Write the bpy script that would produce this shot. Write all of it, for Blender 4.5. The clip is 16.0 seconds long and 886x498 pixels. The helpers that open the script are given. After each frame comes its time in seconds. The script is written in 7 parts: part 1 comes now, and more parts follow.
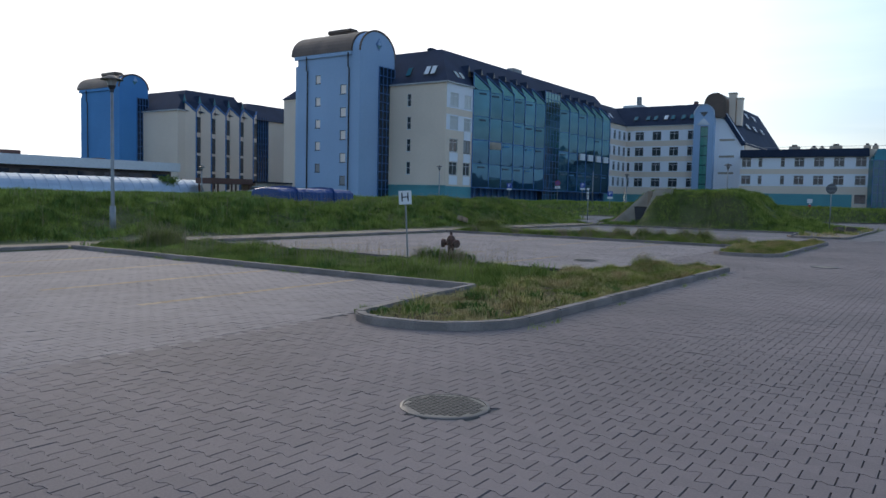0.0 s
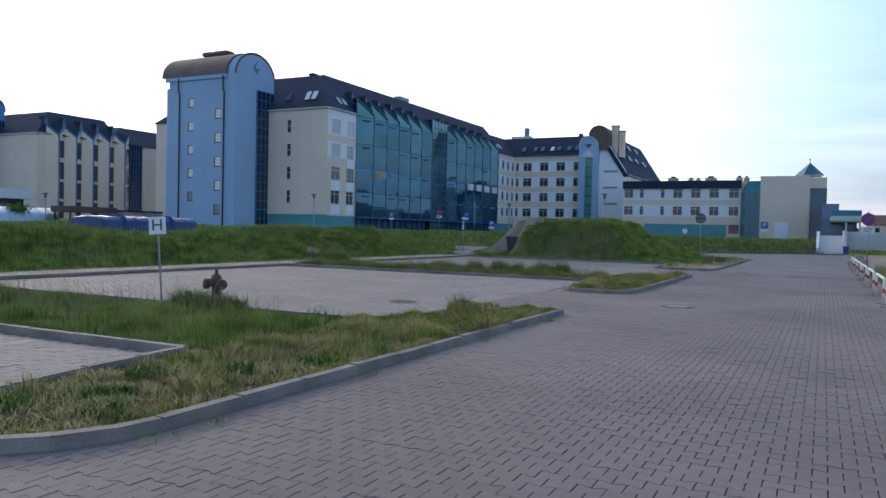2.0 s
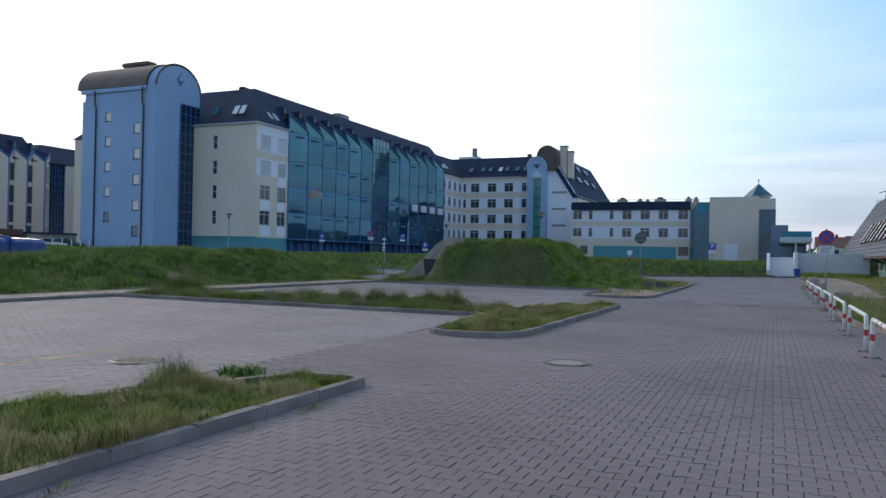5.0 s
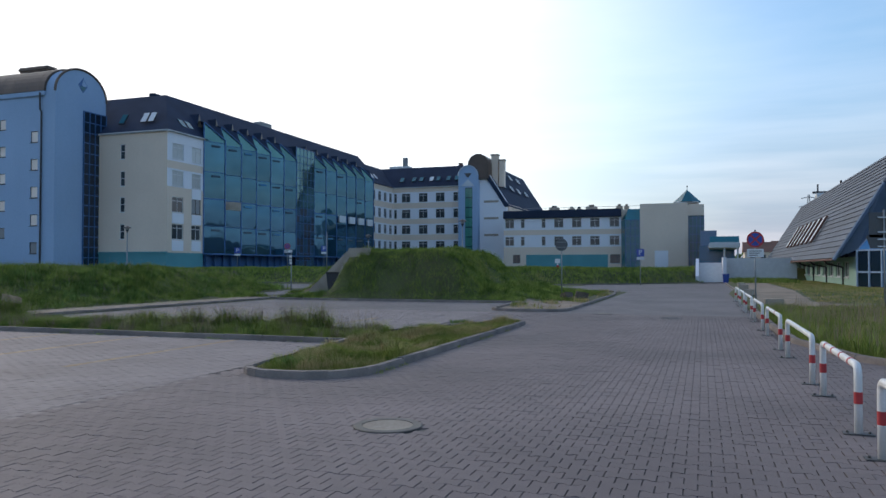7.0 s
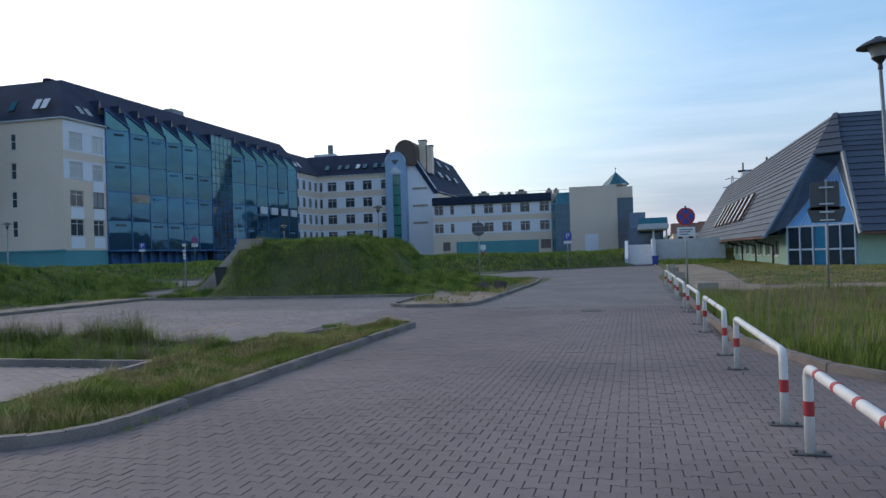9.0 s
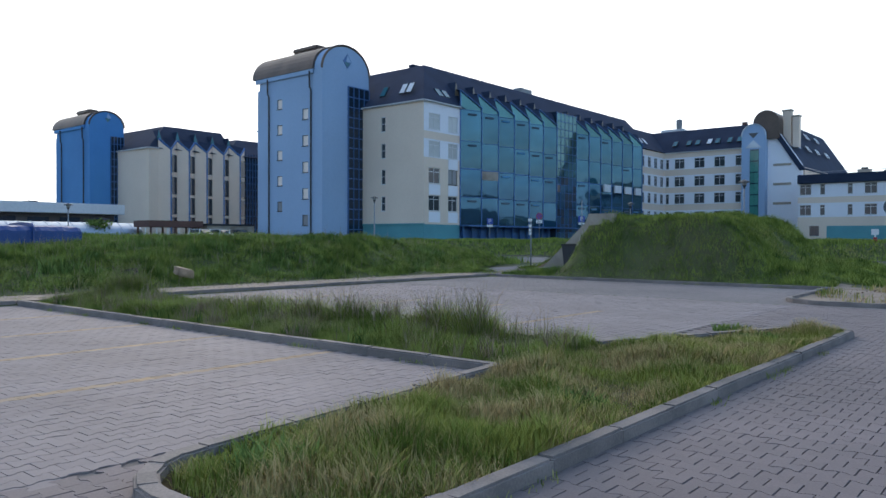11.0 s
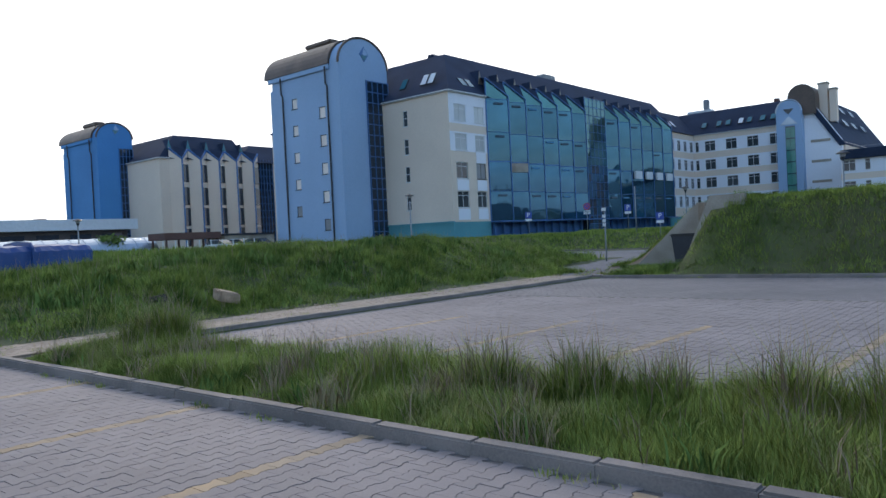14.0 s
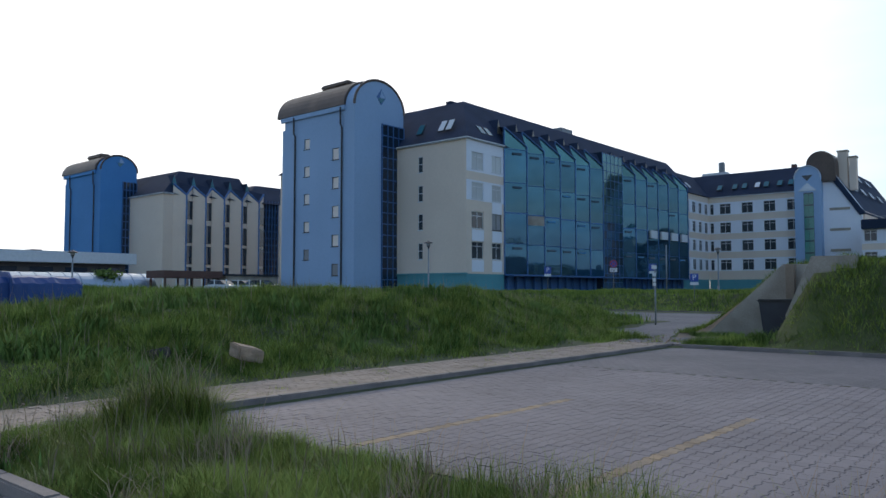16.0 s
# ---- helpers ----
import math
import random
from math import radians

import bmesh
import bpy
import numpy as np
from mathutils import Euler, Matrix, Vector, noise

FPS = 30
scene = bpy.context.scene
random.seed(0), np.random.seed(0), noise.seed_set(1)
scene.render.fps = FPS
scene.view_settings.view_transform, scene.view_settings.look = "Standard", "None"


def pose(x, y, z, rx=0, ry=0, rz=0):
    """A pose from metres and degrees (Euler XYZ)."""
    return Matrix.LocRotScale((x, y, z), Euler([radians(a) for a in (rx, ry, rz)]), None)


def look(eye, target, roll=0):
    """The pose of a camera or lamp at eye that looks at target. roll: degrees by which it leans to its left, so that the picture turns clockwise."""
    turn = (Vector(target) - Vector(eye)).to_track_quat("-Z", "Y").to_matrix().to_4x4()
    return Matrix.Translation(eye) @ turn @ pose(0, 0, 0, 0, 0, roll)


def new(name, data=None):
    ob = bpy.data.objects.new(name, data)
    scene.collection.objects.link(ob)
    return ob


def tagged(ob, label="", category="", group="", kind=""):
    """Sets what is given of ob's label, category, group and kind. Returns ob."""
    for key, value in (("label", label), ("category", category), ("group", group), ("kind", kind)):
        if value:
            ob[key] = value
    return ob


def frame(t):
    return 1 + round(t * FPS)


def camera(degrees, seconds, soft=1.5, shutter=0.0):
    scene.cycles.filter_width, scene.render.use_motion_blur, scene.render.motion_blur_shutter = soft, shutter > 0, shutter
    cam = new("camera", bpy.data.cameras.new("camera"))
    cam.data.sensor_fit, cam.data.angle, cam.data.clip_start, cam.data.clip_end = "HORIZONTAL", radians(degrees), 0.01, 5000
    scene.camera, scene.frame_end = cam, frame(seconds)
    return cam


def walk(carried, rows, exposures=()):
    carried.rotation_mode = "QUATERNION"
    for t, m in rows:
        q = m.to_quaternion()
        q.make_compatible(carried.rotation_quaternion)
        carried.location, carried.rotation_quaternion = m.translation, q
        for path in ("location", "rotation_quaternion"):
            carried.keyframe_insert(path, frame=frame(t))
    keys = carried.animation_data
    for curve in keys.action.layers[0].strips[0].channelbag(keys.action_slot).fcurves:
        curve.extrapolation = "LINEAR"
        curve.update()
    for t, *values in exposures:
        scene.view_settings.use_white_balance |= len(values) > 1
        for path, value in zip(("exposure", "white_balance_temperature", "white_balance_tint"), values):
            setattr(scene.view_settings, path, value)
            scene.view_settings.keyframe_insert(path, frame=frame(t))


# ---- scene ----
cam = camera(61.0, 16.0)

PATH = [
    (0, (-1.275, 0.797, 1.665), (-2.402, 2.443, 1.529), 1.3),
    (0.5, (-1.194, 1.898, 1.674), (-2.28, 3.572, 1.536), 2.4),
    (1, (-1.198, 3.03, 1.697), (-2.252, 4.729, 1.636), 1.8),
    (1.5, (-1.186, 4.116, 1.677), (-2.171, 5.856, 1.631), 1.4),
    (2, (-1.178, 5.243, 1.682), (-2.08, 7.027, 1.632), 1.3),
    (2.5, (-1.247, 6.491, 1.673), (-2.113, 8.293, 1.616), 0.7),
    (3, (-1.278, 7.645, 1.647), (-2.134, 9.452, 1.586), 0.9),
    (3.5, (-1.254, 8.712, 1.659), (-2.1, 10.523, 1.597), 1.1),
    (4, (-1.336, 9.939, 1.634), (-2.153, 11.765, 1.594), 1.3),
    (6.5, (-1.238, 15.214, 1.68), (-2.007, 17.059, 1.741), 0.3),
    (7, (-1.148, 16.407, 1.644), (-1.802, 18.297, 1.691), -0.0),
    (7.5, (-1.105, 17.428, 1.635), (-1.553, 19.377, 1.646), 0.4),
    (8, (-0.99, 18.582, 1.661), (-1.292, 20.559, 1.671), -0.2),
    (8.5, (-0.97, 19.536, 1.675), (-1.271, 21.513, 1.71), -1.2),
    (9, (-0.997, 20.692, 1.633), (-1.489, 22.63, 1.648), -1.7),
    (9.5, (-1.149, 21.647, 1.699), (-1.89, 23.504, 1.661), -1.0),
    (10, (-1.638, 22.459, 1.644), (-2.662, 24.175, 1.574), 0.5),
    (12.5, (-6.425, 25.563, 1.505), (-7.827, 26.988, 1.515), -1.2),
    (13, (-7.269, 25.859, 1.556), (-8.708, 27.248, 1.529), -2.0),
    (13.5, (-8.085, 26.191, 1.584), (-9.453, 27.649, 1.523), -3.0),
    (14, (-9.035, 26.672, 1.617), (-10.333, 28.194, 1.588), -2.8),
    (14.5, (-9.956, 27.261, 1.627), (-11.189, 28.836, 1.665), -1.3),
    (15, (-10.867, 27.742, 1.62), (-12.111, 29.306, 1.705), -0.5),
    (15.5, (-11.803, 28.193, 1.628), (-13.101, 29.711, 1.719), -0.1),
    (16, (-12.778, 28.549, 1.665), (-14.067, 30.074, 1.772), 0.0),
]
walk(cam, [(t, look(eye, target, roll)) for t, eye, target, roll in PATH], exposures=[(0.0, 0.74), (1.5, 0.97), (3.5, 1.02), (6.5, 0.74), (8.0, 0.74), (9.0, 0.74), (10.0, 1.06), (12.5, 1.2), (15.0, 1.06), (16.0, 0.7)])

# world: low evening sun behind the hospital, thin bright cloud veil on that side, clear blue opposite
SUN_EL, SUN_AZ = 16.0, 57.0      # degrees above the horizon; degrees left of +y
sun_dir = Vector((-math.sin(radians(SUN_AZ)) * math.cos(radians(SUN_EL)), math.cos(radians(SUN_AZ)) * math.cos(radians(SUN_EL)), math.sin(radians(SUN_EL))))
world = bpy.data.worlds.new("evening_sky")
scene.world = world
world.use_nodes = True
wt = world.node_tree
wt.nodes.clear()


def wn(kind, **kw):
    n = wt.nodes.new(kind)
    for k, v in kw.items():
        n.inputs[k].default_value = v
    return n


sky = wt.nodes.new("ShaderNodeTexSky")
sky.sky_type, sky.sun_disc = "NISHITA", False
sky.sun_elevation, sky.sun_rotation = radians(SUN_EL), radians(-SUN_AZ)
sky.air_density, sky.dust_density, sky.ozone_density = 1.2, 0.6, 4.0
bg_sky = wn("ShaderNodeBackground", Strength=0.14)
wt.links.new(sky.outputs[0], bg_sky.inputs[0])
coord = wt.nodes.new("ShaderNodeTexCoord")
dot = wt.nodes.new("ShaderNodeVectorMath")
dot.operation = "DOT_PRODUCT"
dot.inputs[1].default_value = sun_dir
wt.links.new(coord.outputs["Generated"], dot.inputs[0])
stretch = wt.nodes.new("ShaderNodeMapping")
stretch.inputs["Scale"].default_value = (1.6, 1.6, 7.0)
wt.links.new(coord.outputs["Generated"], stretch.inputs[0])
wisps = wn("ShaderNodeTexNoise", Scale=2.2, Detail=7.0, Roughness=0.55)
wt.links.new(stretch.outputs[0], wisps.inputs[0])
veil = wn("ShaderNodeMapRange", **{"From Min": 0.44, "From Max": 0.97, "To Min": 0.0, "To Max": 1.0})
veil.interpolation_type = "SMOOTHSTEP"
wt.links.new(dot.outputs["Value"], veil.inputs[0])
wisp_amount = wn("ShaderNodeMapRange", **{"From Min": 0.40, "From Max": 0.78, "To Min": 0.0, "To Max": 0.10})
wt.links.new(wisps.outputs[0], wisp_amount.inputs[0])
cover = wt.nodes.new("ShaderNodeMath")
cover.operation, cover.use_clamp = "ADD", True
wt.links.new(veil.outputs[0], cover.inputs[0])
wt.links.new(wisp_amount.outputs[0], cover.inputs[1])
bg_veil = wn("ShaderNodeBackground", Color=(0.97, 0.985, 1.0, 1), Strength=0.86)
mix_sky = wt.nodes.new("ShaderNodeMixShader")
wt.links.new(cover.outputs[0], mix_sky.inputs[0])
wt.links.new(bg_sky.outputs[0], mix_sky.inputs[1])
wt.links.new(bg_veil.outputs[0], mix_sky.inputs[2])
# lilac haze low over the horizon
axes = wt.nodes.new("ShaderNodeSeparateXYZ")
wt.links.new(coord.outputs["Generated"], axes.inputs[0])
haze = wn("ShaderNodeMapRange", **{"From Min": 0.0, "From Max": 0.34, "To Min": 0.85, "To Max": 0.0})
haze.interpolation_type = "SMOOTHSTEP"
wt.links.new(axes.outputs["Z"], haze.inputs[0])
bg_haze = wn("ShaderNodeBackground", Strength=0.63)
# long flat cloud bands in the haze, rosy between grey-violet
flat = wt.nodes.new("ShaderNodeMapping")
flat.inputs["Scale"].default_value = (1.1, 1.1, 16.0)
wt.links.new(coord.outputs["Generated"], flat.inputs[0])
bands = wn("ShaderNodeTexNoise", Scale=2.6, Detail=6.0, Roughness=0.5)
wt.links.new(flat.outputs[0], bands.inputs[0])
band_mix = wn("ShaderNodeMapRange", **{"From Min": 0.36, "From Max": 0.66, "To Min": 0.0, "To Max": 1.0})
wt.links.new(bands.outputs[0], band_mix.inputs[0])
band_color = wt.nodes.new("ShaderNodeMix")
band_color.data_type = "RGBA"
band_color.inputs["A"].default_value, band_color.inputs["B"].default_value = (0.36, 0.42, 0.61, 1), (0.62, 0.63, 0.78, 1)
wt.links.new(band_mix.outputs[0], band_color.inputs["Factor"])
wt.links.new(band_color.outputs["Result"], bg_haze.inputs["Color"])
clear = wn("ShaderNodeMapRange", **{"From Min": 0.50, "From Max": 0.84, "To Min": 1.0, "To Max": 0.0})
wt.links.new(dot.outputs["Value"], clear.inputs[0])
low_haze = wt.nodes.new("ShaderNodeMath")
low_haze.operation = "MULTIPLY"
wt.links.new(haze.outputs[0], low_haze.inputs[0])
wt.links.new(clear.outputs[0], low_haze.inputs[1])
mix_haze = wt.nodes.new("ShaderNodeMixShader")
wt.links.new(low_haze.outputs[0], mix_haze.inputs[0])
wt.links.new(mix_sky.outputs[0], mix_haze.inputs[1])
wt.links.new(bg_haze.outputs[0], mix_haze.inputs[2])
out_w = wt.nodes.new("ShaderNodeOutputWorld")
wt.links.new(mix_haze.outputs[0], out_w.inputs[0])

sun_data = bpy.data.lights.new("sun", "SUN")
sun_data.energy, sun_data.angle, sun_data.color = 0.6, radians(12), (1.0, 0.86, 0.7)
sun_lamp = new("sun", sun_data)
sun_lamp.matrix_world = look(sun_dir * 300, (0, 0, 0))

# ---- materials ----


def material(name, color, color2=None, rough=0.7, metal=0.0, scale=3.0, fine=40.0, amount=0.5, bump=0.15, per_object=0.0, per_island=0.0, spec=0.5, coord_kind="Object"):
    """A surface with two scales of variation between two colours, optional random shift per object or per island, and fine relief."""
    m = bpy.data.materials.new(name)
    m.use_nodes = True
    t = m.node_tree
    b = t.nodes["Principled BSDF"]
    b.inputs["Roughness"].default_value = rough
    b.inputs["Metallic"].default_value = metal
    b.inputs["Specular IOR Level"].default_value = spec
    color2 = color2 or tuple(c * 0.75 for c in color)
    geo = t.nodes.new("ShaderNodeNewGeometry")
    n1 = t.nodes.new("ShaderNodeTexNoise")
    n1.inputs["Scale"].default_value, n1.inputs["Detail"].default_value = scale, 5
    n2 = t.nodes.new("ShaderNodeTexNoise")
    n2.inputs["Scale"].default_value, n2.inputs["Detail"].default_value = fine, 3
    for n in (n1, n2):
        t.links.new(geo.outputs["Position"], n.inputs["Vector"])
    add = t.nodes.new("ShaderNodeMath")
    add.operation = "MULTIPLY_ADD"
    t.links.new(n2.outputs[0], add.inputs[0])
    add.inputs[1].default_value = 0.45
    t.links.new(n1.outputs[0], add.inputs[2])
    rng = t.nodes.new("ShaderNodeMapRange")
    rng.inputs["From Min"].default_value, rng.inputs["From Max"].default_value = 0.72 - 0.25 / max(amount, 0.05) * 0.5, 0.72 + 0.25 / max(amount, 0.05) * 0.5
    t.links.new(add.outputs[0], rng.inputs[0])
    mix = t.nodes.new("ShaderNodeMix")
    mix.data_type = "RGBA"
    mix.inputs["A"].default_value, mix.inputs["B"].default_value = (*color, 1), (*color2, 1)
    t.links.new(rng.outputs[0], mix.inputs["Factor"])
    last = mix.outputs["Result"]
    if per_object or per_island:
        if per_object:
            src = t.nodes.new("ShaderNodeObjectInfo").outputs["Random"]
        else:
            src = geo.outputs["Random Per Island"]
        r2 = t.nodes.new("ShaderNodeMapRange")
        k = per_object or per_island
        r2.inputs["To Min"].default_value, r2.inputs["To Max"].default_value = 1 - k, 1 + k
        t.links.new(src, r2.inputs[0])
        mul = t.nodes.new("ShaderNodeVectorMath")
        mul.operation = "SCALE"
        t.links.new(last, mul.inputs[0])
        t.links.new(r2.outputs[0], mul.inputs["Scale"])
        last = mul.outputs[0]
    t.links.new(last, b.inputs["Base Color"])
    if bump:
        bp = t.nodes.new("ShaderNodeBump")
        bp.inputs["Strength"].default_value, bp.inputs["Distance"].default_value = bump, 0.02
        t.links.new(add.outputs[0], bp.inputs["Height"])
        t.links.new(bp.outputs[0], b.inputs["Normal"])
    return m


def glass_panel(name, color, rough=0.08, wobble=0.012, scale=0.35):
    """Coated facade glass: dark tint under a clear glossy coat, slightly wavy."""
    m = material(name, color, tuple(c * 0.8 for c in color), rough=rough, scale=0.4, fine=3, amount=0.6, bump=0, per_object=0.16)
    b = m.node_tree.nodes["Principled BSDF"]
    b.inputs["Specular IOR Level"].default_value = 0.6
    b.inputs["IOR"].default_value = 1.5
    t = m.node_tree
    n = t.nodes.new("ShaderNodeTexNoise")
    n.inputs["Scale"].default_value, n.inputs["Detail"].default_value = scale, 1
    g = t.nodes.new("ShaderNodeNewGeometry")
    t.links.new(g.outputs["Position"], n.inputs["Vector"])
    bp = t.nodes.new("ShaderNodeBump")
    bp.inputs["Strength"].default_value, bp.inputs["Distance"].default_value = 1.0, wobble * 3
    t.links.new(n.outputs[0], bp.inputs["Height"])
    t.links.new(bp.outputs[0], b.inputs["Normal"])
    return m


def leafy(name, dark, light, dry, patch=0.5, dry_amount=0.35, up_lean=0.8):
    """Grass: colour varies blade by blade, with patches of dry straw."""
    m = bpy.data.materials.new(name)
    m.use_nodes = True
    t = m.node_tree
    b = t.nodes["Principled BSDF"]
    b.inputs["Roughness"].default_value = 0.9
    b.inputs["Specular IOR Level"].default_value = 0.04
    geo = t.nodes.new("ShaderNodeNewGeometry")
    mix = t.nodes.new("ShaderNodeMix")
    mix.data_type = "RGBA"
    mix.inputs["A"].default_value, mix.inputs["B"].default_value = (*dark, 1), (*light, 1)
    tuft = t.nodes.new("ShaderNodeTexNoise")
    tuft.inputs["Scale"].default_value, tuft.inputs["Detail"].default_value = 1.7, 3
    t.links.new(geo.outputs["Position"], tuft.inputs["Vector"])
    tone = t.nodes.new("ShaderNodeMapRange")
    tone.inputs["From Min"].default_value, tone.inputs["From Max"].default_value = 0.32, 0.68
    tone.inputs["To Min"].default_value, tone.inputs["To Max"].default_value = -0.25, 0.75
    t.links.new(tuft.outputs[0], tone.inputs[0])
    both = t.nodes.new("ShaderNodeMath")
    both.operation, both.use_clamp = "MULTIPLY_ADD", True
    both.inputs[1].default_value = 0.5
    t.links.new(geo.outputs["Random Per Island"], both.inputs[0])
    t.links.new(tone.outputs[0], both.inputs[2])
    t.links.new(both.outputs[0], mix.inputs["Factor"])
    n = t.nodes.new("ShaderNodeTexNoise")
    n.inputs["Scale"].default_value, n.inputs["Detail"].default_value = patch, 6
    t.links.new(geo.outputs["Position"], n.inputs["Vector"])
    sm = t.nodes.new("ShaderNodeMath")
    sm.operation = "MULTIPLY_ADD"
    t.links.new(geo.outputs["Random Per Island"], sm.inputs[0])
    sm.inputs[1].default_value = 0.25
    t.links.new(n.outputs[0], sm.inputs[2])
    r = t.nodes.new("ShaderNodeMapRange")
    r.inputs["From Min"].default_value, r.inputs["From Max"].default_value = 0.95 - dry_amount, 1.1 - dry_amount
    t.links.new(sm.outputs[0], r.inputs[0])
    mix2 = t.nodes.new("ShaderNodeMix")
    mix2.data_type = "RGBA"
    t.links.new(r.outputs[0], mix2.inputs["Factor"])
    t.links.new(mix.outputs["Result"], mix2.inputs["A"])
    mix2.inputs["B"].default_value = (*dry, 1)
    t.links.new(mix2.outputs["Result"], b.inputs["Base Color"])
    # soft, upward-leaning normals, as a dense sward shades
    sc = t.nodes.new("ShaderNodeVectorMath")
    sc.operation = "SCALE"
    sc.inputs["Scale"].default_value = 0.55
    t.links.new(geo.outputs["Normal"], sc.inputs[0])
    up = t.nodes.new("ShaderNodeVectorMath")
    up.operation = "ADD"
    up.inputs[1].default_value = (0, 0, up_lean)
    t.links.new(sc.outputs[0], up.inputs[0])
    nn = t.nodes.new("ShaderNodeVectorMath")
    nn.operation = "NORMALIZE"
    t.links.new(up.outputs[0], nn.inputs[0])
    t.links.new(nn.outputs[0], b.inputs["Normal"])
    return m


M_PAVER = material("concrete_paver", (0.232, 0.184, 0.174), (0.166, 0.132, 0.126), rough=0.85, scale=0.3, fine=60, amount=0.8, bump=0.2, per_island=0.055)
M_PAVERLOT = material("pale_concrete_paver", (0.295, 0.243, 0.230), (0.238, 0.196, 0.187), rough=0.85, scale=0.5, fine=60, amount=0.8, bump=0.2, per_island=0.055)
M_PAVER1 = material("concrete_paver_single", (0.232, 0.184, 0.174), (0.166, 0.132, 0.126), rough=0.85, scale=0.3, fine=60, amount=0.8, bump=0.2, per_object=0.055)
M_PATH = material("sandy_footpath_paver", (0.40, 0.30, 0.225), (0.31, 0.235, 0.18), rough=0.9, scale=1.2, fine=40, amount=0.8, bump=0.3, per_island=0.1)
M_YELLOW = material("yellow_paver", (0.40, 0.265, 0.15), (0.32, 0.235, 0.165), rough=0.85, scale=2, fine=60, amount=0.8, bump=0.25, per_island=0.2)
M_JOINT = material("sand_joint", (0.20, 0.165, 0.145), (0.15, 0.125, 0.11), rough=0.95, scale=2, fine=90, amount=0.9, bump=0.4)
M_KERB = material("kerb_concrete", (0.285, 0.235, 0.208), (0.175, 0.147, 0.132), rough=0.85, scale=1.5, fine=50, amount=0.8, bump=0.3, per_object=0.1)
M_CONCRETE = material("weathered_concrete", (0.44, 0.38, 0.31), (0.28, 0.235, 0.19), rough=0.9, scale=0.8, fine=25, amount=0.8, bump=0.3)
M_SAND = material("sandy_soil", (0.37, 0.275, 0.195), (0.24, 0.18, 0.13), rough=0.95, scale=0.8, fine=30, amount=0.8, bump=0.6)
M_SOIL = material("island_soil", (0.125, 0.088, 0.05), (0.075, 0.06, 0.03), rough=0.95, scale=1.2, fine=30, amount=0.8, bump=0.6, spec=0.05)
M_TURF = material("turf_ground", (0.075, 0.095, 0.025), (0.10, 0.095, 0.04), rough=0.95, scale=0.25, fine=6, amount=0.8, bump=0.8)
M_GRASS = leafy("green_grass", (0.125, 0.172, 0.03), (0.40, 0.43, 0.095), (0.50, 0.43, 0.17), patch=0.8, dry_amount=0.25)
M_GRASS_DRY = leafy("verge_grass", (0.14, 0.19, 0.028), (0.40, 0.40, 0.08), (0.60, 0.42, 0.18), patch=0.9, dry_amount=0.38)
M_STRAW = leafy("straw_grass", (0.16, 0.21, 0.03), (0.38, 0.38, 0.08), (0.60, 0.44, 0.19), patch=1.6, dry_amount=0.62)
M_GRASS_BANK = leafy("bank_grass", (0.075, 0.12, 0.022), (0.36, 0.42, 0.085), (0.42, 0.38, 0.12), patch=0.4, dry_amount=0.22, up_lean=0.6)
M_STALK = leafy("seed_stalks", (0.28, 0.23, 0.11), (0.44, 0.34, 0.19), (0.40, 0.27, 0.18), patch=1.0, dry_amount=0.4)

M_BEIGE = material("beige_render", (0.80, 0.655, 0.53), (0.73, 0.595, 0.48), rough=0.9, scale=0.12, fine=4, amount=0.7, bump=0.08)
M_WHITE = material("white_render", (0.84, 0.84, 0.88), (0.77, 0.775, 0.82), rough=0.8, scale=0.2, fine=5, amount=0.6, bump=0.05)
M_BLUE = material("light_blue_render", (0.335, 0.465, 0.645), (0.295, 0.415, 0.585), rough=0.85, scale=0.12, fine=4, amount=0.7, bump=0.08)
M_DEEPBLUE = material("deep_blue_render", (0.085, 0.275, 0.56), (0.07, 0.23, 0.49), rough=0.85, scale=0.12, fine=4, amount=0.7, bump=0.08)
M_TEAL = material("teal_plinth", (0.11, 0.33, 0.36), (0.09, 0.28, 0.31), rough=0.8, scale=0.3, fine=5, amount=0.6, bump=0.08)
M_MINT = material("mint_render", (0.36, 0.52, 0.42), (0.30, 0.45, 0.36), rough=0.85, scale=0.3, fine=5, amount=0.6, bump=0.08)
M_SLATE = material("dark_slate_roof", (0.028, 0.042, 0.078), (0.021, 0.032, 0.06), rough=0.8, scale=0.3, fine=5, amount=0.8, bump=0.2, per_object=0.1, spec=0.2)
M_SHINGLE = material("dark_roof_shingle", (0.078, 0.099, 0.138), (0.058, 0.074, 0.106), rough=0.65, scale=0.3, fine=5, amount=0.8, bump=0.2, per_object=0.12)
M_SOFFIT = material("grey_blue_soffit", (0.16, 0.23, 0.34), (0.13, 0.19, 0.29), rough=0.7, bump=0.05)
M_BRONZE = material("bronze_sheet_roof", (0.155, 0.105, 0.08), (0.10, 0.072, 0.058), rough=0.5, metal=0.25, scale=0.3, fine=6, amount=0.8, bump=0.08)
M_SIGNBACK = material("grey_sign_back", (0.10, 0.105, 0.115), (0.08, 0.083, 0.09), rough=0.7, scale=2, bump=0.03)
M_PALEBLUE = material("pale_blue_frame", (0.32, 0.44, 0.60), (0.28, 0.39, 0.54), rough=0.45, bump=0)
M_DARKMETAL = material("dark_metal", (0.04, 0.045, 0.055), (0.03, 0.03, 0.04), rough=0.5, metal=0.3, bump=0.05)
M_BLUETRIM = material("blue_metal_trim", (0.06, 0.16, 0.36), (0.05, 0.13, 0.30), rough=0.4, metal=0.2, bump=0.03)
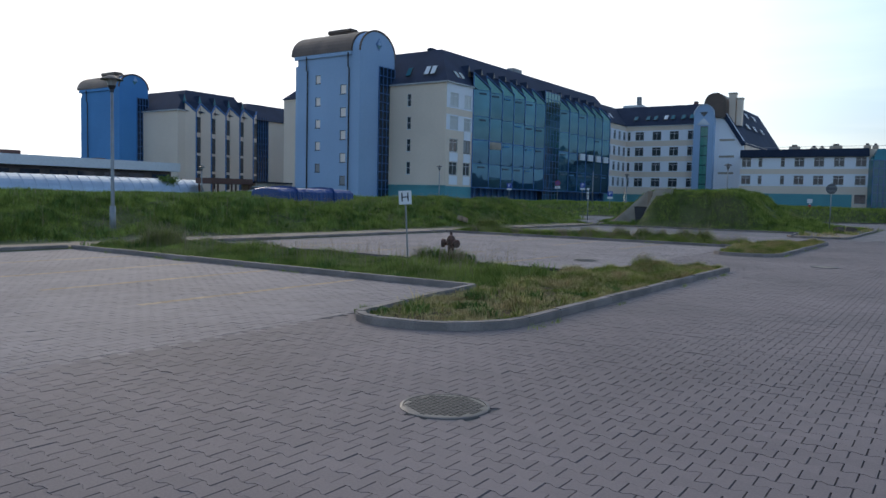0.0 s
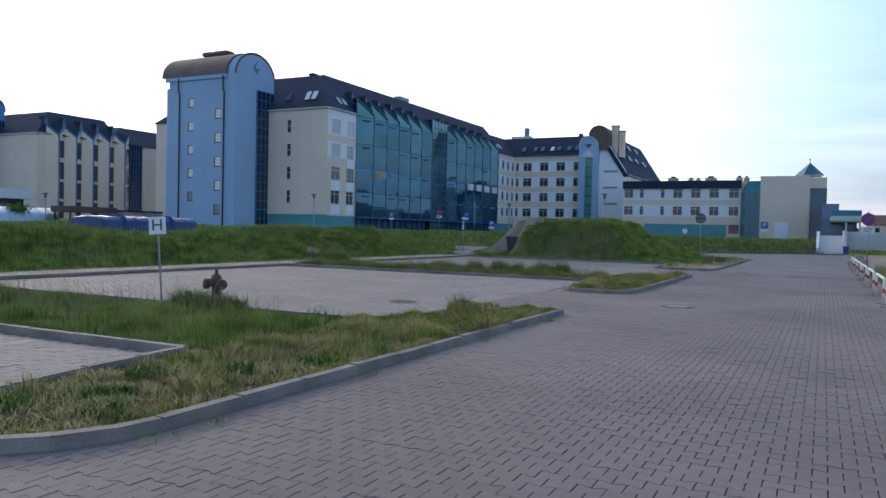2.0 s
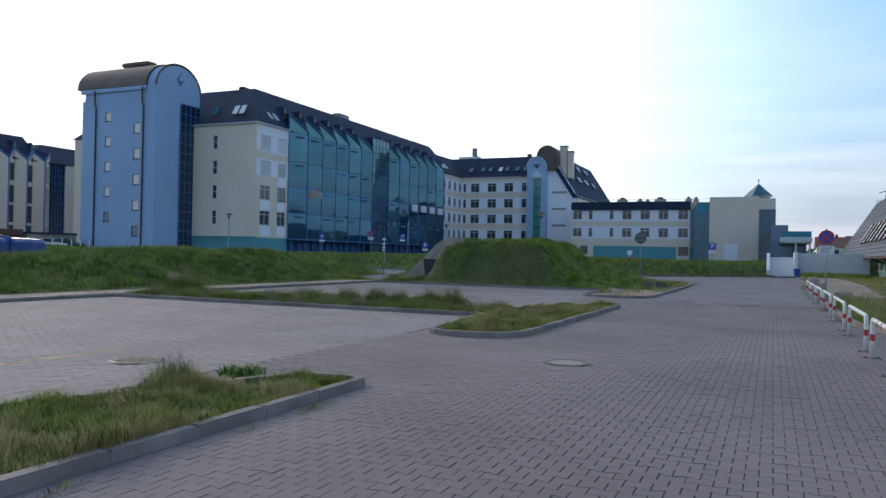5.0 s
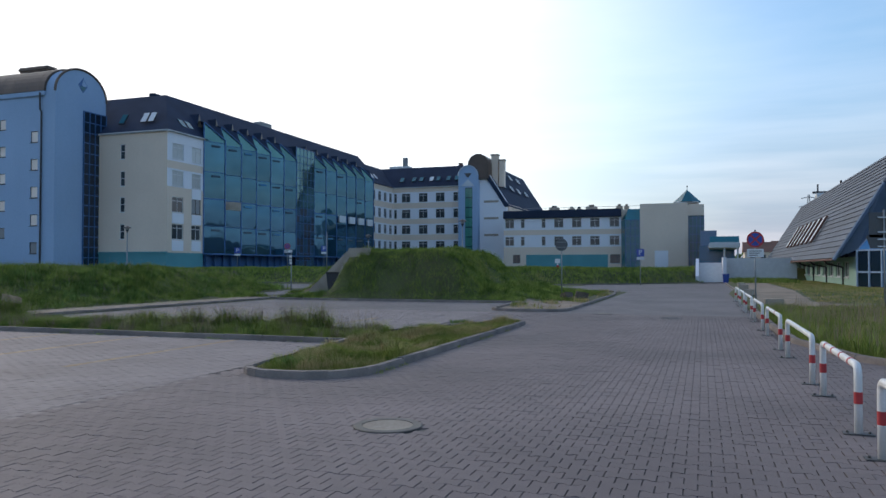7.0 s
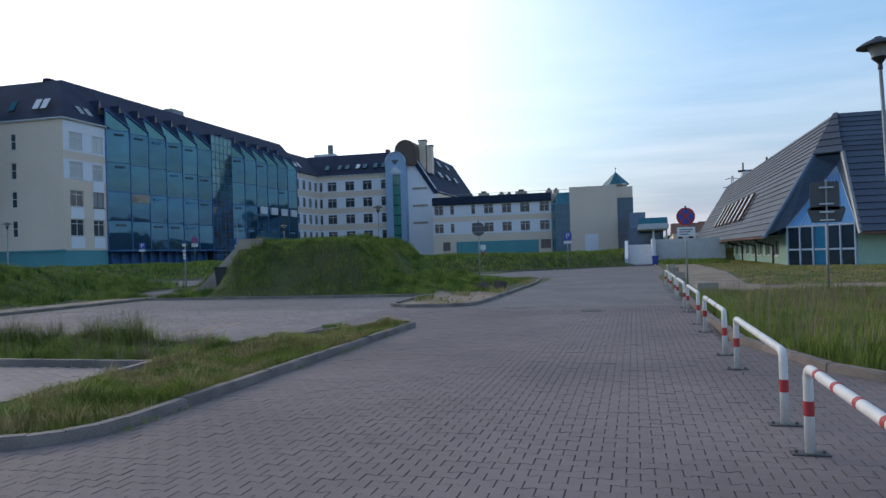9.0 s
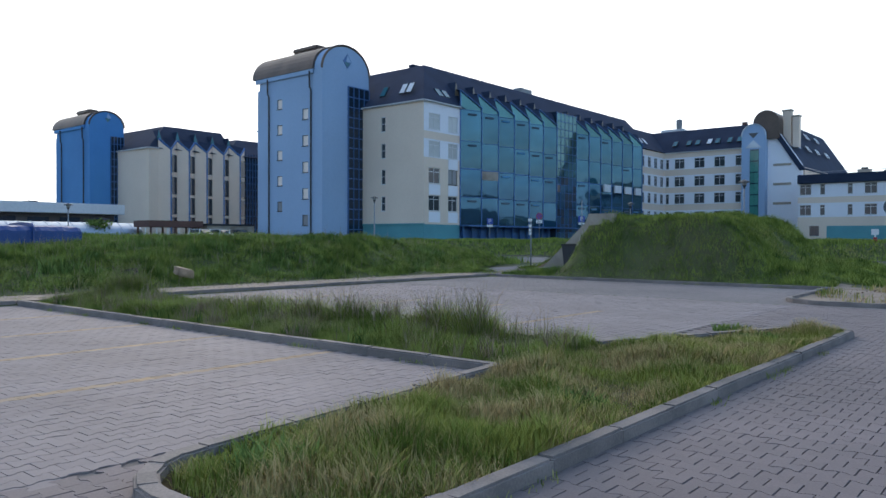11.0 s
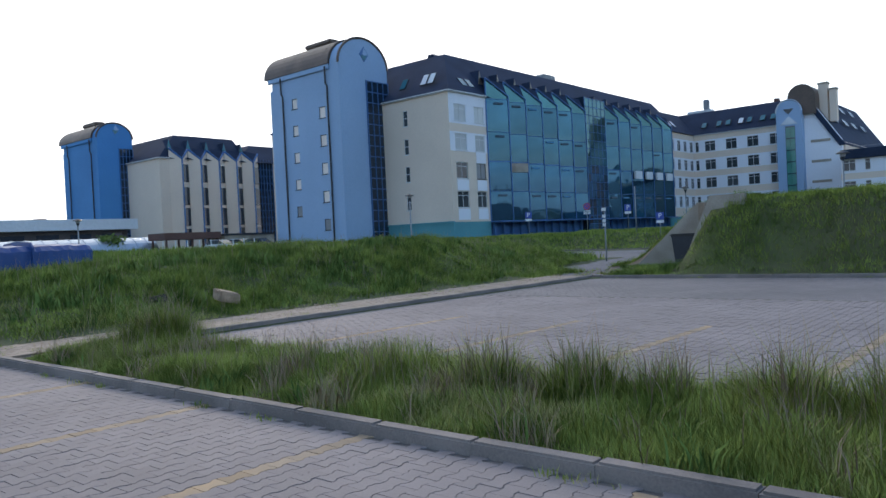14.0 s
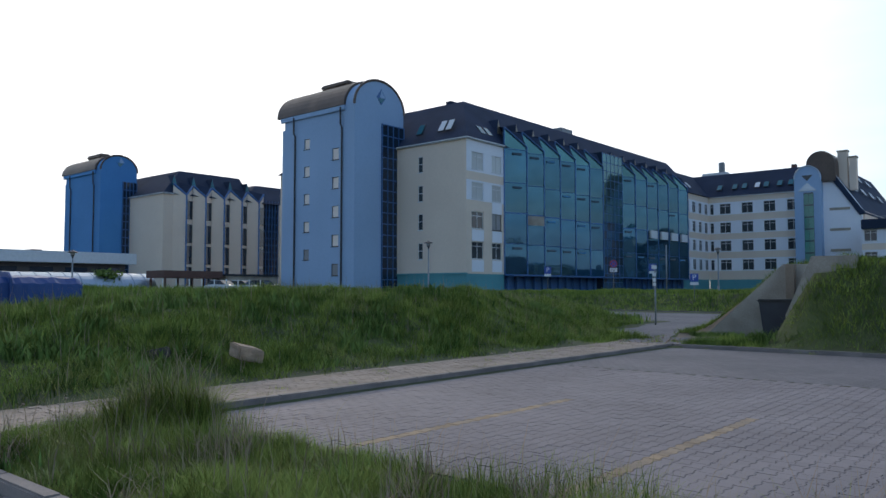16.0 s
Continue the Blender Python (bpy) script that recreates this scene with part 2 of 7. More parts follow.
M_WINFRAME = material("white_window_frame", (0.70, 0.70, 0.70), (0.6, 0.6, 0.6), rough=0.5, bump=0)
M_BROWNFRAME = material("brown_window_frame", (0.10, 0.07, 0.055), (0.08, 0.06, 0.05), rough=0.5, bump=0)
M_PANE = glass_panel("window_glass", (0.06, 0.065, 0.07), rough=0.04)
# tower panes: the peach evening sky they mirror is put into their colour
M_PANEBRIGHT = material("peach_reflection_pane", (0.93, 0.80, 0.70), (0.88, 0.74, 0.64), rough=0.6, scale=0.8, fine=6, bump=0)
M_PANEPALE = material("pale_window_blind", (0.60, 0.60, 0.58), (0.48, 0.49, 0.48), rough=0.4, scale=0.8, fine=6, bump=0, per_object=0.25)
# dull grey for panes that mirror no bright sky; also lantern bowls
M_PANEGREY = material("dull_grey_pane", (0.30, 0.30, 0.30), (0.24, 0.24, 0.25), rough=0.5, scale=0.8, fine=6, bump=0)
M_HALL = material("grey_blue_cladding", (0.20, 0.25, 0.33), (0.16, 0.20, 0.27), rough=0.6, bump=0.03)
M_GLASSGREEN = glass_panel("green_facade_glass", (0.075, 0.29, 0.24))
M_GLASSBLUE = glass_panel("blue_facade_glass", (0.025, 0.17, 0.33))
M_GLASSDARK = glass_panel("dark_facade_glass", (0.015, 0.03, 0.05))
M_GLASSTEAL = glass_panel("teal_facade_glass", (0.03, 0.16, 0.20))
M_BAYGLASS = glass_panel("coated_bay_glass", (0.054, 0.152, 0.235), rough=0.05, wobble=0.009, scale=0.5)
# upper storeys, greener than the lower: yellow-green reflection put into the tint
M_BAYGREEN = glass_panel("coated_bay_reflection_tint", (0.062, 0.163, 0.222), rough=0.05, wobble=0.009, scale=0.5)
M_BAYCAP = glass_panel("coated_cap_glass", (0.08, 0.205, 0.225), rough=0.06)
for coated in (M_BAYGLASS, M_BAYGREEN, M_BAYCAP):
    coated.node_tree.nodes["Principled BSDF"].inputs["Metallic"].default_value = 0.72
M_GALV = material("galvanised_steel", (0.30, 0.31, 0.32), (0.23, 0.24, 0.25), rough=0.55, metal=0.35, scale=4, fine=30, bump=0.03)
M_RAILWHITE = material("white_rail_paint", (0.80, 0.79, 0.78), (0.66, 0.64, 0.61), rough=0.45, scale=5, fine=60, amount=0.5, bump=0.05)
M_RED = material("red_paint", (0.48, 0.035, 0.04), (0.38, 0.03, 0.035), rough=0.5, scale=6, fine=50, bump=0.03)
M_SIGNBLUE = material("sign_blue", (0.02, 0.07, 0.36), (0.02, 0.06, 0.32), rough=0.4, bump=0)
M_SIGNWHITE = material("sign_white", (0.75, 0.76, 0.78), (0.68, 0.69, 0.7), rough=0.45, bump=0)
M_BLACK = material("black_lettering", (0.02, 0.02, 0.02), (0.03, 0.03, 0.03), rough=0.6, bump=0)
M_CASTIRON = material("cast_iron", (0.13, 0.12, 0.115), (0.085, 0.08, 0.075), rough=0.6, metal=0.5, scale=5, fine=60, bump=0.15)
M_GRATE = material("worn_grate_iron", (0.21, 0.19, 0.175), (0.15, 0.137, 0.127), rough=0.6, metal=0.3, scale=5, fine=60, bump=0.15)
M_RUST = material("rusty_hydrant", (0.13, 0.06, 0.04), (0.07, 0.045, 0.04), rough=0.8, scale=8, fine=60, amount=0.9, bump=0.2)
M_TARP = material("blue_tarpaulin", (0.02, 0.07, 0.24), (0.015, 0.05, 0.18), rough=0.5, scale=0.8, fine=5, bump=0.3)
M_SILVER = material("silver_cladding", (0.55, 0.60, 0.66), (0.45, 0.5, 0.56), rough=0.35, metal=0.7, scale=0.5, fine=4, bump=0.05)
M_BROWN = material("brown_canopy", (0.16, 0.075, 0.055), (0.11, 0.055, 0.045), rough=0.7, scale=0.8, fine=8, bump=0.1)
M_DARKBRICK = material("dark_brick_strip", (0.10, 0.085, 0.08), (0.06, 0.055, 0.055), rough=0.8, scale=0.6, fine=5, bump=0.2)
M_ROCK = material("pale_rock", (0.52, 0.36, 0.25), (0.33, 0.23, 0.16), rough=0.9, scale=4, fine=25, amount=0.9, bump=0.5)
M_DARKROCK = material("brown_rock", (0.15, 0.11, 0.085), (0.09, 0.075, 0.06), rough=0.9, scale=4, fine=25, amount=0.9, bump=0.5)
M_LEAF = leafy("weed_leaves", (0.085, 0.135, 0.03), (0.25, 0.33, 0.08), (0.20, 0.26, 0.07), patch=2.0, dry_amount=0.1)

# ---- mesh helpers ----
WORLD_OF = {}


def thing(name, loc=(0, 0, 0), label="", category="", group="", kind=""):
    ob = new(name)
    ob.matrix_basis = Matrix.Translation(loc)
    ob.empty_display_size = 0.3
    WORLD_OF[ob] = ob.matrix_basis.copy()
    return tagged(ob, label, category, group, kind)


def mesh_of(name, bm, mats):
    me = bpy.data.meshes.new(name)
    bm.normal_update()
    bm.to_mesh(me)
    bm.free()
    for m in mats if isinstance(mats, (list, tuple)) else [mats]:
        me.materials.append(m)
    return me


def part(name, bm, mats, parent, label="", m=None, smooth=False):
    """One mesh object under a thing or part; m is its pose in the world. bm may be a finished mesh."""
    me = bm if isinstance(bm, bpy.types.Mesh) else mesh_of(name, bm, mats)
    if smooth:
        for p in me.polygons:
            p.use_smooth = True
    ob = new(name, me)
    m = m or Matrix()
    WORLD_OF[ob] = m
    if parent:
        ob.parent = parent
        ob.matrix_basis = WORLD_OF[parent].inverted() @ m
    else:
        ob.matrix_basis = m
    if label:
        ob["label"] = label
    return ob


def solo(name, bm, mats, label, category, group="", kind="", m=None, smooth=False):
    return tagged(part(name, bm, mats, None, "", m, smooth), label, category, group, kind)


def box(bm, x0, x1, y0, y1, z0, z1, mi=0, bevel=0.0):
    vs = [bm.verts.new((x, y, z)) for z in (z0, z1) for y in (y0, y1) for x in (x0, x1)]
    fs = [bm.faces.new([vs[i] for i in q]) for q in ((0, 2, 3, 1), (4, 5, 7, 6), (0, 1, 5, 4), (2, 6, 7, 3), (0, 4, 6, 2), (1, 3, 7, 5))]
    for f in fs:
        f.material_index = mi
    if bevel:
        bmesh.ops.bevel(bm, geom=list({e for f in fs for e in f.edges}), offset=bevel, segments=2, affect="EDGES")
    return bm


def boxed(x0, x1, y0, y1, z0, z1, bevel=0.0):
    return box(bmesh.new(), x0, x1, y0, y1, z0, z1, 0, bevel)


def prism(bm, pts, axis, a, b, mi=0):
    """A polygon (2D points) drawn out along an axis from a to b."""
    def v(p, k):
        return {"x": (k, p[0], p[1]), "y": (p[0], k, p[1]), "z": (p[0], p[1], k)}[axis]
    lo, hi = [bm.verts.new(v(p, a)) for p in pts], [bm.verts.new(v(p, b)) for p in pts]
    n = len(pts)
    fs = [bm.faces.new(lo[::-1]), bm.faces.new(hi)]
    fs += [bm.faces.new((lo[i], lo[(i + 1) % n], hi[(i + 1) % n], hi[i])) for i in range(n)]
    for f in fs:
        f.material_index = mi
    bmesh.ops.recalc_face_normals(bm, faces=fs)
    return bm


def prismed(pts, axis, a, b):
    return prism(bmesh.new(), pts, axis, a, b)


def tube(bm, pts, r, seg=10, r_end=None, mi=0):
    """A round bar through a run of points."""
    pts = [Vector(p) for p in pts]
    rings = []
    for i, p in enumerate(pts):
        d = (pts[min(i + 1, len(pts) - 1)] - pts[max(i - 1, 0)]).normalized()
        a = d.orthogonal().normalized() if abs(d.z) > 0.9 else d.cross(Vector((0, 0, 1))).normalized()
        if rings and a.dot(last) < 0:
            a = -a
        last = a
        b = d.cross(a)
        rr = r if r_end is None else r + (r_end - r) * i / (len(pts) - 1)
        rings.append([bm.verts.new(p + (a * math.cos(t) + b * math.sin(t)) * rr) for t in (2 * math.pi * k / seg for k in range(seg))])
    fs = []
    for q, s in zip(rings, rings[1:]):
        fs += [bm.faces.new((q[k], q[(k + 1) % seg], s[(k + 1) % seg], s[k])) for k in range(seg)]
    fs += [bm.faces.new(rings[0][::-1]), bm.faces.new(rings[-1])]
    for f in fs:
        f.material_index = mi
    bmesh.ops.recalc_face_normals(bm, faces=fs)
    return bm


def turned(bm, profile, seg=20, mi=0):
    """A lathe shape: (radius, height) points turned round z."""
    rings = [[bm.verts.new((r * math.cos(2 * math.pi * k / seg), r * math.sin(2 * math.pi * k / seg), z)) for k in range(seg)] for r, z in profile]
    fs = []
    for q, s in zip(rings, rings[1:]):
        fs += [bm.faces.new((q[k], q[(k + 1) % seg], s[(k + 1) % seg], s[k])) for k in range(seg)]
    fs += [bm.faces.new(rings[0][::-1]), bm.faces.new(rings[-1])]
    for f in fs:
        f.material_index = mi
    bmesh.ops.recalc_face_normals(bm, faces=fs)
    return bm


FACE_PX = Matrix(((0, -1, 0, 0), (1, 0, 0, 0), (0, 0, 1, 0), (0, 0, 0, 1)))   # facade looking to +x: u runs along +y


def wall(bm, u0, u1, z0, z1, holes, depth=0.25, pick=None):
    """A wall sheet in the plane y = 0 with openings (u0, u1, z0, z1) that go back by depth; pick(u, z) chooses the material."""
    us = sorted({u0, u1, *[h[0] for h in holes], *[h[1] for h in holes]})
    zs = {z0, z1, *[h[2] for h in holes], *[h[3] for h in holes]}
    if pick and hasattr(pick, "cuts"):
        zs |= {z for z in pick.cuts if z0 < z < z1}
    zs = sorted(zs)

    def quad(a, b, c, d, mi):
        bm.faces.new([bm.verts.new(p) for p in (a, b, c, d)]).material_index = mi
    for ua, ub in zip(us, us[1:]):
        for za, zb in zip(zs, zs[1:]):
            uc, zc = (ua + ub) / 2, (za + zb) / 2
            if any(h[0] < uc < h[1] and h[2] < zc < h[3] for h in holes):
                continue
            quad((ua, 0, za), (ub, 0, za), (ub, 0, zb), (ua, 0, zb), pick(uc, zc) if pick else 0)
    for a, b, c, d in holes:
        mi = pick((a + b) / 2, (c + d) / 2) if pick else 0
        quad((a, 0, c), (a, 0, d), (a, depth, d), (a, depth, c), mi)
        quad((b, 0, c), (b, depth, c), (b, depth, d), (b, 0, d), mi)
        quad((a, 0, c), (a, depth, c), (b, depth, c), (b, 0, c), mi)
        quad((a, 0, d), (b, 0, d), (b, depth, d), (a, depth, d), mi)
        quad((a, depth, c), (a, depth, d), (b, depth, d), (b, depth, c), mi)
    return bm


class Bands:
    """Picks material 1 inside the given height bands, else 0."""
    def __init__(self, bands, spans=None):
        self.bands, self.spans = bands, spans
        self.cuts = [z for b in bands for z in b]

    def __call__(self, u, z):
        return int(any(a < z < b for a, b in self.bands) and (self.spans is None or any(a < u < b for a, b in self.spans)))


WINDOW_MESHES = {}


def frame_mesh(us, zs, bars_u, bars_z, y0, y1):
    """A flat lattice of joined bars in the plane of a wall, as one piece with depth."""
    bm = bmesh.new()
    vs = {}

    def v(u, z):
        if (u, z) not in vs:
            vs[(u, z)] = bm.verts.new((u, y0, z))
        return vs[(u, z)]
    for ua, ub in zip(us, us[1:]):
        for za, zb in zip(zs, zs[1:]):
            if any(a <= (ua + ub) / 2 <= b for a, b in bars_u) or any(a <= (za + zb) / 2 <= b for a, b in bars_z):
                bm.faces.new((v(ua, za), v(ub, za), v(ub, zb), v(ua, zb)))
    out = bmesh.ops.extrude_face_region(bm, geom=list(bm.faces))
    for e in out["geom"]:
        if isinstance(e, bmesh.types.BMVert):
            e.co.y = y1
    bmesh.ops.recalc_face_normals(bm, faces=bm.faces)
    return bm


def window(parent, m, w, h, style="white", mullion=0.5, transom=0.72):
    """A window under a wall: frame with mullion and transom, dark panes behind, a sill. m: pose of its lower left corner on the wall plane."""
    key = (round(w, 2), round(h, 2), style, mullion, transom)
    if key not in WINDOW_MESHES:
        f = 0.07
        us = [0, f] + ([w * mullion - f / 2, w * mullion + f / 2] if mullion else []) + [w - f, w]
        zs = [0, f] + ([h * transom, h * transom + f] if transom else []) + [h - f, h]
        bars_u = [(0, f), (w - f, w)] + ([(us[2], us[3])] if mullion else [])
        bars_z = [(0, f), (h - f, h)] + ([(zs[2], zs[3])] if transom else [])
        bm = frame_mesh(us, zs, bars_u, bars_z, 0.10, 0.17)
        fr = mesh_of("window_frame", bm, M_BROWNFRAME if style in ("brown", "lit", "grey") else M_WINFRAME)
        pn = mesh_of("pane", boxed(f * 0.5, w - f * 0.5, 0.135, 0.15, f * 0.5, h - f * 0.5), {"lit": M_PANEBRIGHT, "grey": M_PANEGREY, "blind": M_PANEPALE}.get(style, M_PANE))
        sl = mesh_of("sill", boxed(-0.06, w + 0.06, -0.08, 0.11, -0.07, -0.004), M_DARKMETAL if style in ("lit", "grey") else M_WINFRAME)
        WINDOW_MESHES[key] = (fr, pn, sl)
    fr, pn, sl = WINDOW_MESHES[key]
    ob = part("window", fr, None, parent, "", m)
    part("pane", pn, None, ob, "", m)
    part("sill", sl, None, ob, "", m)
    return ob

# ---- ground ----
LOT_W, ROAD_L, ROAD_R = -21.86, -5.9, 0.45          # west kerb of the lots, road's west kerb, road's east side
ISL1 = dict(x=(LOT_W, -8.5), y=(12.38, 16.5), hx=(-8.5, -5.98), hy=(8.35, 20.35), taper=0.46, r=(0.55, 1.3))
ISL2 = dict(x=(LOT_W, -8.4), y=(31.06, 33.5), hx=(-8.4, -6.0), hy=(26.2, 37.5), taper=0.44, r=(0.7, 1.0))
LOT_N = 49.45                                        # north kerb of the second lot
PAVED = [(LOT_W, 14, -70, 29), (LOT_W, ROAD_R, 29, 66), (-62, 1.2, 66, 79.5), (-11, 1.2, 79.5, 96), (-29, LOT_W, LOT_N, 66), (ROAD_R, 2.8, 29, 31.5), (ROAD_R, 1.5, 31.5, 34.5)]


def smooth(a, b, v):
    t = np.clip((v - a) / (b - a), 0, 1)
    return t * t * (3 - 2 * t)


def lumps(x, y, s=1.0, k=0):
    return (np.sin(x * 0.9 * s + 1.3 + k) * np.sin(y * 0.7 * s + 0.4 * k) + 0.6 * np.sin(x * 2.1 * s + y * 1.3 * s + k) + 0.4 * np.sin(y * 2.9 * s - x * 1.7 * s + 2 * k)) / 2


def height(x, y):
    """The lie of the land: grassy bank along the lots, mound over the shelter, raised ground round the hospital."""
    x, y = np.asarray(x, float), np.asarray(y, float)
    d = -21.34 - x
    gap = 1.6 * smooth(47, 52, y) + 1.6 * smooth(52, 57, y)
    bank = smooth(2.3, 7.4, d - gap + 0.5 * lumps(x, y, 0.6)) * (1 - smooth(56, 62.5, y + 0.6 * lumps(x, y, 0.8) - 0.22 * d))
    h = 0.05 + bank * (1.12 + 0.22 * lumps(x, y, 0.35) + 0.25 * smooth(34, 44, y) * (1 - smooth(48, 56, y)))
    plateau = smooth(12, 40, d) * (1 - smooth(52, 60, y)) * 1.1
    h = np.maximum(h, plateau)
    h = np.maximum(h, 1.2 * smooth(64, 72, -x))
    edge = np.interp(x, [-62, -40, -19, -10.7, 0.8, 30], [80, 81, 79.5, 84, 96, 97.5])
    north = smooth(0.6, 5.5, y - edge) * (1.32 + 0.18 * lumps(x, y, 0.3))
    h = np.maximum(h, np.where(y > 66, north, 0))
    u = np.where(y < 54, np.maximum((-18.5 - x) / 1.4, 0), np.maximum((-19.7 - x) / 4.4, 0)) + np.maximum((x + 14.2) / 4.2, 0)
    v = np.maximum((52.4 - y) / 2.3, 0) + np.maximum((y - 60.5) / 4.6, 0)
    mound = (2.42 + 0.12 * lumps(x, y, 0.5)) * (1 - smooth(0.0, 1.0, np.hypot(u, v) + 0.05 * lumps(x, y, 1.2)))
    u2 = np.maximum((-16 - x) / 2, 0) + np.maximum((x + 10.5) / 2.6, 0)
    mound = np.maximum(mound, (0.55 + 0.15 * lumps(x, y, 0.9)) * (1 - smooth(0, 1, np.hypot(u2, v))))
    h = np.maximum(h, 0.05 + mound)
    h = np.where((x > -23.2) & (x < -18.2) & (y > 52.15) & (y < 55.15), 0.03, h)
    verge = np.interp(y, [26.4, 27.3, 28.9, 31.2, 34.2, 38, 46], [9, 4.6, 2.75, 1.4, 0.72, 0.62, 0.62])
    right = 0.06 + 0.3 * smooth(52, 62, y) * (x > ROAD_R) * (1 - smooth(90, 97, y))
    h = np.where((x > ROAD_R) & (y > 26.4) & (y < 96), np.where((x < verge + 0.1) & (y < 49), -0.16, right), h)
    h = np.where((x > ROAD_R) & (y >= 96), 0.2 + 1.3 * smooth(96, 100, y), h)
    h = np.where((x > -2.1) & (x < 1.1) & (y > 95.4) & (y < 101.5), 0.0, h)
    far = np.hypot(x + 20, y - 60)
    h = h * (1 - smooth(320, 500, far))
    for x0, x1, y0, y1 in PAVED:
        h = np.where((x > x0 + 0.02) & (x < x1 - 0.02) & (y > y0) & (y < y1) & ((y < 79.5) | (y < edge)) & ((x < verge + 0.1) | (y < 26.4) | (y > 49)) & (((mound < 0.05) & (h < 0.12)) | (x > LOT_W) | (y > 66)), -0.16, h)
    iso = (x > LOT_W + 0.02) & (x < ROAD_L) & (y > LOT_N + 0.05) & (y < 66)
    h = np.where(iso & ~((x < -18.2) & (y > 52.15) & (y < 55.15)), 0.05 + mound, h)
    h = np.where(iso & (x < -18.2) & (y > 52.15) & (y < 55.15), 0.03, h)
    return h


def lattice(name, xs, ys, mats, pick=None):
    X, Y = np.meshgrid(xs, ys)
    Z = height(X, Y)
    co = np.stack([X.ravel(), Y.ravel(), Z.ravel()], 1)
    nx, ny = len(xs), len(ys)
    i = (np.arange(ny - 1)[:, None] * nx + np.arange(nx - 1)[None]).ravel()
    quads = np.stack([i, i + 1, i + nx + 1, i + nx], 1)
    me = bpy.data.meshes.new(name)
    me.from_pydata(co.tolist(), [], quads.tolist())
    for m in mats:
        me.materials.append(m)
    if pick is not None:
        c = co[quads].mean(1)
        me.polygons.foreach_set("material_index", pick(c[:, 0], c[:, 1]).astype(np.int32))
    me.polygons.foreach_set("use_smooth", np.ones(len(quads), bool))
    return me


def ground_kind(x, y):
    """0 turf, 1 bare sand: the strip behind the west kerb, trodden corners, the path to the low house."""
    w = lumps(x, y, 1.5)
    sand = (x < LOT_W + 0.1) & (x > LOT_W - 1.75 - 0.35 * w) & (y < 56)
    sand |= (x > -9.0) & (x < ROAD_L) & (y > LOT_N - 1) & (y < 51.0 + w)
    sand |= (x > ROAD_R) & (y > 49.2 + 0.3 * w) & (y < 52.8 + 0.4 * w) & (x > 2)
    sand |= (x > 1.4) & (x < 3.6 + 0.4 * w) & (y > 49) & (y < 96)
    return np.where(sand, 1, 0)


gx = np.concatenate([[-2600, -1200, -600, -350, -230, -170], np.arange(-130, -41, 3.0), np.arange(-40, 14.1, 0.55), np.arange(17, 60, 4.0), [80, 120, 200, 400, 900, 2600]])
gy = np.concatenate([[-2600, -1000, -400, -200, -120], np.arange(-80, -13, 6.0), np.arange(-12, 100.1, 0.55), np.arange(103, 180, 4.0), [200, 240, 320, 500, 1000, 2600]])
ground = tagged(new("ground", lattice("ground", gx, gy, [M_TURF, M_SAND], ground_kind)), "grassy ground with banks, a mound and bare sandy strips", "ground", kind="structure")

# paved area: real pavers near the walk, patterned concrete further off
NEAR = [(-9.0, 6.0, 1.5, 29.0), (ROAD_R, 2.8, 29.0, 31.5), (ROAD_R, 1.5, 31.5, 34.5), (LOT_W, -9.0, 4.0, 12.24), (LOT_W, -9.0, 16.5, 31.0), (LOT_W, -9.0, 33.5, 43.0), (-9.0, ROAD_R, 29.0, 43.0)]


def inside(x, y, rects):
    r = np.zeros(np.shape(x), bool)
    for x0, x1, y0, y1 in rects:
        r |= (x > x0) & (x < x1) & (y > y0) & (y < y1)
    return r


def far_pavers():
    m = material("paver_field", (0.225, 0.192, 0.187), (0.175, 0.15, 0.147), rough=0.85, scale=0.35, fine=30, amount=0.8, bump=0.0)
    t = m.node_tree
    b = t.nodes["Principled BSDF"]
    g = t.nodes.new("ShaderNodeNewGeometry")
    br = t.nodes.new("ShaderNodeTexBrick")
    br.inputs["Scale"].default_value = 1.0
    br.inputs["Brick Width"].default_value, br.inputs["Row Height"].default_value, br.inputs["Mortar Size"].default_value = 0.2, 0.15, 0.006
    br.inputs["Color1"].default_value, br.inputs["Color2"].default_value, br.inputs["Mortar"].default_value = (1.08, 1.08, 1.08, 1), (0.9, 0.9, 0.9, 1), (0.45, 0.43, 0.4, 1)
    mp = t.nodes.new("ShaderNodeMapping")
    mp.inputs["Rotation"].default_value = (0, 0, 0)
    t.links.new(g.outputs["Position"], mp.inputs[0])
    t.links.new(mp.outputs[0], br.inputs[0])
    old = b.inputs["Base Color"].links[0].from_socket
    mul = t.nodes.new("ShaderNodeVectorMath")
    mul.operation = "MULTIPLY"
    t.links.new(old, mul.inputs[0])
    t.links.new(br.outputs[0], mul.inputs[1])
    t.links.new(mul.outputs[0], b.inputs["Base Color"])
    return m


M_FIELD = far_pavers()


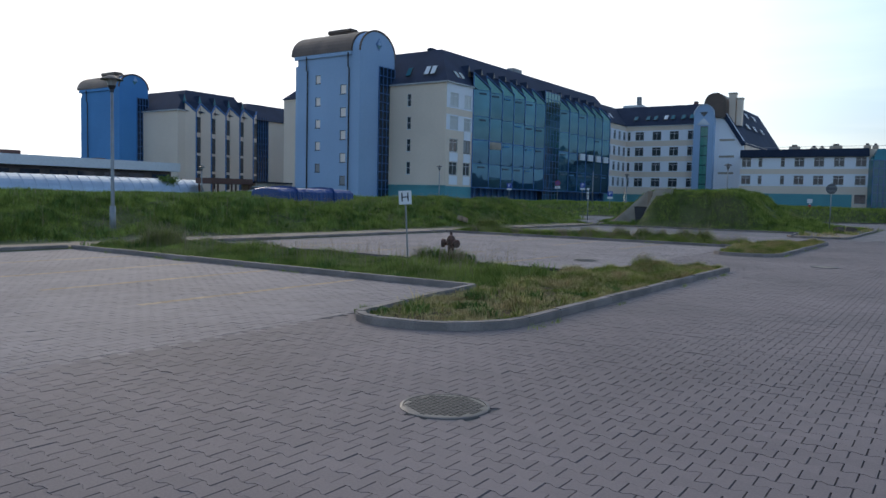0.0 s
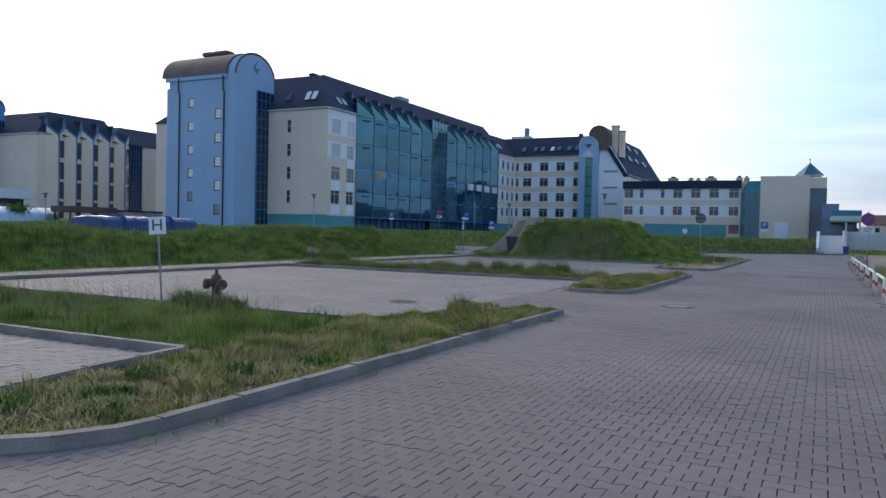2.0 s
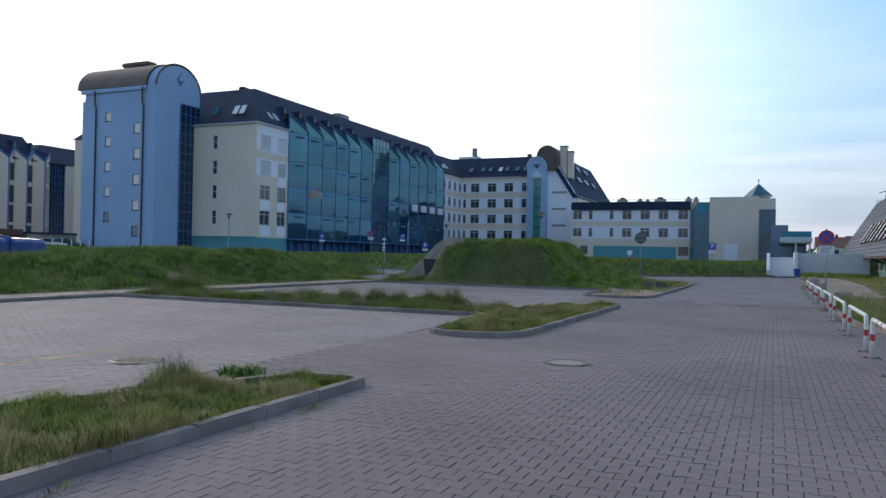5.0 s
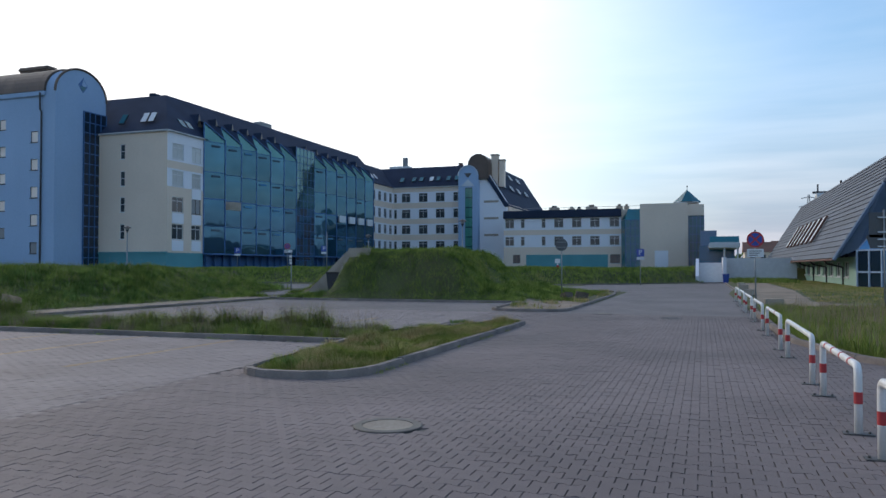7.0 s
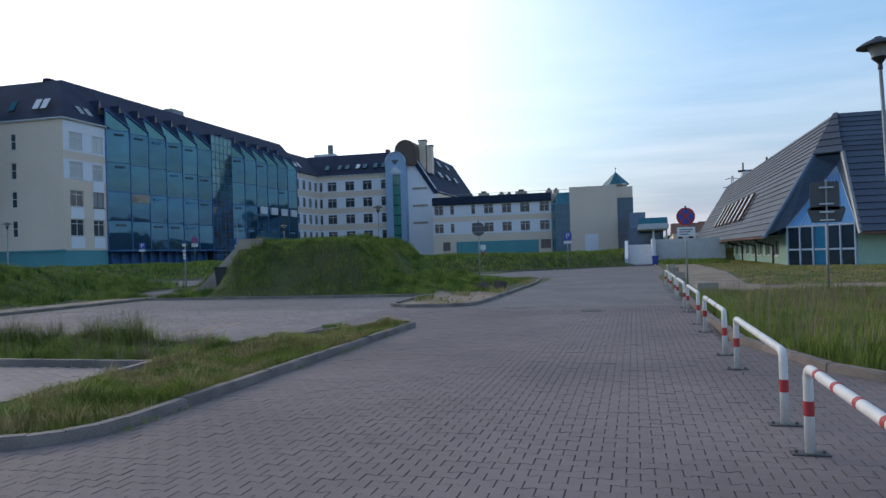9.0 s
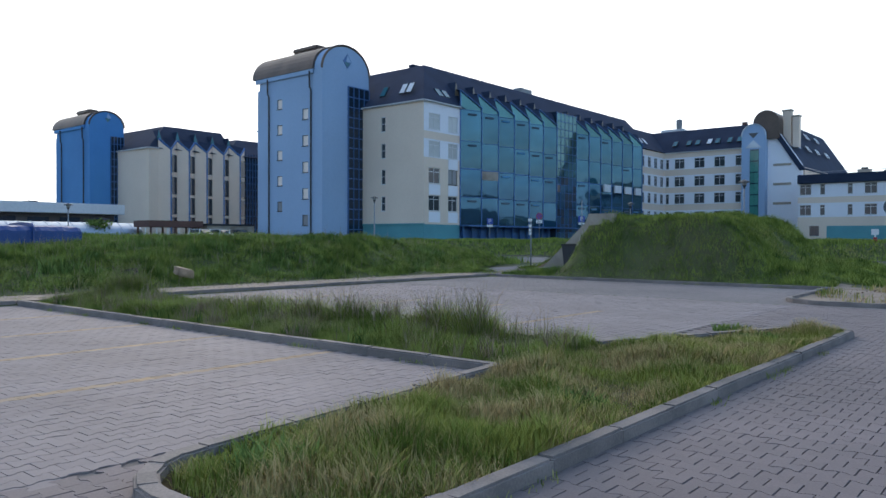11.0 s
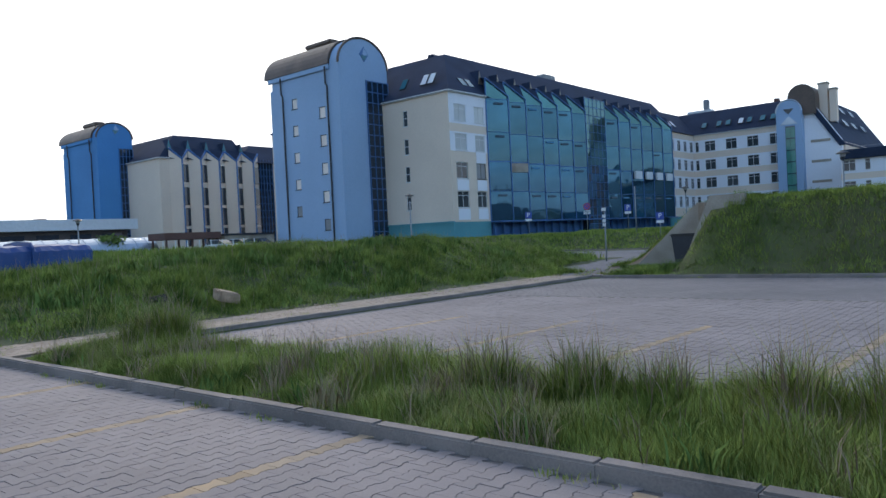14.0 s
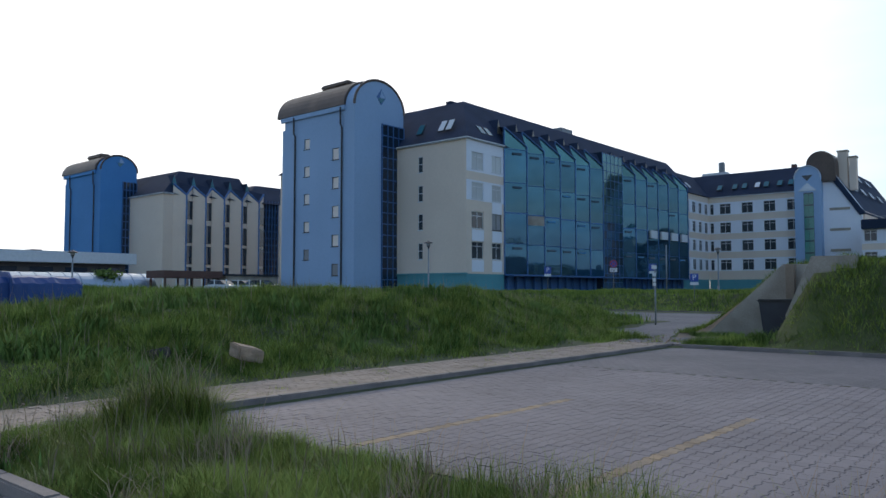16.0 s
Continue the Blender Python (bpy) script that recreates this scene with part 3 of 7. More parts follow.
def pavement_base():
    rects = PAVED + NEAR
    xs = sorted({v for r in rects for v in r[:2]})
    ys = sorted({v for r in rects for v in r[2:]})
    bm = bmesh.new()
    for x0, x1 in zip(xs, xs[1:]):
        for y0, y1 in zip(ys, ys[1:]):
            cx, cy = (x0 + x1) / 2, (y0 + y1) / 2
            if not inside(cx, cy, PAVED):
                continue
            near = bool(inside(cx, cy, NEAR))
            z = -0.014 if near else 0.0
            if cx > LOT_W and cx < ROAD_L - 0.0 and cy > LOT_N and cy < 66:
                continue
            f = bm.faces.new([bm.verts.new(p) for p in ((x0, y0, z), (x1, y0, z), (x1, y1, z), (x0, y1, z))])
            f.material_index = 0 if near else 1
    return bm


pavement = solo("pavement", pavement_base(), [M_JOINT, M_FIELD], "grey interlocking concrete block paving of a car park and road", "pavement", kind="structure")

# ---- kerbs ----
KERB_W, KERB_H = 0.15, 0.108


def kerb_mesh(length):
    bm = boxed(-length / 2 + 0.002, length / 2 - 0.002, -KERB_W / 2, KERB_W / 2, -0.12, KERB_H)
    top = [e for e in bm.edges if all(v.co.z > 0 for v in e.verts)]
    bmesh.ops.bevel(bm, geom=top, offset=0.018, segments=2, affect="EDGES")
    return mesh_of("kerb_stone", bm, M_KERB)


KERBS = {}
rk = random.Random(4)


def kerb_line(parent, pts, stone=1.0):
    """Lays kerb stones end to end along a run of points."""
    for (xa, ya), (xb, yb) in zip(pts, pts[1:]):
        d = math.hypot(xb - xa, yb - ya)
        n = max(1, round(d / stone))
        k = round(d / n + (0.045 if d < 0.6 else 0), 3)
        if k not in KERBS:
            KERBS[k] = kerb_mesh(k)
        rz = math.degrees(math.atan2(yb - ya, xb - xa))
        for i in range(n):
            s = (i + 0.5) / n
            part("kerb_stone", KERBS[k], None, parent, "", pose(xa + (xb - xa) * s, ya + (yb - ya) * s, rk.uniform(-0.006, 0.004), rk.uniform(-0.4, 0.4), 0, rz + rk.uniform(-0.25, 0.25)))


def arc(cx, cy, r, a0, a1, n=5):
    return [(cx + r * math.cos(radians(a0 + (a1 - a0) * i / n)), cy + r * math.sin(radians(a0 + (a1 - a0) * i / n))) for i in range(n + 1)]


def soil_slab(name, polys, label, mat=None):
    bm = bmesh.new()
    for p in polys:
        prism(bm, p, "z", -0.1, 0.03)
    return solo(name, bm, mat or M_SOIL, label, "verge", kind="structure")


def head_rim(d):
    """Outline of a verge's head: a rounded south end, narrowing to a sharp tip at the north-east."""
    (hx0, hx1), (hy0, hy1), (y0, y1), (r0, r1) = d["hx"], d["hy"], d["y"], d["r"]
    rim = [(hx0, y0), (hx0 + d["taper"] / 3, y0 - 1.6)]
    rim += arc(hx0 + d["taper"] + r0, hy0 + r0, r0, 180, 270)
    rim += arc(hx1 - r1, hy0 + r1, r1, 270, 360)
    return rim + arc(hx1 - 0.18, hy1 - 0.18, 0.18, 0, 90, 2) + [(hx1 - 0.8, hy1 - 0.1), (hx0, y1 + 0.15), (hx0, y1)]


def in_outline(x, y, outline_pts, inset=0.0):
    """Whether points lie inside an outline, drawn in towards its middle by an inset."""
    p = np.array(outline_pts)
    c = p.mean(0)
    p = p + (c - p) * (inset / np.hypot(*(p - c).T))[:, None]
    ok = np.zeros(np.shape(x), bool)
    for (xa, ya), (xb, yb) in zip(p, np.roll(p, -1, 0)):
        ok ^= ((ya > y) != (yb > y)) & (x < (xb - xa) * (y - ya) / (yb - ya if yb != ya else 1e-9) + xa)
    return ok


def island(d, label):
    """A T-shaped verge: a strip from the west kerb and a head by the road."""
    hx0, (y0, y1) = d["hx"][0], d["y"]
    rim = head_rim(d)
    soil_slab("verge", [rim, [(LOT_W, y0), (hx0, y0), (hx0, y1), (LOT_W, y1)]], label)
    kerb = thing("kerb", (hx0, y0, 0), "grey concrete kerb round a grass island", "kerb", "kerbs", "structure")
    kerb_line(kerb, [(LOT_W, y0), *rim, (LOT_W, y1)])


island(ISL1, "soil of the grass island with the hydrant")
island(ISL2, "soil of the grass island between two parking lots")
west = thing("kerb", (LOT_W, 0, 0), "grey concrete kerb along the grassy bank", "kerb", "kerbs", "structure")
for a, b in ((-12, 12.2), (16.55, 30.95), (33.55, LOT_N)):
    kerb_line(west, [(LOT_W, a), (LOT_W, b)])
north = thing("kerb", (-12, LOT_N, 0), "grey concrete kerb at the foot of the mound", "kerb", "kerbs", "structure")
kerb_line(north, [(LOT_W, LOT_N), (-9.0, LOT_N)])
kerb_line(north, [(-9.0, LOT_N), (-8.8, 44.8), *arc(-7.6, 44.6, 1.2, 180, 270, 4), *arc(-7.0, 44.5, 1.1, 270, 360, 4), (-5.95, 60), (-6.4, 65.0), *arc(-7.6, 65.0, 1.1, 0, 90, 3), (LOT_W, 66.1)], 1.5)
far_side = thing("kerb", (-10, 84, 0), "pale concrete kerb along the far side of the road", "kerb", "kerbs", "structure")
kerb_line(far_side, [(-62, 80), (-40, 81), (-19, 79.5), (-10.7, 84), (-3, 92.6), (0.9, 96)], 2.0)
east = thing("kerb", (ROAD_R, 40, 0), "sandy concrete kerb along the rough grass", "kerb", "kerbs", "structure")
kerb_line(east, [(9, 26.4), (4.6, 27.3), (2.75, 28.9), (1.4, 31.2), (0.72, 34.2), (0.62, 38), (0.62, 46)])
kerb_line(east, [(0.9, 54), (0.9, 95.5)], 2.0)
soil_slab("verge", [[(-8.9, LOT_N), (-8.8, 45.2), (-8.2, 43.6), (-7, 43.4), (-6.05, 44.4), (-5.95, 60), (-6.4, 65), (-7.6, 66.0), (-9.5, 66), (-9.5, LOT_N)]], "sandy corner with dry weeds by the mound", M_SAND)
bpy.context.view_layer.update()
solo("rough_verge", prismed([(ROAD_R + 0.15, 46), (0.62, 38), (0.72, 34.2), (1.4, 31.2), (2.75, 28.9), (4.6, 27.3), (9, 26.4), (14, 26.4), (14, 46)], "z", -0.1, 0.055), M_SOIL, "soil of the rough grass beside the rails", "verge", kind="structure")

# ---- hospital ----
ROWS_Z = (17.0, 13.4, 9.9, 6.3)      # window centres, storey by storey


def roof_window(parent, m, w=0.95, h=1.35, lit=True):
    fr = part("roof_window", boxed(-w / 2, w / 2, -0.06, 0.06, -h / 2, h / 2), M_DARKMETAL, parent, "", m)
    # lit panes are opaque white: the brightness of the glass is put into colour
    part("pane", boxed(-w / 2 + 0.08, w / 2 - 0.08, -0.10, -0.062, -h / 2 + 0.08, h / 2 - 0.08), M_SIGNWHITE if lit else M_GLASSTEAL, fr, "", m)


def stair_tower(b, dx, dy, dz, skin, eave, x0, x1, y0, y1, lit, strip):
    """Rendered stair tower with a barrel roof, two columns of small windows, drainpipes and a glazed strip at its inner corner."""
    x0, x1, y0, y1, eave, base = x0 + dx, x1 + dx, y0 + dy, y1 + dy, eave + dz, 0.0
    r = (y1 - y0) / 2
    holes = []
    if lit:
        for i in range(5):
            holes.append((4.85, 5.95, 19.4 - 3.52 * i, 20.75 - 3.52 * i))
            holes.append((10.2, 11.4, 17.5 - 3.55 * i, 18.95 - 3.55 * i))
    south = part("wall", wall(bmesh.new(), 0.9, x1 - x0, base, eave, holes, 0.2), skin, b, "", Matrix.Translation((x0, y0, 0)))
    for k, (a, c, z0, z1) in enumerate(holes):
        window(south, Matrix.Translation((x0 + a, y0, z0)), c - a, z1 - z0, "lit" if k < 8 else "grey", 0, 0)
    # rounded west corner, back and west walls
    part("wall", prismed([(x0 + 0.9, y0 + 0.004), (x0 + 0.9, y1 - 0.3), (x0, y1 - 0.3), (x0, y0 + 0.55), (x0 + 0.25, y0 + 0.15)], "z", base, eave - 1.5), skin, b)
    gable = [(y0 - 0.02, base)] + [(y1, base), (y1, eave)]
    gable += [((y0 + y1) / 2 + r * math.cos(radians(a)), eave + r * 0.83 * math.sin(radians(a))) for a in range(0, 181, 10)][1:]
    part("gable_wall", prismed(gable, "x", x1 - 1.6, x1), skin, b)
    part("cornice", boxed(x0 + 0.3, x1 - 1.6, y0 - 0.28, y0 - 0.002, eave - 0.55, eave + 0.05, 0.05), skin, b)
    shell = [((y0 + y1) / 2 + (r + 0.32) * math.cos(radians(a)), eave + 0.1 + (r * 0.83 + 0.12) * math.sin(radians(a))) for a in range(0, 181, 10)]
    barrel = part("barrel_roof", prismed(shell, "x", x0 - 0.35, x1 - 1.61), M_BRONZE, b, "bronze sheet-metal barrel roof")
    for i in range(6):
        xx = x0 + (x1 - 1.6 - x0) * (i + 0.5) / 6
        part("seam", prismed([((y0 + y1) / 2 + (r + 0.335) * math.cos(radians(a)), eave + 0.1 + (r * 0.83 + 0.135) * math.sin(radians(a))) for a in range(0, 181, 12)], "x", xx, xx + 0.06), M_BRONZE, barrel)
    rim = bmesh.new()
    tube(rim, [(x1 - 0.0, (y0 + y1) / 2 + (r + 0.08) * math.cos(radians(a)), eave + (r * 0.83 + 0.08) * math.sin(radians(a))) for a in range(0, 181, 9)], 0.16, 6)
    part("rim", rim, M_BRONZE, b)
    ym = (y0 + y1) / 2
    part("vent_housing", boxed(x0 + 4.2, x0 + 9.4, ym - 1.1, ym + 0.9, eave + r * 0.9, eave + r * 0.83 + 0.95, 0.2), M_BRONZE, b)
    for xx in (x0 + 3.2, x1 - 2.1):
        pipe = bmesh.new()
        tube(pipe, [(xx, y0 - 0.16, base), (xx, y0 - 0.16, eave - 2.6), (xx - 0.1, y0 - 0.3, eave - 2.3), (xx - 0.1, y0 - 0.34, eave - 0.2)], 0.11, 8)
        part("drainpipe", pipe, M_DARKMETAL, b)
    # diamond emblem on the gable
    dia = part("emblem", prismed([(ym + 0.2, eave + 0.6), (ym + 0.95, eave + 1.55), (ym + 0.2, eave + 2.6), (ym - 0.6, eave + 1.55)], "x", x1, x1 + 0.05), M_BLUETRIM if skin is M_BLUE else skin, b)
    part("emblem_face", prismed([(ym + 0.2, eave + 1.45), (ym + 0.85, eave + 1.55), (ym + 0.2, eave + 2.45), (ym - 0.05, eave + 1.6)], "x", x1 + 0.052, x1 + 0.07), M_BLUE, dia)
    part("emblem_face", prismed([(ym + 0.15, eave + 0.75), (ym + 0.7, eave + 1.4), (ym - 0.4, eave + 1.45)], "x", x1 + 0.052, x1 + 0.07), M_GLASSTEAL, dia)
    # glazed strip: dark panes in a blue frame
    ya = y1 - strip
    fr = bmesh.new()
    top = eave - 1.7
    for k in range(5):
        yy = ya + (strip - 0.1) * k / 4
        box(fr, x1 + 0.03, x1 + 0.19, yy, yy + 0.12, 1.4, top)
    for k in range(16):
        zz = 1.4 + (top - 1.52) * k / 15
        box(fr, x1 + 0.05, x1 + 0.16, ya, y1 + 0.02, zz, zz + 0.12)
    glaz = part("stair_glazing", fr, M_BLUETRIM, b, "tall dark stair glazing in a blue frame")
    pane = mesh_of("pane", boxed(0, 0.05, 0, (strip - 0.1) / 4 - 0.12, 0, (top - 1.52) / 15 - 0.12), M_GLASSDARK)
    for k in range(4):
        for j in range(15):
            part("pane", pane, None, glaz, "", Matrix.Translation((x1 + 0.06, ya + (strip - 0.1) * k / 4 + 0.12, 1.52 + (top - 1.52) * j / 15)))


def mansard(b, x_out, x_in, y0, y1, z0, z1, inset, name="roof"):
    """Slate mansard: steep slopes to the east and south, flat top."""
    bm = bmesh.new()
    vs = [bm.verts.new(p) for p in ((x_in, y0 - 0.35, z0), (x_out + 0.35, y0 - 0.35, z0), (x_out + 0.35, y1, z0), (x_in, y1, z0),
                                    (x_in, y0 + inset * 1.15, z1), (x_out - inset, y0 + inset * 1.15, z1), (x_out - inset, y1, z1), (x_in, y1, z1))]
    for q in ((0, 3, 2, 1), (4, 5, 6, 7), (0, 1, 5, 4), (1, 2, 6, 5), (2, 3, 7, 6), (3, 0, 4, 7)):
        bm.faces.new([vs[i] for i in q])
    return part(name, bm, M_SLATE, b, "dark slate mansard roof")


STOREY_Z = (3.5, 7.35, 11.2, 15.0, 19.26)
BOWED = {}


def bowed_pane(w, h, glass, bow=0.03, n=8):
    """A storey-high glass pane that bellies out a little, so that its reflection runs from sky to ground."""
    key = (w, h, glass.name)
    if key not in BOWED:
        bm = bmesh.new()
        rows = []
        for i in range(n + 1):
            t = i / n
            y = -bow * 4 * t * (1 - t) - 0.01
            rows.append([bm.verts.new((x, y, h * t)) for x in (0, w)])
        back = [bm.verts.new(p) for p in ((0, 0.03, 0), (w, 0.03, 0), (w, 0.03, h), (0, 0.03, h))]
        for p, q in zip(rows, rows[1:]):
            bm.faces.new((p[0], p[1], q[1], q[0]))
        bm.faces.new((back[0], back[3], back[2], back[1]))
        BOWED[key] = mesh_of("pane", bm, glass)
    return BOWED[key]


def bay_row(b, x, ys, glass, top_in, top_out, proud):
    """Saw-tooth bays: each long face swings out towards the north and ends in a short return."""
    for ya, yb in zip(ys, ys[1:]):
        yk = ya + (yb - ya) * (0.80 if glass else 0.56)
        nz = 3.55
        if glass:
            fr = bmesh.new()
            bay = part("glass_bay", prismed([(x - 1.2, ya), (x, ya + 0.02), (x + proud - 0.1, yk), (x - 0.1, yb - 0.02), (x - 1.2, yb - 0.02)], "z", 3.5, 19.3), M_GLASSDARK, b, "saw-tooth curtain-wall bay of blue and green glass")
            d = Vector((proud, yk - ya, 0))
            length = d.length
            u = d.normalized()
            m = Matrix(((u.x, -u.y, 0, x), (u.y, u.x, 0, ya), (0, 0, 1, 0), (0, 0, 0, 1)))
            # the sloped cap closes each bay under the roof
            cap = bmesh.new()
            a, c, e, f = (x + 0.0, ya, top_in), (x + proud, yk, top_out), (x - 0.1, yb, top_in - 0.1), (x - 3.0, (ya + yb) / 2, top_in + 0.9)
            lo = [bm_v for bm_v in (cap.verts.new((p[0], p[1], 19.1)) for p in (a, c, e))]
            hi = [cap.verts.new(p) for p in (a, c, e)]
            cap.faces.new((lo[0], lo[1], hi[1], hi[0]))
            cap.faces.new((lo[1], lo[2], hi[2], hi[1]))
            part("bay_cap", cap, M_BAYCAP, bay)
            lid = bmesh.new()
            h2 = [lid.verts.new((p[0] - 0.03, p[1], p[2] + 0.004)) for p in (a, c, e, f)]
            lid.faces.new((h2[0], h2[1], h2[3]))
            lid.faces.new((h2[1], h2[2], h2[3]))
            part("bay_roof", lid, M_SLATE, bay)
            for s in (0.0, 1.0):
                box(fr, length * s - 0.06, length * s + 0.06, -0.16, 0.04, 3.4, top_in + (top_out - top_in) * s)
            for k, zz in enumerate(STOREY_Z):
                w = 0.07 if k == 2 else 0.03
                box(fr, 0, length, -0.11, 0.02, zz - w, zz + w)
            p0, p1 = Vector((0, -0.1, top_in)), Vector((length, -0.1, top_out))
            tube(fr, [p0, p1], 0.11, 6)
            part("mullions", fr, M_BLUETRIM, bay, "", m)
            rp = random.Random(round(ya * 10))
            for k, (za, zb) in enumerate(zip(STOREY_Z, STOREY_Z[1:])):
                part("pane", bowed_pane(round(length - 0.14, 3), round(zb - za - 0.1, 3), M_BAYGREEN if k > 1 else M_BAYGLASS), None, bay, "", m @ pose(0.07, -0.05, za + 0.05, rp.uniform(-0.35, 0.35), 0, rp.uniform(-0.3, 0.3)), True)
                if rp.random() < 0.62:
                    part("vent_window", boxed(-0.65, 0.65, -0.05, 0.03, -0.26, 0.0, 0.01), M_GLASSDARK if rp.random() < 0.75 else M_GLASSBLUE, bay, "", m @ pose(length * 0.55, -0.15, zb - 0.45, -9, 0, 0))
            if abs(ya - 108.6) < 0.1:
                part("panel", boxed(0.1, length - 0.1, -0.2, -0.13, 9.9, 11.1), M_CONCRETE, bay, "grey infill panel", m)
        else:
            bay = part("bay_wall", prismed([(x - 1.2, ya), (x, ya + 0.02), (x + proud, yk), (x, yb - 0.02), (x - 1.2, yb - 0.02)], "z", 0, 19.1), M_BEIGE, b, "beige saw-tooth wall bay")
            cap = bmesh.new()
            a, c, e, f = (x, ya, top_in), (x + proud, yk, top_out), (x - 0.1, yb, top_in - 0.1), (x - 3.0, (ya + yb) / 2, top_in + 0.9)
            lo = [cap.verts.new((p[0], p[1], 19.0)) for p in (a, c, e)]
            hi = [cap.verts.new(p) for p in (a, c, e)]
            cap.faces.new((lo[0], lo[1], hi[1], hi[0]))
            cap.faces.new((lo[1], lo[2], hi[2], hi[1]))
            part("bay_cap", cap, M_BEIGE, bay)
            lid = bmesh.new()
            h2 = [lid.verts.new((p[0], p[1], p[2] + 0.004)) for p in (a, c, e, f)]
            lid.faces.new((h2[0], h2[1], h2[3]))
            lid.faces.new((h2[1], h2[2], h2[3]))
            part("bay_roof", lid, M_SLATE, bay)
            tr = bmesh.new()
            tube(tr, [a, c, e], 0.2, 6)
            tube(tr, [(c[0] + 0.02, c[1], 1), c], 0.14, 6)
            part("trim", tr, M_BLUETRIM, bay)
            d = Vector((-proud, yb - yk, 0))
            u = d.normalized()
            m = Matrix(((u.x, -u.y, 0, x + proud), (u.y, u.x, 0, yk), (0, 0, 1, 0), (0, 0, 0, 1)))
            for z in (17.6, 13.6, 10.0, 6.4):
                part("strip_window", boxed(0.12, d.length - 0.1, -0.06, 0.05, z - 2.2, z + 0.9), M_GLASSDARK, bay, "", m)
        # small triangular dormer on the slate above the bay
        rise = 6.5 / 5.95 if glass else 4.9 / 5.35
        zc = 19.4 + 1.95 * rise - 0.05
        do = bmesh.new()
        yc = ya + 0.3 * (yb - ya)
        vs = [do.verts.new(p) for p in ((x - 1.55, yc - 0.5, zc), (x - 1.55, yc + 0.5, zc), (x - 1.7, yc, zc + 1.9), (x - 1.7 - 1.9 / rise, yc, zc + 1.9))]
        for mi, q in ((0, (0, 1, 2)), (1, (1, 3, 2)), (1, (3, 0, 2))):
            do.faces.new([vs[i] for i in q]).material_index = mi
        part("dormer", do, [M_CONCRETE if glass else M_GLASSTEAL, M_SLATE], b)


def end_block(b, x, xw, y0, y1, dz, styled):
    """Rendered end of a ward wing: plain south wall with slit windows, and the east wall with paired windows."""
    e = 19.35
    holes = [(-7.65, -6.85, z - 1.0, z + 1.0) for z in ROWS_Z] if styled else []
    w = part("wall", wall(bmesh.new(), xw - x, 0, 3.5, e, holes, 0.25), M_BEIGE, b, "", Matrix.Translation((x, y0, 0)))
    for a, c, z0, z1 in holes:
        window(w, Matrix.Translation((x + a, y0, z0)), c - a, z1 - z0, "white", 0, 0.5)
    part("plinth", boxed(xw, x - 0.03, y0 + 0.05, y1 - 0.02, 0, 3.5), M_TEAL, b, "teal painted plinth")
    part("plinth_band", boxed(xw, x + 0.12, y0 - 0.1, y0 + 0.06, 3.4, 3.62), M_TEAL, b)
    holes = []
    if styled:
        for z in ROWS_Z:
            holes += [(1.0, 3.3, z - 1.05, z + 1.0), (5.0, 7.0, z - 1.05, z + 1.0)]
    ew = part("wall", wall(bmesh.new(), 0, y1 - y0, 3.5, e, holes, 0.25, Bands([(15.6, 19.35), (12.2, 14.6)]) if styled else None), [M_BEIGE, M_WHITE], b, "", Matrix.Translation((x, y0, 0)) @ FACE_PX)
    for k, (a, c, z0, z1) in enumerate(holes):
        mw = Matrix.Translation((x, y0, 0)) @ FACE_PX @ Matrix.Translation((a, 0, z0))
        wd = window(ew, mw, c - a, z1 - z0, "blind" if k < 4 else "grey" if k == 5 else "white", 0.5, 0.72 if k != 5 else 0)
        if k >= 3:
            part("panel", boxed(0, c - a, -0.05, -0.005, -1.5, -0.12), M_WHITE, wd, "white infill panel", mw)
    part("cornice", boxed(xw, x + 0.3, y0 - 0.3, y1, e, e + 0.22), M_WINFRAME, b)


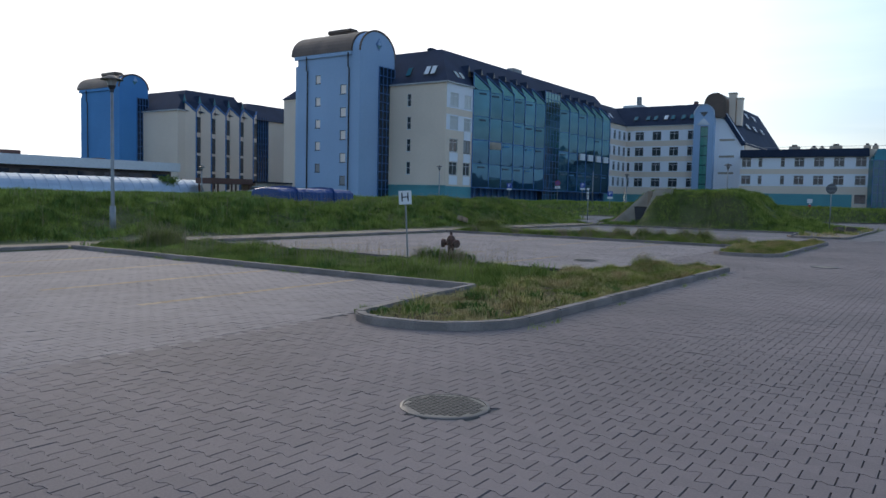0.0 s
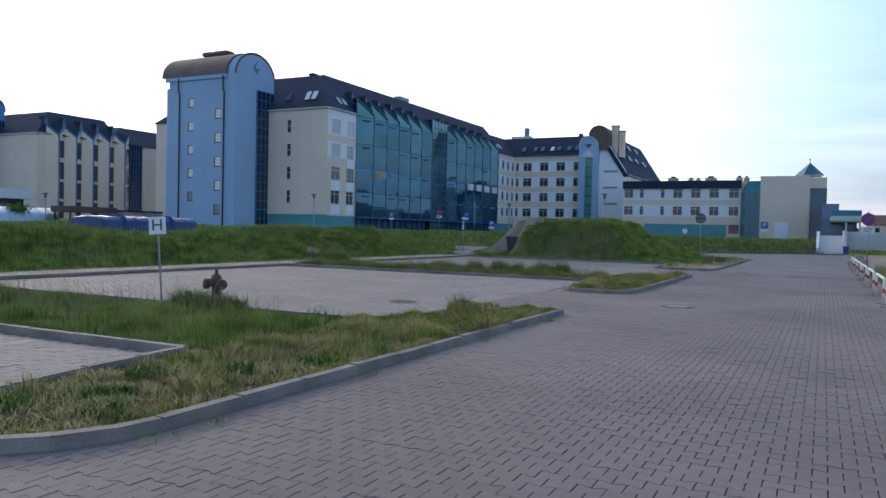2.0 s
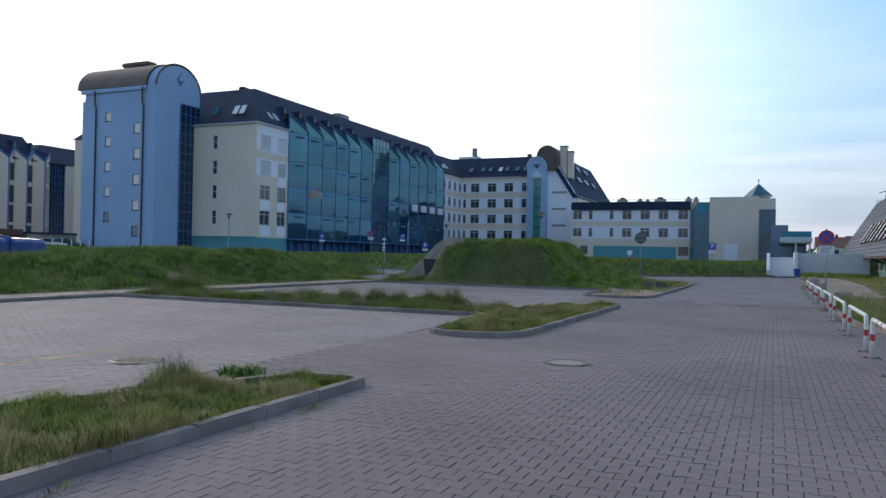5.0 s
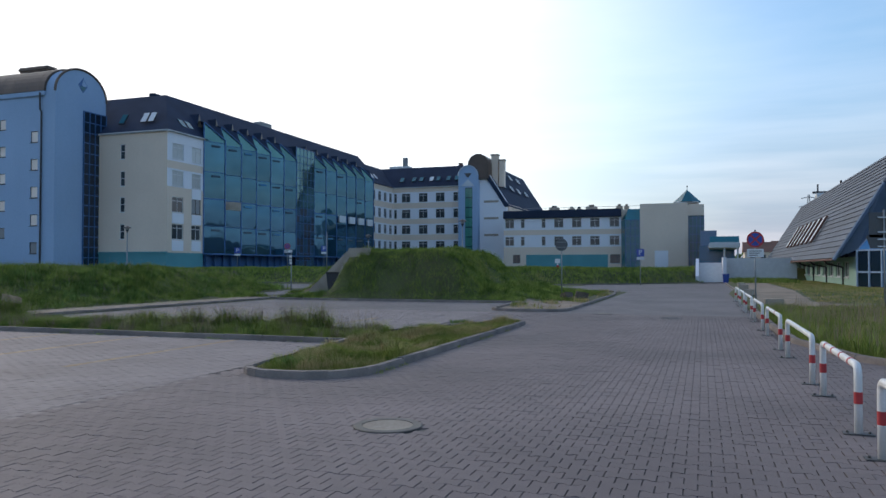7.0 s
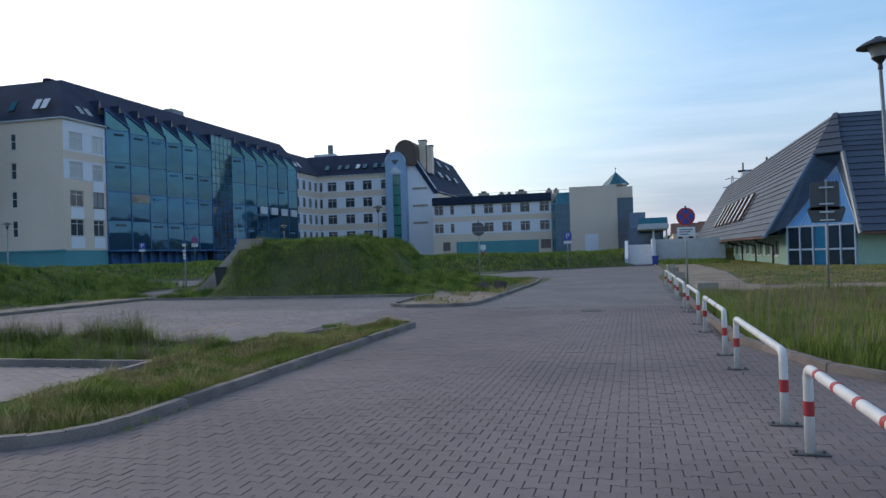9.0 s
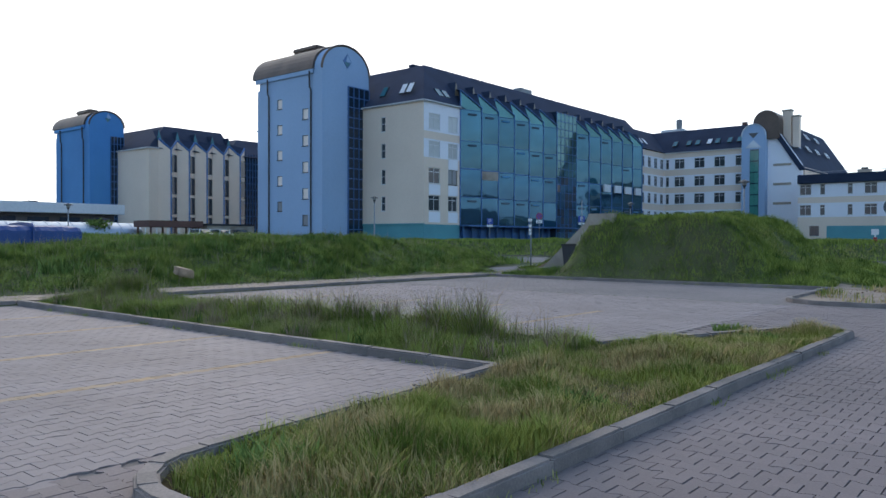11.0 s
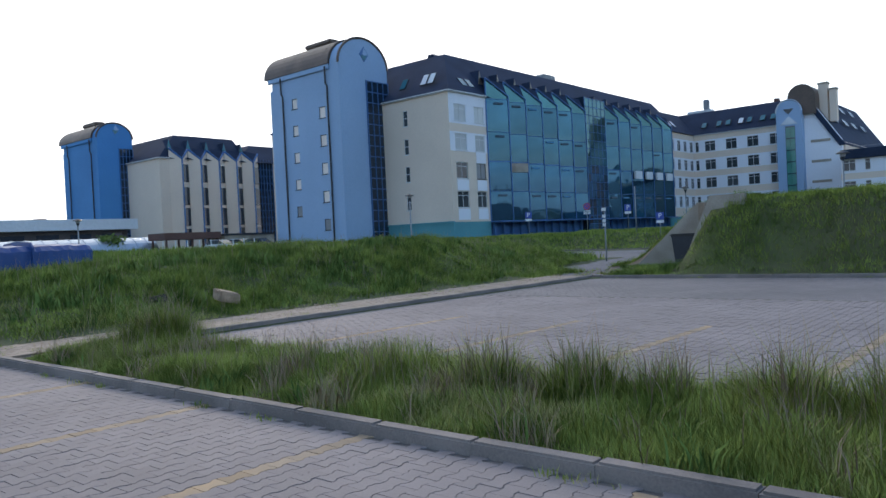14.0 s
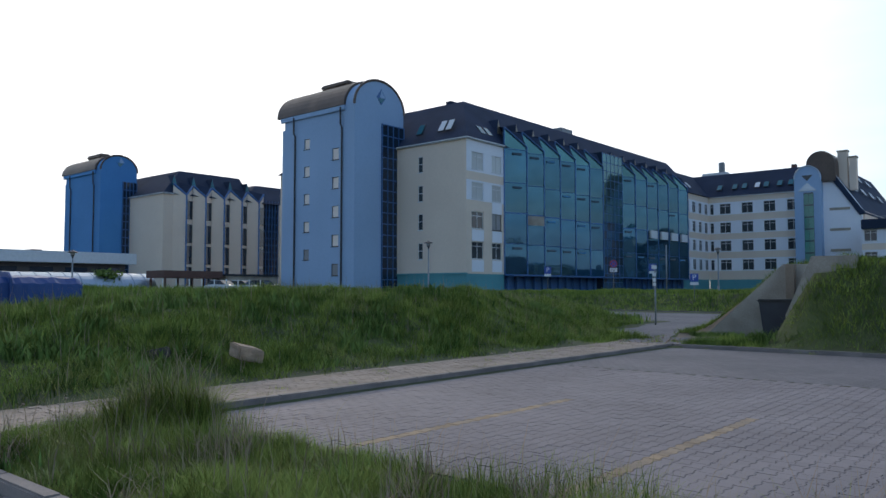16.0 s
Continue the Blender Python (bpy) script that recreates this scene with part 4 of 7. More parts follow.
def ward_wing(name, dx, dy, dz, near):
    """A hospital ward wing: stair tower, end block, saw-tooth bays and mansard roof."""
    b = thing(name, (-72 + dx, 97 + dy, dz), "blue and beige hospital ward wing with glazed saw-tooth bays" if near else "deep blue and beige hospital ward wing with saw-tooth bays", "hospital")
    shift = Matrix.Translation((dx, dy, dz))
    before = set(bpy.data.objects)
    WORLD_OF[b] = Matrix.Translation((-72, 97, 0))          # parts are laid out as for the nearer wing, then carried along with the thing
    stair_tower(b, 0, 0, 0, M_BLUE if near else M_DEEPBLUE, 23.95, -92.6, -78.4, 89.8 if near else 91.9, 98.3, near, 4.0 if near else 2.6)
    X = -67.12
    end_block(b, X, -84.0, 97.07, 104.6 if near else 98.8, 0, near)
    if near:
        bay_row(b, X, [104.6 + 4.0 * i for i in range(7)], True, 21.9, 19.7, 1.25)
        bay_row(b, X, [135.0 + 4.15 * i for i in range(7)], True, 21.9, 19.7, 1.25)
        # flat curtain wall between the bays
        XC = X + 0.95
        cw = part("curtain_wall", boxed(X - 1.0, XC - 0.25, 128.6, 135.0, 1.4, 22.1), M_GLASSDARK, b, "flat curtain wall of small green panes")
        fr = bmesh.new()
        for k in range(6):
            yy = 128.6 + 6.3 * k / 5
            box(fr, XC - 0.25, XC - 0.14, yy, yy + 0.07, 1.4, 22.1)
        for k in range(17):
            box(fr, XC - 0.23, XC - 0.15, 128.6, 135.0, 1.4 + k * 1.28, 1.47 + k * 1.28)
        part("mullions", fr, M_BLUETRIM, cw)
        rp = random.Random(8)
        for k in range(5):
            for j in range(16):
                part("pane", boxed(XC - 0.22, XC - 0.18, 128.69 + 6.3 * k / 5, 129.85 + 6.3 * k / 5, 1.51 + j * 1.28, 2.67 + j * 1.28),
                     M_BAYCAP if j > 7 and rp.random() < 0.92 else M_BAYGLASS if rp.random() < 0.4 else M_GLASSDARK, cw)
        # base under the bays
        part("plinth", boxed(X - 4, X - 0.35, 104.62, 160, 0, 3.48), M_BLUETRIM, b)
        for i in range(28):
            yy = 105.2 + 2.0 * i
            part("column", boxed(X - 0.2, X + 0.15, yy, yy + 0.3, 0, 3.48), M_BLUETRIM, b)
        part("canopy_band", boxed(X - 0.3, X + 1.5, 104.6, 160, 3.3, 3.49), M_BLUETRIM, b)
        # four pale panels in one bay storey
        for i in range(4):
            part("panel", boxed(X + 1.05, X + 1.38, 143.8 + 4.15 * i, 146.2 + 4.15 * i, 10.0, 11.3), M_SIGNWHITE, b)
        # white inner section towards the cross wing
        holes = [(u, u + 1.5, z - 1.0, z + 1.0) for z in ROWS_Z for u in (1.6, 4.6, 7.6, 10.6)]
        w = part("wall", wall(bmesh.new(), 0, 12.6, 3.5, 19.35, holes, 0.25, Bands([(z - 1.15, z + 1.25) for z in ROWS_Z])), [M_BEIGE, M_WHITE], b, "", Matrix.Translation((X, 159.95, 0)) @ FACE_PX)
        for a, c, z0, z1 in holes:
            window(w, Matrix.Translation((X, 159.95, 0)) @ FACE_PX @ Matrix.Translation((a, 0, z0)), 1.5, 2.0)
        part("plinth", boxed(X - 4, X - 0.02, 160.02, 172.5, 0, 3.5), M_TEAL, b)
        mansard(b, X, -90, 97.07, 166, 19.4, 25.9, 5.6)
        mansard(b, X, -90, 160.2, 180, 19.4, 24.4, 5.0, "lower_roof")
        for y in (160.9, 162.9, 164.9):
            roof_window(b, Matrix.Translation((X - 1.25, y + 0.6, 21.2)) @ pose(0, 0, 0, -42, 0, 90), 1.1, 1.6)
        part("roof_housing", boxed(X - 8, X - 6.4, 129, 132.4, 25.9, 26.9, 0.1), M_GALV, b)
        for y, r in ((104.0, 0), (111, 0), (150, 1)):
            part("vent", boxed(X - 9, X - 8, y, y + 1.5, 26.0, 26.5, 0.1), M_SLATE, b)
        for u, lit in ((-75.2, False), (-71.6, True), (-70.4, True)):
            roof_window(b, Matrix.Translation((u, 98.15, 21.6)) @ pose(0, 0, 0, -32, 0, 0), 1.0, 1.7, lit)
        for y in (101.6, 103.0):
            roof_window(b, Matrix.Translation((X - 1.3, y, 21.2)) @ pose(0, 0, 0, -40, 0, 90), 1.1, 1.5, False)
        part("wall", boxed(-105.1, -92.4, 99.5, 112, 0, 18.95), M_BEIGE, b)
        bm = bmesh.new()
        vs = [bm.verts.new(p) for p in ((-105.4, 99.2, 18.96), (-90, 99.2, 18.96), (-90, 112, 18.96), (-105.4, 112, 18.96), (-100.4, 103.5, 23.5), (-90, 103.5, 23.5), (-90, 112, 23.5), (-100.4, 112, 23.5))]
        for q in ((0, 3, 2, 1), (4, 5, 6, 7), (0, 1, 5, 4), (1, 2, 6, 5), (2, 3, 7, 6), (3, 0, 4, 7)):
            bm.faces.new([vs[i] for i in q])
        part("roof", bm, M_SLATE, b)
    else:
        bay_row(b, X, [98.8 + 3.66 * i for i in range(6)], False, 21.2, 19.4, 0.75)
        atr = part("atrium", boxed(X - 4, X - 0.4, 117.1, 120.6, 0, 20.0), M_GLASSDARK, b, "dark glazed atrium")
        fr = bmesh.new()
        for k in range(6):
            box(fr, X - 0.4, X - 0.2, 117.1 + 0.68 * k, 117.2 + 0.68 * k, 0, 20)
        for k in range(15):
            box(fr, X - 0.38, X - 0.22, 117.1, 120.6, 1.3 * k, 1.3 * k + 0.1)
        part("mullions", fr, M_BLUETRIM, atr)
        part("wall", boxed(X - 6, X, 120.6, 160, 0, 19.4), M_BEIGE, b)
        mansard(b, X, -90, 97.07, 115, 19.4, 24.3, 5.0)
        mansard(b, X, -90, 113, 165, 19.4, 23.4, 5.0, "lower_roof")
    b.matrix_basis = Matrix.Translation((-72, 97, 0)) @ shift
    return b


ward_wing("hospital_wing", 0, 0, 0, True)
ward_wing("hospital_wing", -60.6, -4.0, -1.9, False)

# cross wing, looking south
YW = 172.5
cross = thing("hospital_cross_wing", (-55, YW, 0), "white and beige four-storey hospital cross wing under a slate roof", "hospital")
X0, X1 = -67.1, -50.6
holes = [(u, u + 2.1, z - 1.0, z + 1.0) for z in ROWS_Z for u in (2.1, 6.2, 10.2, 14.3)] + [(0.25, 0.95, z - 1.0, z + 1.0) for z in ROWS_Z]
cw = part("wall", wall(bmesh.new(), 0, X1 - X0, 3.5, 19.35, holes, 0.25, Bands([(z - 1.15, z + 1.25) for z in ROWS_Z])), [M_BEIGE, M_WHITE], cross, "", Matrix.Translation((X0, YW, 0)))
for a, c, z0, z1 in holes:
    window(cw, Matrix.Translation((X0 + a, YW, z0)), c - a, z1 - z0, "white", 0.5 if c - a > 1 else 0, 0.72)
part("plinth", boxed(X0, X1, YW + 0.05, YW + 3, 0, 3.5), M_TEAL, cross)
part("wall", boxed(X0, -47.2, YW + 0.9, YW + 12, 3.5, 19.3), M_BEIGE, cross)
part("roof", prismed([(YW - 0.35, 19.35), (YW + 12, 19.35), (YW + 12, 24.4), (YW + 5.0, 24.4)], "x", -78, -44.6), M_SLATE, cross, "dark slate mansard roof")
for i, u in enumerate((-65.3, -62.4, -60.6, -58.2, -56.6, -54.2, -52.3, -49.9)):
    roof_window(cross, Matrix.Translation((u, YW + 1.15, 21.2)) @ pose(0, 0, 0, -44, 0, 0), 1.0, 1.5, i in (3, 7))
part("cornice", boxed(X0, X1, YW - 0.3, YW + 0.1, 19.2, 19.36), M_WINFRAME, cross)
part("roof_cooler", boxed(-71, -66, YW + 7, YW + 9, 24.4, 25.2, 0.1), M_WINFRAME, cross)
part("roof_duct", boxed(-67.6, -66.6, YW + 7, YW + 8, 25.2, 27.2, 0.1), M_GALV, cross)
part("chimney", boxed(-53.5, -52.7, YW + 6, YW + 7, 24.3, 25.2), M_BROWN, cross)

# slim blue lift tower with an arched top and a green glass strip, bronze barrel behind it
lift = thing("lift_tower", (-48.6, YW - 1, 0), "slim blue lift tower with arched top and green glass strip", "tower")
ax = -48.75


def arch(c, r, z0, z1, n=14):
    return [(c - r, z0), (c + r, z0)] + [(c + r * math.cos(math.pi * i / n), z1 + r * math.sin(math.pi * i / n)) for i in range(n + 1)]


part("shaft", prismed(arch(ax, 2.15, 0, 21.2), "y", YW - 2.2, YW + 0.85), M_BLUE, lift)
rim = bmesh.new()
tube(rim, [(p[0], YW - 2.22, p[1]) for p in arch(ax, 2.15, 0, 21.2)[2:]], 0.12, 6)
part("rim", rim, M_SILVER, lift)
gs = part("glass_strip", boxed(ax - 0.6, ax + 1.0, YW - 2.26, YW - 2.203, 1.6, 18.6), M_GLASSDARK, lift)
for j in range(8):
    for i in range(2):
        part("pane", boxed(ax - 0.55 + 0.78 * i, ax + 0.18 + 0.78 * i, YW - 2.3, YW - 2.262, 1.8 + 2.1 * j, 3.7 + 2.1 * j), M_GLASSGREEN, gs)
part("emblem", prismed([(ax - 0.9, 21.7), (ax + 0.9, 21.7), (ax, 20.7)], "y", YW - 2.26, YW - 2.203), M_GLASSDARK, lift)
part("emblem", prismed([(ax - 1.5, 18.9), (ax + 1.5, 18.9), (ax, 20.4)], "y", YW - 2.27, YW - 2.203), M_SILVER, lift)
part("barrel_roof", prismed(arch(-46.75, 2.3, 20.5, 23.6), "y", YW - 1.4, YW + 6), M_BRONZE, lift, "rusty bronze barrel roof")

# gabled wing running back, with a long slope to the east
back = thing("hospital_back_wing", (-43, YW, 0), "white gable of a hospital wing with a long slate slope", "hospital")
part("gable_wall", prismed([(-46.6, 0), (-40.6, 0), (-40.6, 15.4), (-44.6, 21.6), (-46.6, 21.6)], "y", YW - 0.6, YW + 0.3), M_WHITE, back)
bm = prismed([(-40.1, 14.6), (-46.9, 25.1), (-47.6, 25.1), (-47.6, 24.6), (-40.9, 14.3)], "y", YW - 0.9, YW + 42)
part("roof", bm, M_SLATE, back, "long slate roof slope")
part("wall", prismed([(YW + 0.31, 0), (YW + 40, 0), (YW + 40, 15), (YW + 0.31, 15)], "x", -44, -40.3), M_BEIGE, back)
for xx, w in ((-44.6, 1.5), (-42.8, 1.1)):
    ch = part("chimney", boxed(xx, xx + w, YW + 1.5, YW + 2.8, 19, 25.8 - (xx > -44) * 1.2), M_BEIGE, back)
    part("cap", boxed(xx - 0.12, xx + w + 0.12, YW + 1.38, YW + 2.92, 25.81 - (xx > -44) * 1.2, 26.1 - (xx > -44) * 1.2), M_CONCRETE, ch)
for yy in (4, 12, 19, 27):
    for k, (xr, zr) in enumerate(((-45.2, 22.9), (-43.1, 19.6))):
        for s in (0, 1.5):
            roof_window(back, Matrix.Translation((xr + 0.25, YW + yy + s, zr)) @ pose(0, 0, 0, -33, 0, 90), 1.0, 1.5)
for z in (15.5, 11.9, 8.3):
    part("louvre", boxed(-45.6, -42.4, YW - 0.68, YW - 0.605, z - 0.1, z + 0.35), M_CONCRETE, back)

# low two-storey wing
YL = 163.0
low = thing("low_hospital_wing", (-27, YL, 0), "low white and beige two-storey hospital wing with a dark roof band", "hospital")
LX0, LX1 = -39.0, -15.9
rows = (10.25, 6.75)
us = (0.3, 3.5, 7.7, 10.2, 13.7, 17.2, 20.9)
holes = []
for z in rows:
    for k, u in enumerate(us):
        w = 0.8 if k in (1, 2) else 1.85
        holes.append((u, u + w, z - 0.95, z + 0.85))
holes += [(1.9, 3.4, 2.3, 4.0), (21.0, 22.9, 2.3, 4.0)]
lw = part("wall", wall(bmesh.new(), 0, LX1 - LX0, 1.2, 11.2, holes, 0.25, Bands([(8.9, 11.2), (5.5, 7.9)])), [M_BEIGE, M_WHITE], low, "", Matrix.Translation((LX0, YL, 0)))
for a, c, z0, z1 in holes:
    window(lw, Matrix.Translation((LX0 + a, YL, z0)), c - a, z1 - z0, "brown" if z0 < 4 else "white", 0.5 if c - a > 1 else 0, 0.7)
part("plinth_panel", boxed(LX0 + 4.6, LX0 + 20.6, YL - 0.06, YL - 0.004, 1.2, 4.0), M_TEAL, low, "teal plinth panel")
part("roof_band", boxed(LX0, LX1, YL - 0.5, YL + 1, 11.2, 12.75, 0.1), M_SLATE, low, "dark blue roof band")
part("wall", boxed(LX0, -4, YL + 0.6, YL + 20, 1, 12.6), M_BEIGE, low)
for u, w, h in ((-31, 2.0, 1.6), (-27, 1.2, 1.1), (-25.4, 1.0, 1.0), (-23.5, 2.2, 1.6), (-17.5, 1.2, 1.6), (-16, 1.0, 1.5), (-7.5, 2.4, 1.0)):
    v = part("roof_vent", boxed(u, u + w, YL + 6, YL + 7.4, 12.6, 12.9 + h * 0.55, 0.08), M_CONCRETE, low)
    part("cowl", boxed(u + w * 0.25, u + w * 0.75, YL + 6.3, YL + 7.1, 12.91 + h * 0.55, 13.25 + h * 0.55, 0.08), M_DARKBRICK, v)
part("railing", boxed(-38, -6, YL + 3, YL + 3.05, 13.4, 13.46), M_GALV, low)
# glazed corner bay
gb = part("glass_bay", prismed([(-15.9, YL - 0.02), (-14.9, YL - 2.6), (-12.2, YL - 2.6), (-12.2, YL - 0.02)], "z", 1.2, 10.4), M_GLASSTEAL, low, "teal glazed corner bay")
bm = bmesh.new()
vs = [bm.verts.new(p) for p in ((-15.9, YL, 10.4), (-14.9, YL - 2.6, 10.4), (-12.2, YL - 2.6, 10.4), (-12.2, YL, 12.6), (-14.6, YL, 12.6))]
for q in ((0, 1, 4), (1, 2, 3, 4)):
    bm.faces.new([vs[i] for i in q])
part("glass_roof", bm, M_GLASSTEAL, gb)
fr = bmesh.new()
for k in range(4):
    xx = -14.9 + 2.6 * k / 3
    box(fr, xx, xx + 0.1, YL - 2.7, YL - 2.62, 1.2, 10.4)
for k in range(7):
    box(fr, -14.9, -12.2, YL - 2.69, YL - 2.63, 1.3 + 1.5 * k, 1.4 + 1.5 * k)
part("mullions", fr, M_BLUETRIM, gb)
part("block", boxed(-12.2, -3.7, YL - 2.9, YL + 12, 1, 13.3, 0.05), M_BEIGE, low, "windowless beige block")
part("block_door", boxed(-9.6, -7.2, YL - 2.98, YL - 2.91, 1.5, 4.6), M_WHITE, low)
tw = part("corner_tower", boxed(-3.7, -0.9, YL - 1.9, YL + 4, 1, 11.0), M_GLASSTEAL, low, "teal glazed corner tower")
fr = bmesh.new()
for k in range(5):
    xx = -3.6 + 2.6 * k / 4
    box(fr, xx, xx + 0.1, YL - 2.0, YL - 1.92, 1.0, 11.0)
for k in range(7):
    box(fr, -3.7, -0.9, YL - 1.98, YL - 1.93, 1.5 + 1.5 * k, 1.6 + 1.5 * k)
part("mullions", fr, M_BLUETRIM, tw)
part("tower_wall", boxed(-5.8, -0.95, YL - 2.3, YL + 5, 11.0, 13.0), M_BEIGE, low)
bm = bmesh.new()
vs = [bm.verts.new((-3.9 + 2.6 * math.cos(radians(a)), YL + 0.5 + 2.6 * math.sin(radians(a)), 13.6)) for a in range(22, 382, 45)] + [bm.verts.new((-3.9, YL + 0.5, 16.0))]
for i in range(8):
    bm.faces.new((vs[i], vs[(i + 1) % 8], vs[8]))
py = part("pyramid_roof", bm, M_GLASSTEAL, low, "teal glass pyramid roof")
part("drum", boxed(-5.9, -1.9, YL - 1.6, YL + 2.6, 13.4, 13.62), M_WINFRAME, py)
part("finial", turned(bmesh.new(), [(0.05, 15.9), (0.05, 16.5), (0.16, 16.6), (0.02, 16.8)], 8), M_DARKMETAL, py, "", Matrix.Translation((-3.9, YL + 0.5, 0)))

# entrance hall behind the steps
hall = thing("entrance_hall", (4, 140, 0), "grey-blue entrance hall with a pale curved canopy", "building")
part("wall", boxed(-1.6, 1.0, 150, 160, 1, 7.7), M_HALL, hall)
part("glazing", boxed(-1.7, 3.4, 140, 149.9, 1, 4.9), M_GLASSBLUE, hall)
part("canopy", boxed(-0.35, 3.7, 128, 140, 4.25, 5.05, 0.1), M_WINFRAME, hall, "pale canopy fascia")
part("canopy_glass", prismed([(128.2, 5.06), (140, 5.06), (140, 5.9), (129, 5.9)], "x", -0.25, 3.6), M_GLASSTEAL, hall)
for x in (1.65, 3.4):
    part("post", boxed(x - 0.12, x + 0.12, 128.4, 128.64, 1, 4.25), M_WINFRAME, hall)

# ---- low house with the steep roof ----
house = thing("steep_roofed_pavilion", (20, 80, 0), "mint-walled pavilion with a steep dark shingle roof", "pavilion")
EX, EY, EZ = 7.0, 65.6, 2.2
AX, AY, AZ = 11.3, 71.6, 9.6
FY, FX = 131.0, 52.0
WX, WY = 8.3, 67.4
DOOR_X = 15.7
# openings of the west wall, in bays
holes = [(u, u + 2.1, 0.9, 2.0) for u in np.arange(5.6, 50, 3.3)]
ww = part("wall", wall(bmesh.new(), 0, FY - 6 - 71.3, -0.2, 2.3, [(float(a), float(b), c, d) for a, b, c, d in holes], 0.2), M_MINT, house, "", Matrix(((0, 1, 0, WX), (-1, 0, 0, FY - 6), (0, 0, 1, 0), (0, 0, 0, 1))))
for a, b_, c, d in holes:
    window(ww, Matrix(((0, 1, 0, WX), (-1, 0, 0, FY - 6), (0, 0, 1, 0), (0, 0, 0, 1))) @ Matrix.Translation((a, 0, c)), 2.1, 1.1, "white", 0.5, 0)
holes = [(7.5, 10.2, 0.9, 1.9), (14.5, 17.5, 0.9, 1.9), (22, 25, 0.9, 1.9), (30, 33, 0.9, 1.9)]
sw = part("wall", wall(bmesh.new(), 0, FX - 4 - 11.0, -0.2, 2.3, holes, 0.2), M_MINT, house, "", Matrix.Translation((11.0, WY - 0.5, 0)))
for a, b_, c, d in holes:
    window(sw, Matrix.Translation((11.0 + a, WY - 0.5, c)), b_ - a, d - c, "brown", 0.5, 0)
part("doorway", boxed(DOOR_X, DOOR_X + 0.75, WY - 0.56, WY - 0.505, 0.05, 1.9), M_DARKROCK, house, "dark brown doorway")
part("board", boxed(DOOR_X + 0.8, DOOR_X + 2.9, WY - 0.57, WY - 0.505, 1.25, 1.95), M_BROWN, house, "faded brown board on the wall")
part("plinth", prismed([(WX + 0.1, 71.3), (11.0, WY - 0.4), (FX - 4, WY - 0.4), (FX - 4, FY - 6), (WX + 0.1, FY - 6)], "z", -0.3, 0.05), M_CONCRETE, house)


def courses(name, quad, n, label):
    """A roof slope laid in overlapping courses between a bottom edge (a, b) and a top edge (c, d)."""
    a, b, c, d = (Vector(p) for p in quad)
    nrm = (b - a).cross(d - a).normalized()
    if nrm.z < 0:
        nrm = -nrm
    roof = part(name, prismed([(0, 0), (0.01, 0), (0.01, 0.01)], "z", 0, 0.01), M_SHINGLE, house, label, Matrix.Translation(a + Vector((0.5, 0.5, 0))))
    for k in range(n):
        s, e = k / n, (k + 1.15) / n
        e = min(e, 1.0)
        bm = bmesh.new()
        lo0, lo1 = a + (d - a) * s, b + (c - b) * s
        hi0, hi1 = a + (d - a) * e, b + (c - b) * e
        t = [bm.verts.new(p) for p in (lo0 + nrm * 0.085, lo1 + nrm * 0.085, hi1 + nrm * 0.02, hi0 + nrm * 0.02, lo0 - nrm * 0.02, lo1 - nrm * 0.02, hi1 - nrm * 0.06, hi0 - nrm * 0.06)]
        for q in ((0, 1, 2, 3), (4, 7, 6, 5), (0, 4, 5, 1), (0, 3, 7, 4), (1, 5, 6, 2), (3, 2, 6, 7)):
            bm.faces.new([t[i] for i in q])
        bmesh.ops.recalc_face_normals(bm, faces=bm.faces)
        part("roof_course", bm, M_SHINGLE, roof)
    return roof


# the corner is cut open up to OZ, where a glazed fan sits under the hip
OZ = 7.0
k = (OZ - EZ) / (AZ - EZ)
west_cut, south_cut = 71.8, 10.9
hipx, hipy = EX + (AX - EX) * k, EY + (AY - EY) * k
courses("roof_slope", ((EX, west_cut, EZ), (EX, FY, EZ), (hipx, FY - 4.5 * k, OZ), (hipx, hipy + 0.8, OZ)), 12, "west slope of dark shingles")
courses("roof_slope", ((hipx, hipy + 0.8, OZ), (hipx, FY - 4.5 * k, OZ), (AX, FY - 4.5, AZ), (AX, AY, AZ)), 8, "upper west slope of dark shingles")
courses("roof_slope", ((FX, EY, EZ), (south_cut, EY, EZ), (hipx + 1.3, hipy, OZ), (FX, hipy, OZ)), 12, "south slope of dark shingles")
courses("roof_slope", ((FX, hipy, OZ), (hipx + 1.3, hipy, OZ), (AX, AY, AZ), (FX, AY, AZ)), 8, "upper south slope of dark shingles")
bm = bmesh.new()
vs = [bm.verts.new(p) for p in ((hipx - 0.1, hipy + 0.82, OZ), (hipx + 1.32, hipy - 0.1, OZ), (AX + 0.12, AY - 0.08, AZ + 0.08), (AX - 0.08, AY + 0.12, AZ + 0.08))]
bm.faces.new(vs)
bmesh.ops.solidify(bm, geom=bm.faces, thickness=0.12)
part("hip", bm, M_SHINGLE, house)
courses("hip_slope", ((hipx - 0.14, hipy + 0.8, OZ), (hipx + 1.3, hipy - 0.14, OZ), (AX + 0.06, AY - 0.1, AZ + 0.06), (AX - 0.1, AY + 0.06, AZ + 0.06)), 6, "narrow hip slope of dark shingles")
